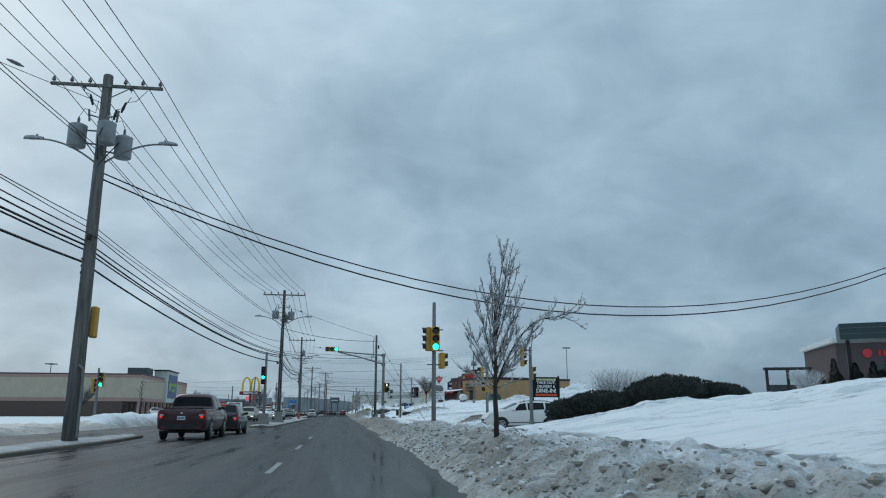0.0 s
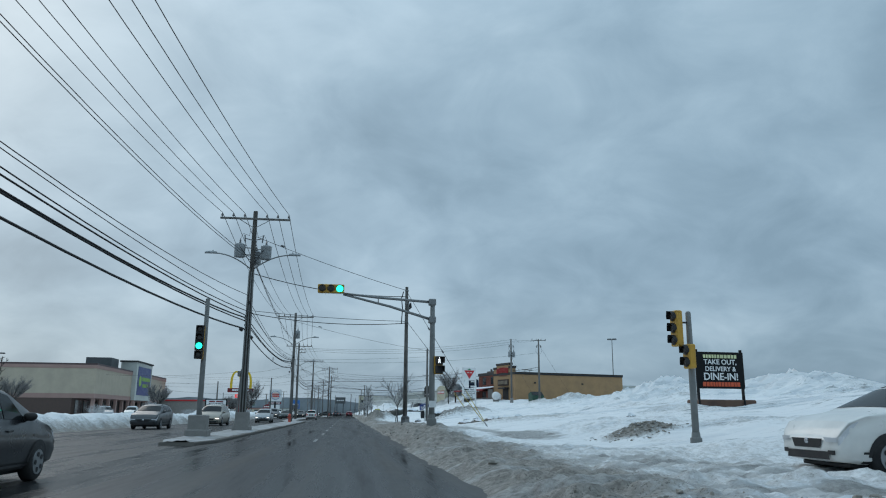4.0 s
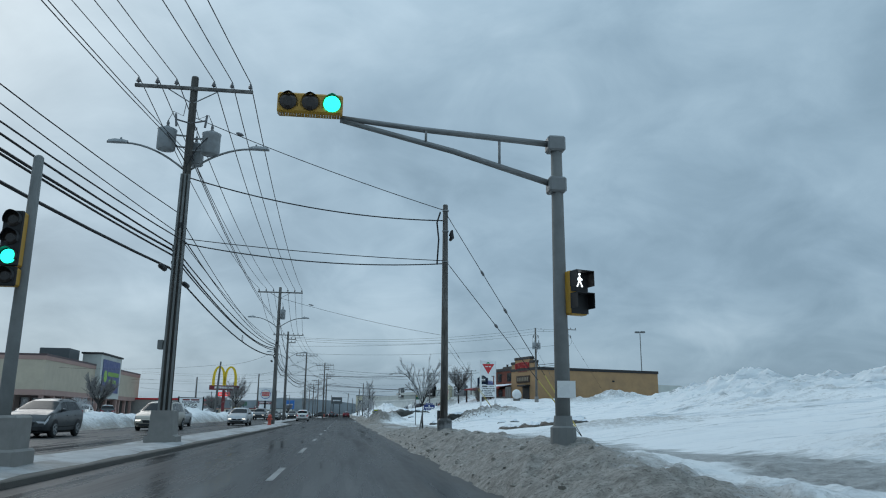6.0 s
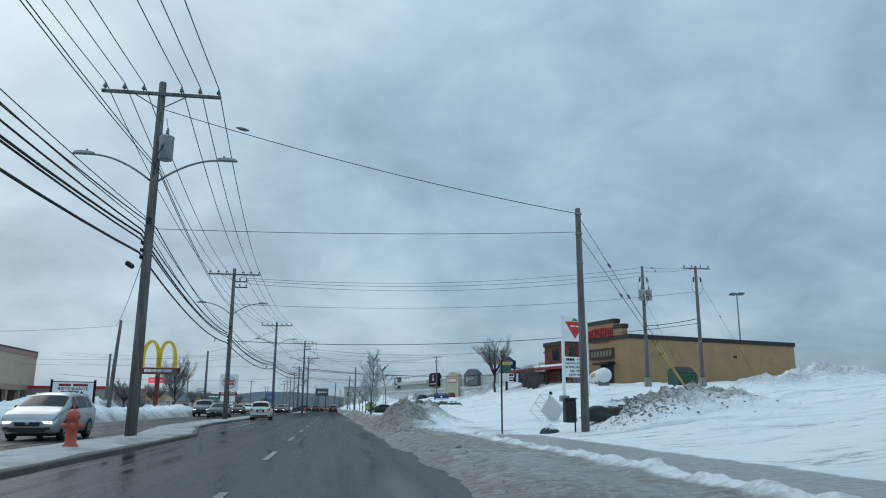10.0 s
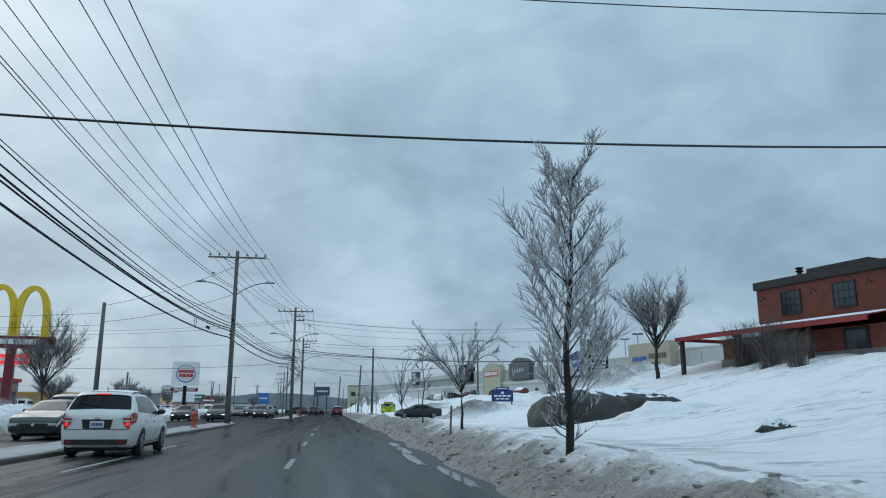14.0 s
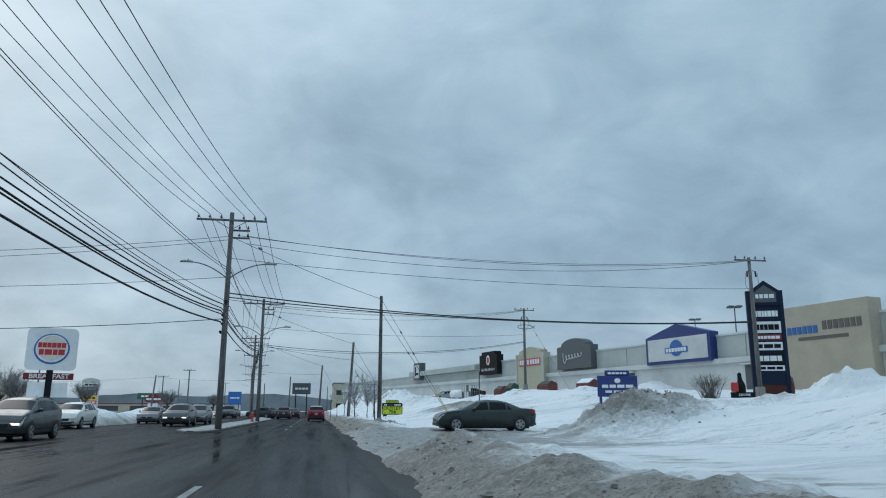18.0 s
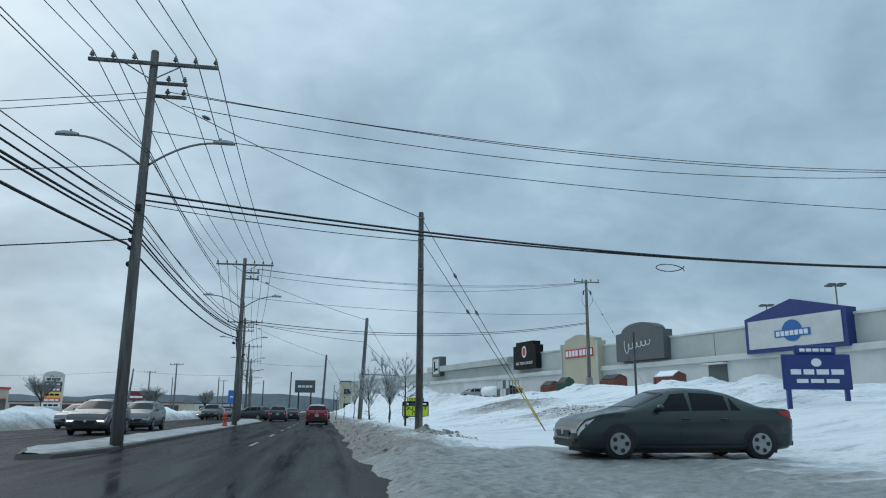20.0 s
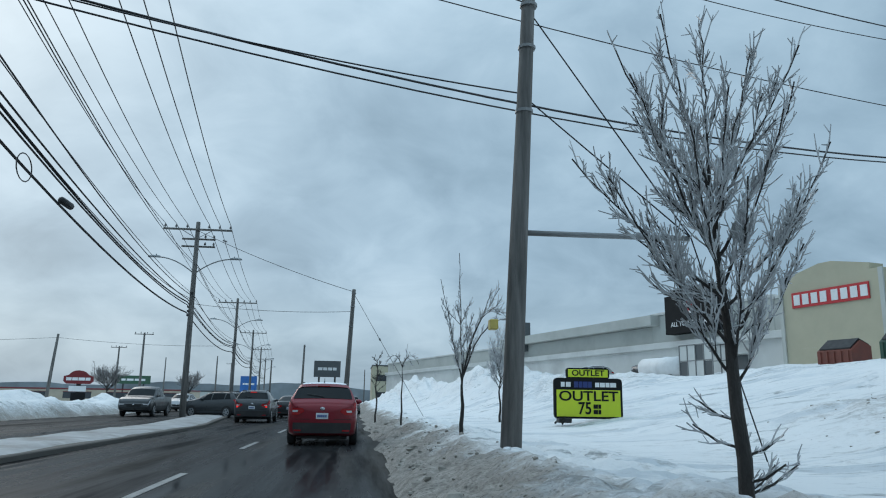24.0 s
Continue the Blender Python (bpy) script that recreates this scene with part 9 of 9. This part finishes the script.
g.prism([(36.1 + 0.62 * math.cos(2 * math.pi * k / 20), S(9.3) + 0.8 * math.sin(2 * math.pi * k / 20)) for k in range(20)], -0.93, -0.9)
part("emblem", g, SIGN_WHITE, f)
g = Geo()
g.prism([(36.1 + 0.4 * math.cos(2 * math.pi * k / 20), S(9.3) + 0.55 * math.sin(2 * math.pi * k / 20)) for k in range(20)], -0.96, -0.93)
part("emblem_core", g, SIGN_RED, f)
text("lettering", "ALL YOU CAN EAT", 0.52, SIGN_WHITE, f, (36.1, -0.93, S(7.75)), stretch=1.05)
f = fascia(45.6, 53.4, 3.0, 9.9, CREAM, "gabled_front", "cream gabled shop front", [(45.6, -2.0), (53.4, -2.0), (53.4, S(9.5)), (52.6, S(9.5)), (52.6, S(9.9)), (49.9, S(10.45)), (48.9, S(10.45)), (46.4, S(9.9)), (46.4, S(9.5)), (45.6, S(9.5))])
for x0 in (45.5, 53.2):
    g = Geo()
    g.box(x0, x0 + 0.3, -1.0, -0.9, -2.0, S(9.5))
    part("corner_trim", g, SAGE_WALL, f)
g = Geo()
g.box(46.6, 52.5, -1.0, -0.9, S(7.7), S(8.75), 0.02)
sg = part("sign_panel", g, SIGN_RED, f, "red sign panel")
g = Geo()
for k in range(8):
    x0 = 46.8 + k * 0.71 + (0.15 if k > 3 else 0)
    g.box(x0, x0 + 0.5, -1.03, -1.0, S(7.88), S(8.58))
part("lettering_bar", g, SIGN_WHITE, sg)
ol = [(57.0, S(6.7)), (65.0, S(6.7)), (65.0, S(9.7)), (64.2, S(9.8))] + [(61.0 + 3.0 * math.cos(math.pi * k / 12), S(9.75) + 1.0 * math.sin(math.pi * k / 12)) for k in range(13)] + [(57.8, S(9.8)), (57.0, S(9.7))]
f = fascia(57, 65, 6.7, 9.7, SIGN_GREY, "arched_sign", "dark grey arched shop sign", ol)
g = Geo()
pts = []
for k in range(60):
    t = k / 59
    pts.append((58.6 + 4.3 * t - 0.2 * math.sin(t * 38), -0.93, S(8.2) + (0.75 if k < 8 else 0.34) * math.cos(t * 38) * (1.0 - 0.3 * t) + 0.3 * t))
g.tube(pts, 0.055, 4, False)
part("script_squiggle", g, SIGN_WHITE, f, "white handwriting-like flourish")
f = fascia(76, 86.2, 6.3, 9.3, SIGN_BLUE, "gabled_sign", "white panel with a blue frame and gable", [(76, S(6.3)), (86.2, S(6.3)), (86.2, S(9.35)), (81.1, S(10.6)), (76, S(9.35))])
g = Geo()
g.box(76.4, 85.8, -0.96, -0.9, S(6.65), S(9.1))
pn = part("panel", g, WHITE_WALL, f)
g = Geo()
g.prism([(81.1 + 1.0 * math.cos(2 * math.pi * k / 20), S(7.95) + 0.9 * math.sin(2 * math.pi * k / 20)) for k in range(20)], -1.0, -0.96)
g.box(79.3, 82.9, -1.01, -0.96, S(7.45), S(8.05))
part("emblem", g, SIGN_SKY, pn)
g = Geo()
for k in range(7):
    g.box(79.5 + k * 0.47, 79.86 + k * 0.47, -1.04, -1.01, S(7.55), S(7.95))
part("lettering_bar", g, SIGN_WHITE, pn)
f = fascia(95.5, 104.5, 3, 10.4, BEIGE, "box_front", "beige box-shaped shop front", None, -1.4)
g = Geo()
for k in range(6):
    g.box(96.4 + k * 0.55, 96.8 + k * 0.55, -1.46, -1.4, S(7.9), S(8.55))
part("lettering_bar", g, SIGN_SKY, f)
g = Geo()
for k in range(7):
    g.box(100.1 + k * 0.55, 100.5 + k * 0.55, -1.46, -1.4, S(8.1), S(8.85))
g.box(97.5, 102.5, -1.43, -1.4, S(7.3), S(7.6))
part("lettering_bar", g, surf("dark_letters", (0.12, 0.10, 0.085), 0.6), f)
for x0, y0, w in ((90, 6, 3.5), (110, 8, 3), (20, 10, 4), (128, 7, 3.5)):
    g = Geo()
    g.box(x0, x0 + w, y0, y0 + 2.5, S(8.7), S(10.3), 0.05)
    part("roof_unit", g, SIGN_GREY, m_)
# propane cage, white tank by the wall
zt = gz(21.2, 274.0)
c = thing("gas_cage", 21.2, 274.0, zt, -75, "pale sheeted steel cage against the mall wall", "cage")
for k in range(5):
    for yy in (0.0, 1.3):
        g = Geo()
        g.box(k * 0.72 - 0.03, k * 0.72 + 0.03, yy - 0.03, yy + 0.03, -0.2, 2.05, 0.005)
        part("post", g, STEEL, c)
for z in (0.12, 1.08, 2.02):
    for yy in (0.0, 1.3):
        g = Geo()
        g.box(-0.03, 2.91, yy - 0.025, yy + 0.025, z - 0.025, z + 0.025, 0.005)
        part("rail", g, STEEL, c)
for k in range(4):
    for z in (0.15, 1.11):
        g = Geo()
        g.box(k * 0.72 + 0.035, k * 0.72 + 0.685, 0.01, 0.03, z, z + 0.88)
        part("panel", g, SIGN_GREY if (k + (z > 1)) % 3 == 0 else WHITE_WALL, c, "pale sheet panel")
g = Geo()
g.box(-0.04, 2.92, -0.05, 1.35, 2.05, 2.10, 0.01)
part("roof_sheet", g, WHITE_WALL, c)
c = thing("gas_tank", 21.2, 274.0, zt, -75, "long white horizontal tank with a dark end cap", "tank")
g = Geo()
g.tube([(-4.3, 0.6, 0.82), (-4.22, 0.6, 0.82), (-0.3, 0.6, 0.82), (-0.12, 0.6, 0.82)], [0.5, 0.64, 0.64, 0.3], 18)
part("shell", g, WHITE_PAINT, c, "", True)
g = Geo()
g.tube([(-4.85, 0.6, 0.95), (-4.55, 0.6, 0.9), (-4.31, 0.6, 0.82)], [0.14, 0.42, 0.60], 14)
part("end_cap", g, BLACK, c, "dark pointed end cap", True)
for sx in (-3.4, -1.2):
    g = Geo()
    g.box(sx - 0.15, sx + 0.15, 0.1, 1.1, -0.2, 0.34, 0.02)
    part("saddle", g, CONCRETE, c)

# far two-storey block and distant sheds
def shed(x, y, w, d, h, m, label, turn=0.0, band=None, bays=0, z0=None):
    zb = gz(x, y) - 0.2 if z0 is None else z0
    s = thing("shop_building", x, y, zb, turn, label, "building", "background buildings")
    g = Geo()
    g.box(-w / 2, w / 2, 0, d, -0.5, h, 0.04)
    part("wall", g, m, s)
    g = Geo()
    g.box(-w / 2 - 0.15, w / 2 + 0.15, -0.15, d + 0.15, h, h + 0.3, 0.03)
    part("roof_edge", g, band or ROOF_BLACK, s)
    for k in range(bays):
        x0 = -w / 2 + w * (k + 0.2) / bays
        x1 = -w / 2 + w * (k + 0.85) / bays
        for st in range(1 if h < 6 else 2):
            g = Geo()
            g.box(x0, x1, -0.06, 0.0, 0.9 + st * h * 0.48, 2.4 + st * h * 0.48)
            wn = part("window", g, WIN_DARK, s)
            g = Geo()
            g.box(x0 - 0.06, x1 + 0.06, -0.09, -0.0, 2.4 + st * h * 0.48, 2.5 + st * h * 0.48)
            part("lintel", g, band or ROOF_BLACK, wn)
    return s


shed(28, 420, 44, 20, 9, CREAM, "cream two-storey block at the end of the street", 0, SIGN_GREY, 9, 1.0)
shed(-70, 420, 60, 20, 3.0, BEIGE, "low beige shed far down the street", 0, SIGN_MAROON, 6, 0)
shed(-45, 470, 30, 15, 3.4, SAGE_WALL, "pale shed far down the street", 0, None, 4, 0)
shed(-27.5, 186, 14, 16, 3.2, surf("grey_beige_render", (0.27, 0.255, 0.235), 0.85), "low grey-beige burger restaurant with a red roof band", 82, SIGN_RED, 5)
shed(-38, 200, 12, 12, 3.2, SIGN_GREY, "dark grey annex behind the pylon", 82, None, 3)
shed(-42, 262, 20, 14, 3.4, TAN, "low tan restaurant beside a snowy lot", 80, surf("sign_ochre", (0.45, 0.26, 0.06), 0.6), 5)
shed(-46, 292, 24, 14, 3.8, BEIGE, "low beige shop row with snowy roofs", 80, SIGN_RED, 6)
shed(-58, 238, 22, 12, 4.5, SAGE_WALL, "pale shop behind the lot", 80, SIGN_NAVY, 4)
shed(-66, 60, 30, 24, 6.5, BEIGE, "beige store across the junction", 75, SIGN_NAVY, 6)

# left store with a blue sign tower
zb = 0.2
s_ = thing("discount_store", -36.6, 134.0, zb, math.degrees(math.atan2(48.5, -1.5)), "beige store with rose bands, dark arcade and a blue sign tower", "store")
# local x runs north along the front, local -y faces the street
LEN = 48.6
g = Geo()
g.box(0, LEN, 0.0, 40, 2.9, 7.5, 0.03)
part("upper_wall", g, BEIGE, s_)
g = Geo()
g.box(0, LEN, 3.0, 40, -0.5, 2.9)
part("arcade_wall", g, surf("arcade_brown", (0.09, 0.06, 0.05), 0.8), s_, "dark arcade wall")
for z0, z1, m in ((2.75, 3.4, PINK), (7.0, 7.5, PINK), (7.5, 7.75, surf("dark_coping", (0.08, 0.05, 0.05), 0.6))):
    g = Geo()
    g.box(-0.06, LEN + 0.06, -0.08, 40.06, z0, z1, 0.01)
    part("band", g, m, s_)
for k in range(13):
    x0 = 0.4 + k * (LEN - 1.2) / 12
    g = Geo()
    g.box(x0, x0 + 0.5, 0.05, 0.5, -0.5, 2.8, 0.02)
    part("arcade_post", g, PINK, s_)
for k in range(12):
    x0 = 1.6 + k * (LEN - 1.2) / 12
    g = Geo()
    g.box(x0, x0 + 3.0, 2.93, 3.0, 0.3, 2.5)
    part("shop_window", g, WIN_DARK, s_)
# tower
tw = Geo()
tw.box(20.6, 32.2, -0.7, 2, 2.8, 9.3, 0.05)
tower = part("sign_tower", tw, SAGE_WALL, s_, "square sign tower")
g = Geo()
g.box(20.4, 32.4, -0.9, 2.2, 9.3, 9.55, 0.02)
part("tower_cap", g, ROOF_BLACK, tower)
g = Geo()
g.box(21.6, 31.2, -0.78, -0.7, 3.7, 8.6, 0.01)
pn = part("blue_panel", g, SIGN_BLUE, tower, "blue sign panel")
g = Geo()
for k in range(10):
    g.box(24.6 + k * 0.62, 25.05 + k * 0.62, -0.81, -0.78, 6.2, 6.85)
for k in range(7):
    g.box(25.2 + k * 0.62, 25.65 + k * 0.62, -0.81, -0.78, 5.1, 5.7)
g.prism([(23.2 + 0.9 * math.cos(2 * math.pi * k / 16), 6.1 + 0.9 * math.sin(2 * math.pi * k / 16)) for k in range(16)], -0.81, -0.78)
part("lettering_bar", g, surf("lime_letters", (0.25, 0.42, 0.08), 0.6), pn)
for x0, y0 in ((20.8, -0.6), (31.5, -0.6)):
    g = Geo()
    g.box(x0, x0 + 0.5, y0, y0 + 0.5, -0.5, 2.9, 0.02)
    part("tower_leg", g, PINK, s_)
g = Geo()
g.box(14.5, 19.0, 2, 6, 7.7, 9.6, 0.05)
part("roof_unit", g, SIGN_GREY, s_)

# restaurant on the rise, beyond the shrubs
zb = 3.7
r_ = thing("grill_restaurant", 58.5, 67.5, zb, -20, "grey restaurant with a red lit sign above a snowy terrace", "restaurant")
g = Geo()
g.box(-3, 20, 0, 14, -1.5, 5.2, 0.04)
part("wall", g, surf("brown_render", (0.075, 0.055, 0.055), 0.85, 0.1), r_)
g = Geo()
g.box(-3.5, 20.5, -0.6, 14, 5.2, 5.75, 0.04)
part("cornice", g, WHITE_WALL, r_)
g = Geo()
for k in range(12):
    g.box(1.3 + k * 0.48, 1.62 + k * 0.48, -0.15, -0.02, 3.7, 4.3, 0.02)
part("sign_blocks", g, glow("lit_red_letters", (0.42, 0.02, 0.03), 0.2), r_, "red lit sign blocks")
g = Geo()
g.prism([(0.2 + 0.5 * math.cos(2 * math.pi * k / 16), 3.98 + 0.5 * math.sin(2 * math.pi * k / 16)) for k in range(16)], -0.15, -0.02)
part("emblem", g, SIGN_RED, r_)
for k in range(5):
    g = Geo()
    g.box(0.5 + k * 3.6, 3.2 + k * 3.6, -0.06, 0.0, 0.6, 2.8)
    part("window", g, WIN_DARK, r_)
zb = gz(38, 40)
c_ = thing("entrance_canopy", 42.2, 45.0, zb, -32, "black flat canopy on posts above the snow bank", "canopy")
g = Geo()
g.box(-2.5, 7, -2, 2, 6.8 - zb, 8.05 - zb, 0.04)
part("canopy_box", g, surf("dark_teal_canopy", (0.02, 0.04, 0.045), 0.5), c_, "dark canopy box")
g = Geo()
for z in (7.2, 7.65):
    g.box(-2.52, 7.02, -2.03, -2.0, z - zb, z - zb + 0.05)
part("canopy_line", g, SIGN_GREY, c_)
g = Geo()
for x0 in (-2, 6.5):
    g.box(x0, x0 + 0.3, -0.2, 0.2, -0.5, 6.85 - zb, 0.02)
part("post", g, BLACK, c_)
zb = gz(33, 42)
c_ = thing("patio_pergola", 33.6, 43.6, zb, -20, "dark patio frame with glass rail behind the snow", "pergola")
g = Geo()
for x0 in (-1.5, 0, 1.5):
    g.box(x0 - 0.1, x0 + 0.1, -0.1, 0.1, -0.4, 2.1, 0.01)
g.box(-1.7, 1.7, -0.3, 0.3, 2.1, 2.3, 0.02)
part("beam_frame", g, BLACK, c_)
g = Geo()
g.box(-1.4, 1.4, -0.02, 0.02, 0.1, 1.0)
part("glass_rail", g, WIN_DARK, c_)
# pole at the end of the service drop
side_pole(30.48, 26.31, 9.6, False, False, 0.0, False)

# overturned cart frame and waste bin by the guy pole
zb = gz(9.3, 111.8)
c = thing("overturned_rack", 9.2, 111.6, zb + 0.1, 25, "white wire rack tipped over in the snow", "rack")
g = Geo()
q = Matrix.Rotation(radians(38), 3, "Y")
for a_ in (-0.5, 0.5):
    for e_ in (-0.35, 0.35):
        g.tube([q @ Vector((a_, e_, 0)), q @ Vector((a_, e_, 0.95))], 0.025, 5)
for z in (0.05, 0.5, 0.95):
    for e_ in (-0.35, 0.35):
        g.tube([q @ Vector((-0.5, e_, z)), q @ Vector((0.5, e_, z))], 0.022, 5)
    for a_ in (-0.5, 0.5):
        g.tube([q @ Vector((a_, -0.35, z)), q @ Vector((a_, 0.35, z))], 0.022, 5)
part("frame", g, WHITE_PAINT, c)
g = Geo()
vv = [q @ Vector((a_, -0.35, z)) for a_, z in ((-0.48, 0.08), (0.48, 0.08), (0.48, 0.92), (-0.48, 0.92))]
g.add([tuple(p_) for p_ in vv] + [tuple(p_ + Vector((0, 0.02, 0))) for p_ in vv], [(0, 1, 2, 3), (7, 6, 5, 4), (0, 4, 5, 1), (1, 5, 6, 2), (2, 6, 7, 3), (3, 7, 4, 0)])
part("side_panel", g, WHITE_WALL, c)
for a_ in (-0.5, 0.5):
    g = Geo()
    cc = q @ Vector((a_, -0.35, 1.03))
    g.tube([cc + Vector((0, -0.03, 0)), cc + Vector((0, 0.03, 0))], 0.08, 10)
    part("castor", g, BLACK, c)
zb = gz(8.35, 105.6)
g = Geo()
g.box(-0.2, 0.2, -0.2, 0.2, 0.35, 1.15, 0.04)
g.box(-0.22, 0.22, -0.22, 0.22, 1.15, 1.22, 0.03)
g.tube([(0.2, 0, -0.2), (0.2, 0, 1.0)], 0.03, 5)
o = solo("litter_bin", g, BLACK, "small black litter bin fixed beside the pole", "litter bin")
o.matrix_basis = pose(8.4, 105.2, zb)

# low dark board with a standing statue, and a rust bin behind the plaza pylon
zb = gz(28.0, 212.6)
c = thing("entrance_board", 27.9, 212.4, zb, -20, "low dark entrance board standing in the snow", "sign")
board(c, "panel", -0.75, 0.75, 0.05, 0.42, 0.0, SIGN_BLACK, 0.12, 0.01)
text("lettering", "CENTRE", 0.2, SIGN_WHITE, c, (0.1, -0.13, 0.24))
board(c, "red_block", -0.7, -0.25, 0.44, 1.05, 0.05, SIGN_RED, 0.2, 0.05)
g = Geo()
g.tube([(0, 0, -0.1), (0, 0, 0.3), (0.02, 0, 0.9), (0, 0, 1.2), (-0.04, -0.02, 1.42), (-0.05, -0.04, 1.62), (-0.04, -0.05, 1.72)], [0.26, 0.33, 0.30, 0.17, 0.13, 0.13, 0.05], 14)
o = solo("statue", g, SIGN_BLACK, "plain dark upright statue behind the entrance board", "statue")
o.matrix_basis = pose(28.15, 213.0, zb)
skip(34.6, 218.6, -30, RUST_BOX, 2.2, 1.4, 0.95)

# low hills on the horizon, haze put into their pale blue-grey colour
g = Geo()
rows = []
for k in range(80):
    x = -900 + k * 23
    h = 24 + 14 * noise.noise(Vector((k * 0.13, 3.1, 0))) + 3 * noise.noise(Vector((k * 0.7, 1.1, 0)))
    rows.append([(x, 1500, -2), (x, 1500, h)])
g.sheet(rows)
tagged(solo("backdrop", g, surf("haze_toned_woods", (0.20, 0.225, 0.24), 0.95, 0.3, 0.02, 0.2, 0.0), "wooded skyline far beyond the street, pale with painted haze", "skyline"), kind="structure")
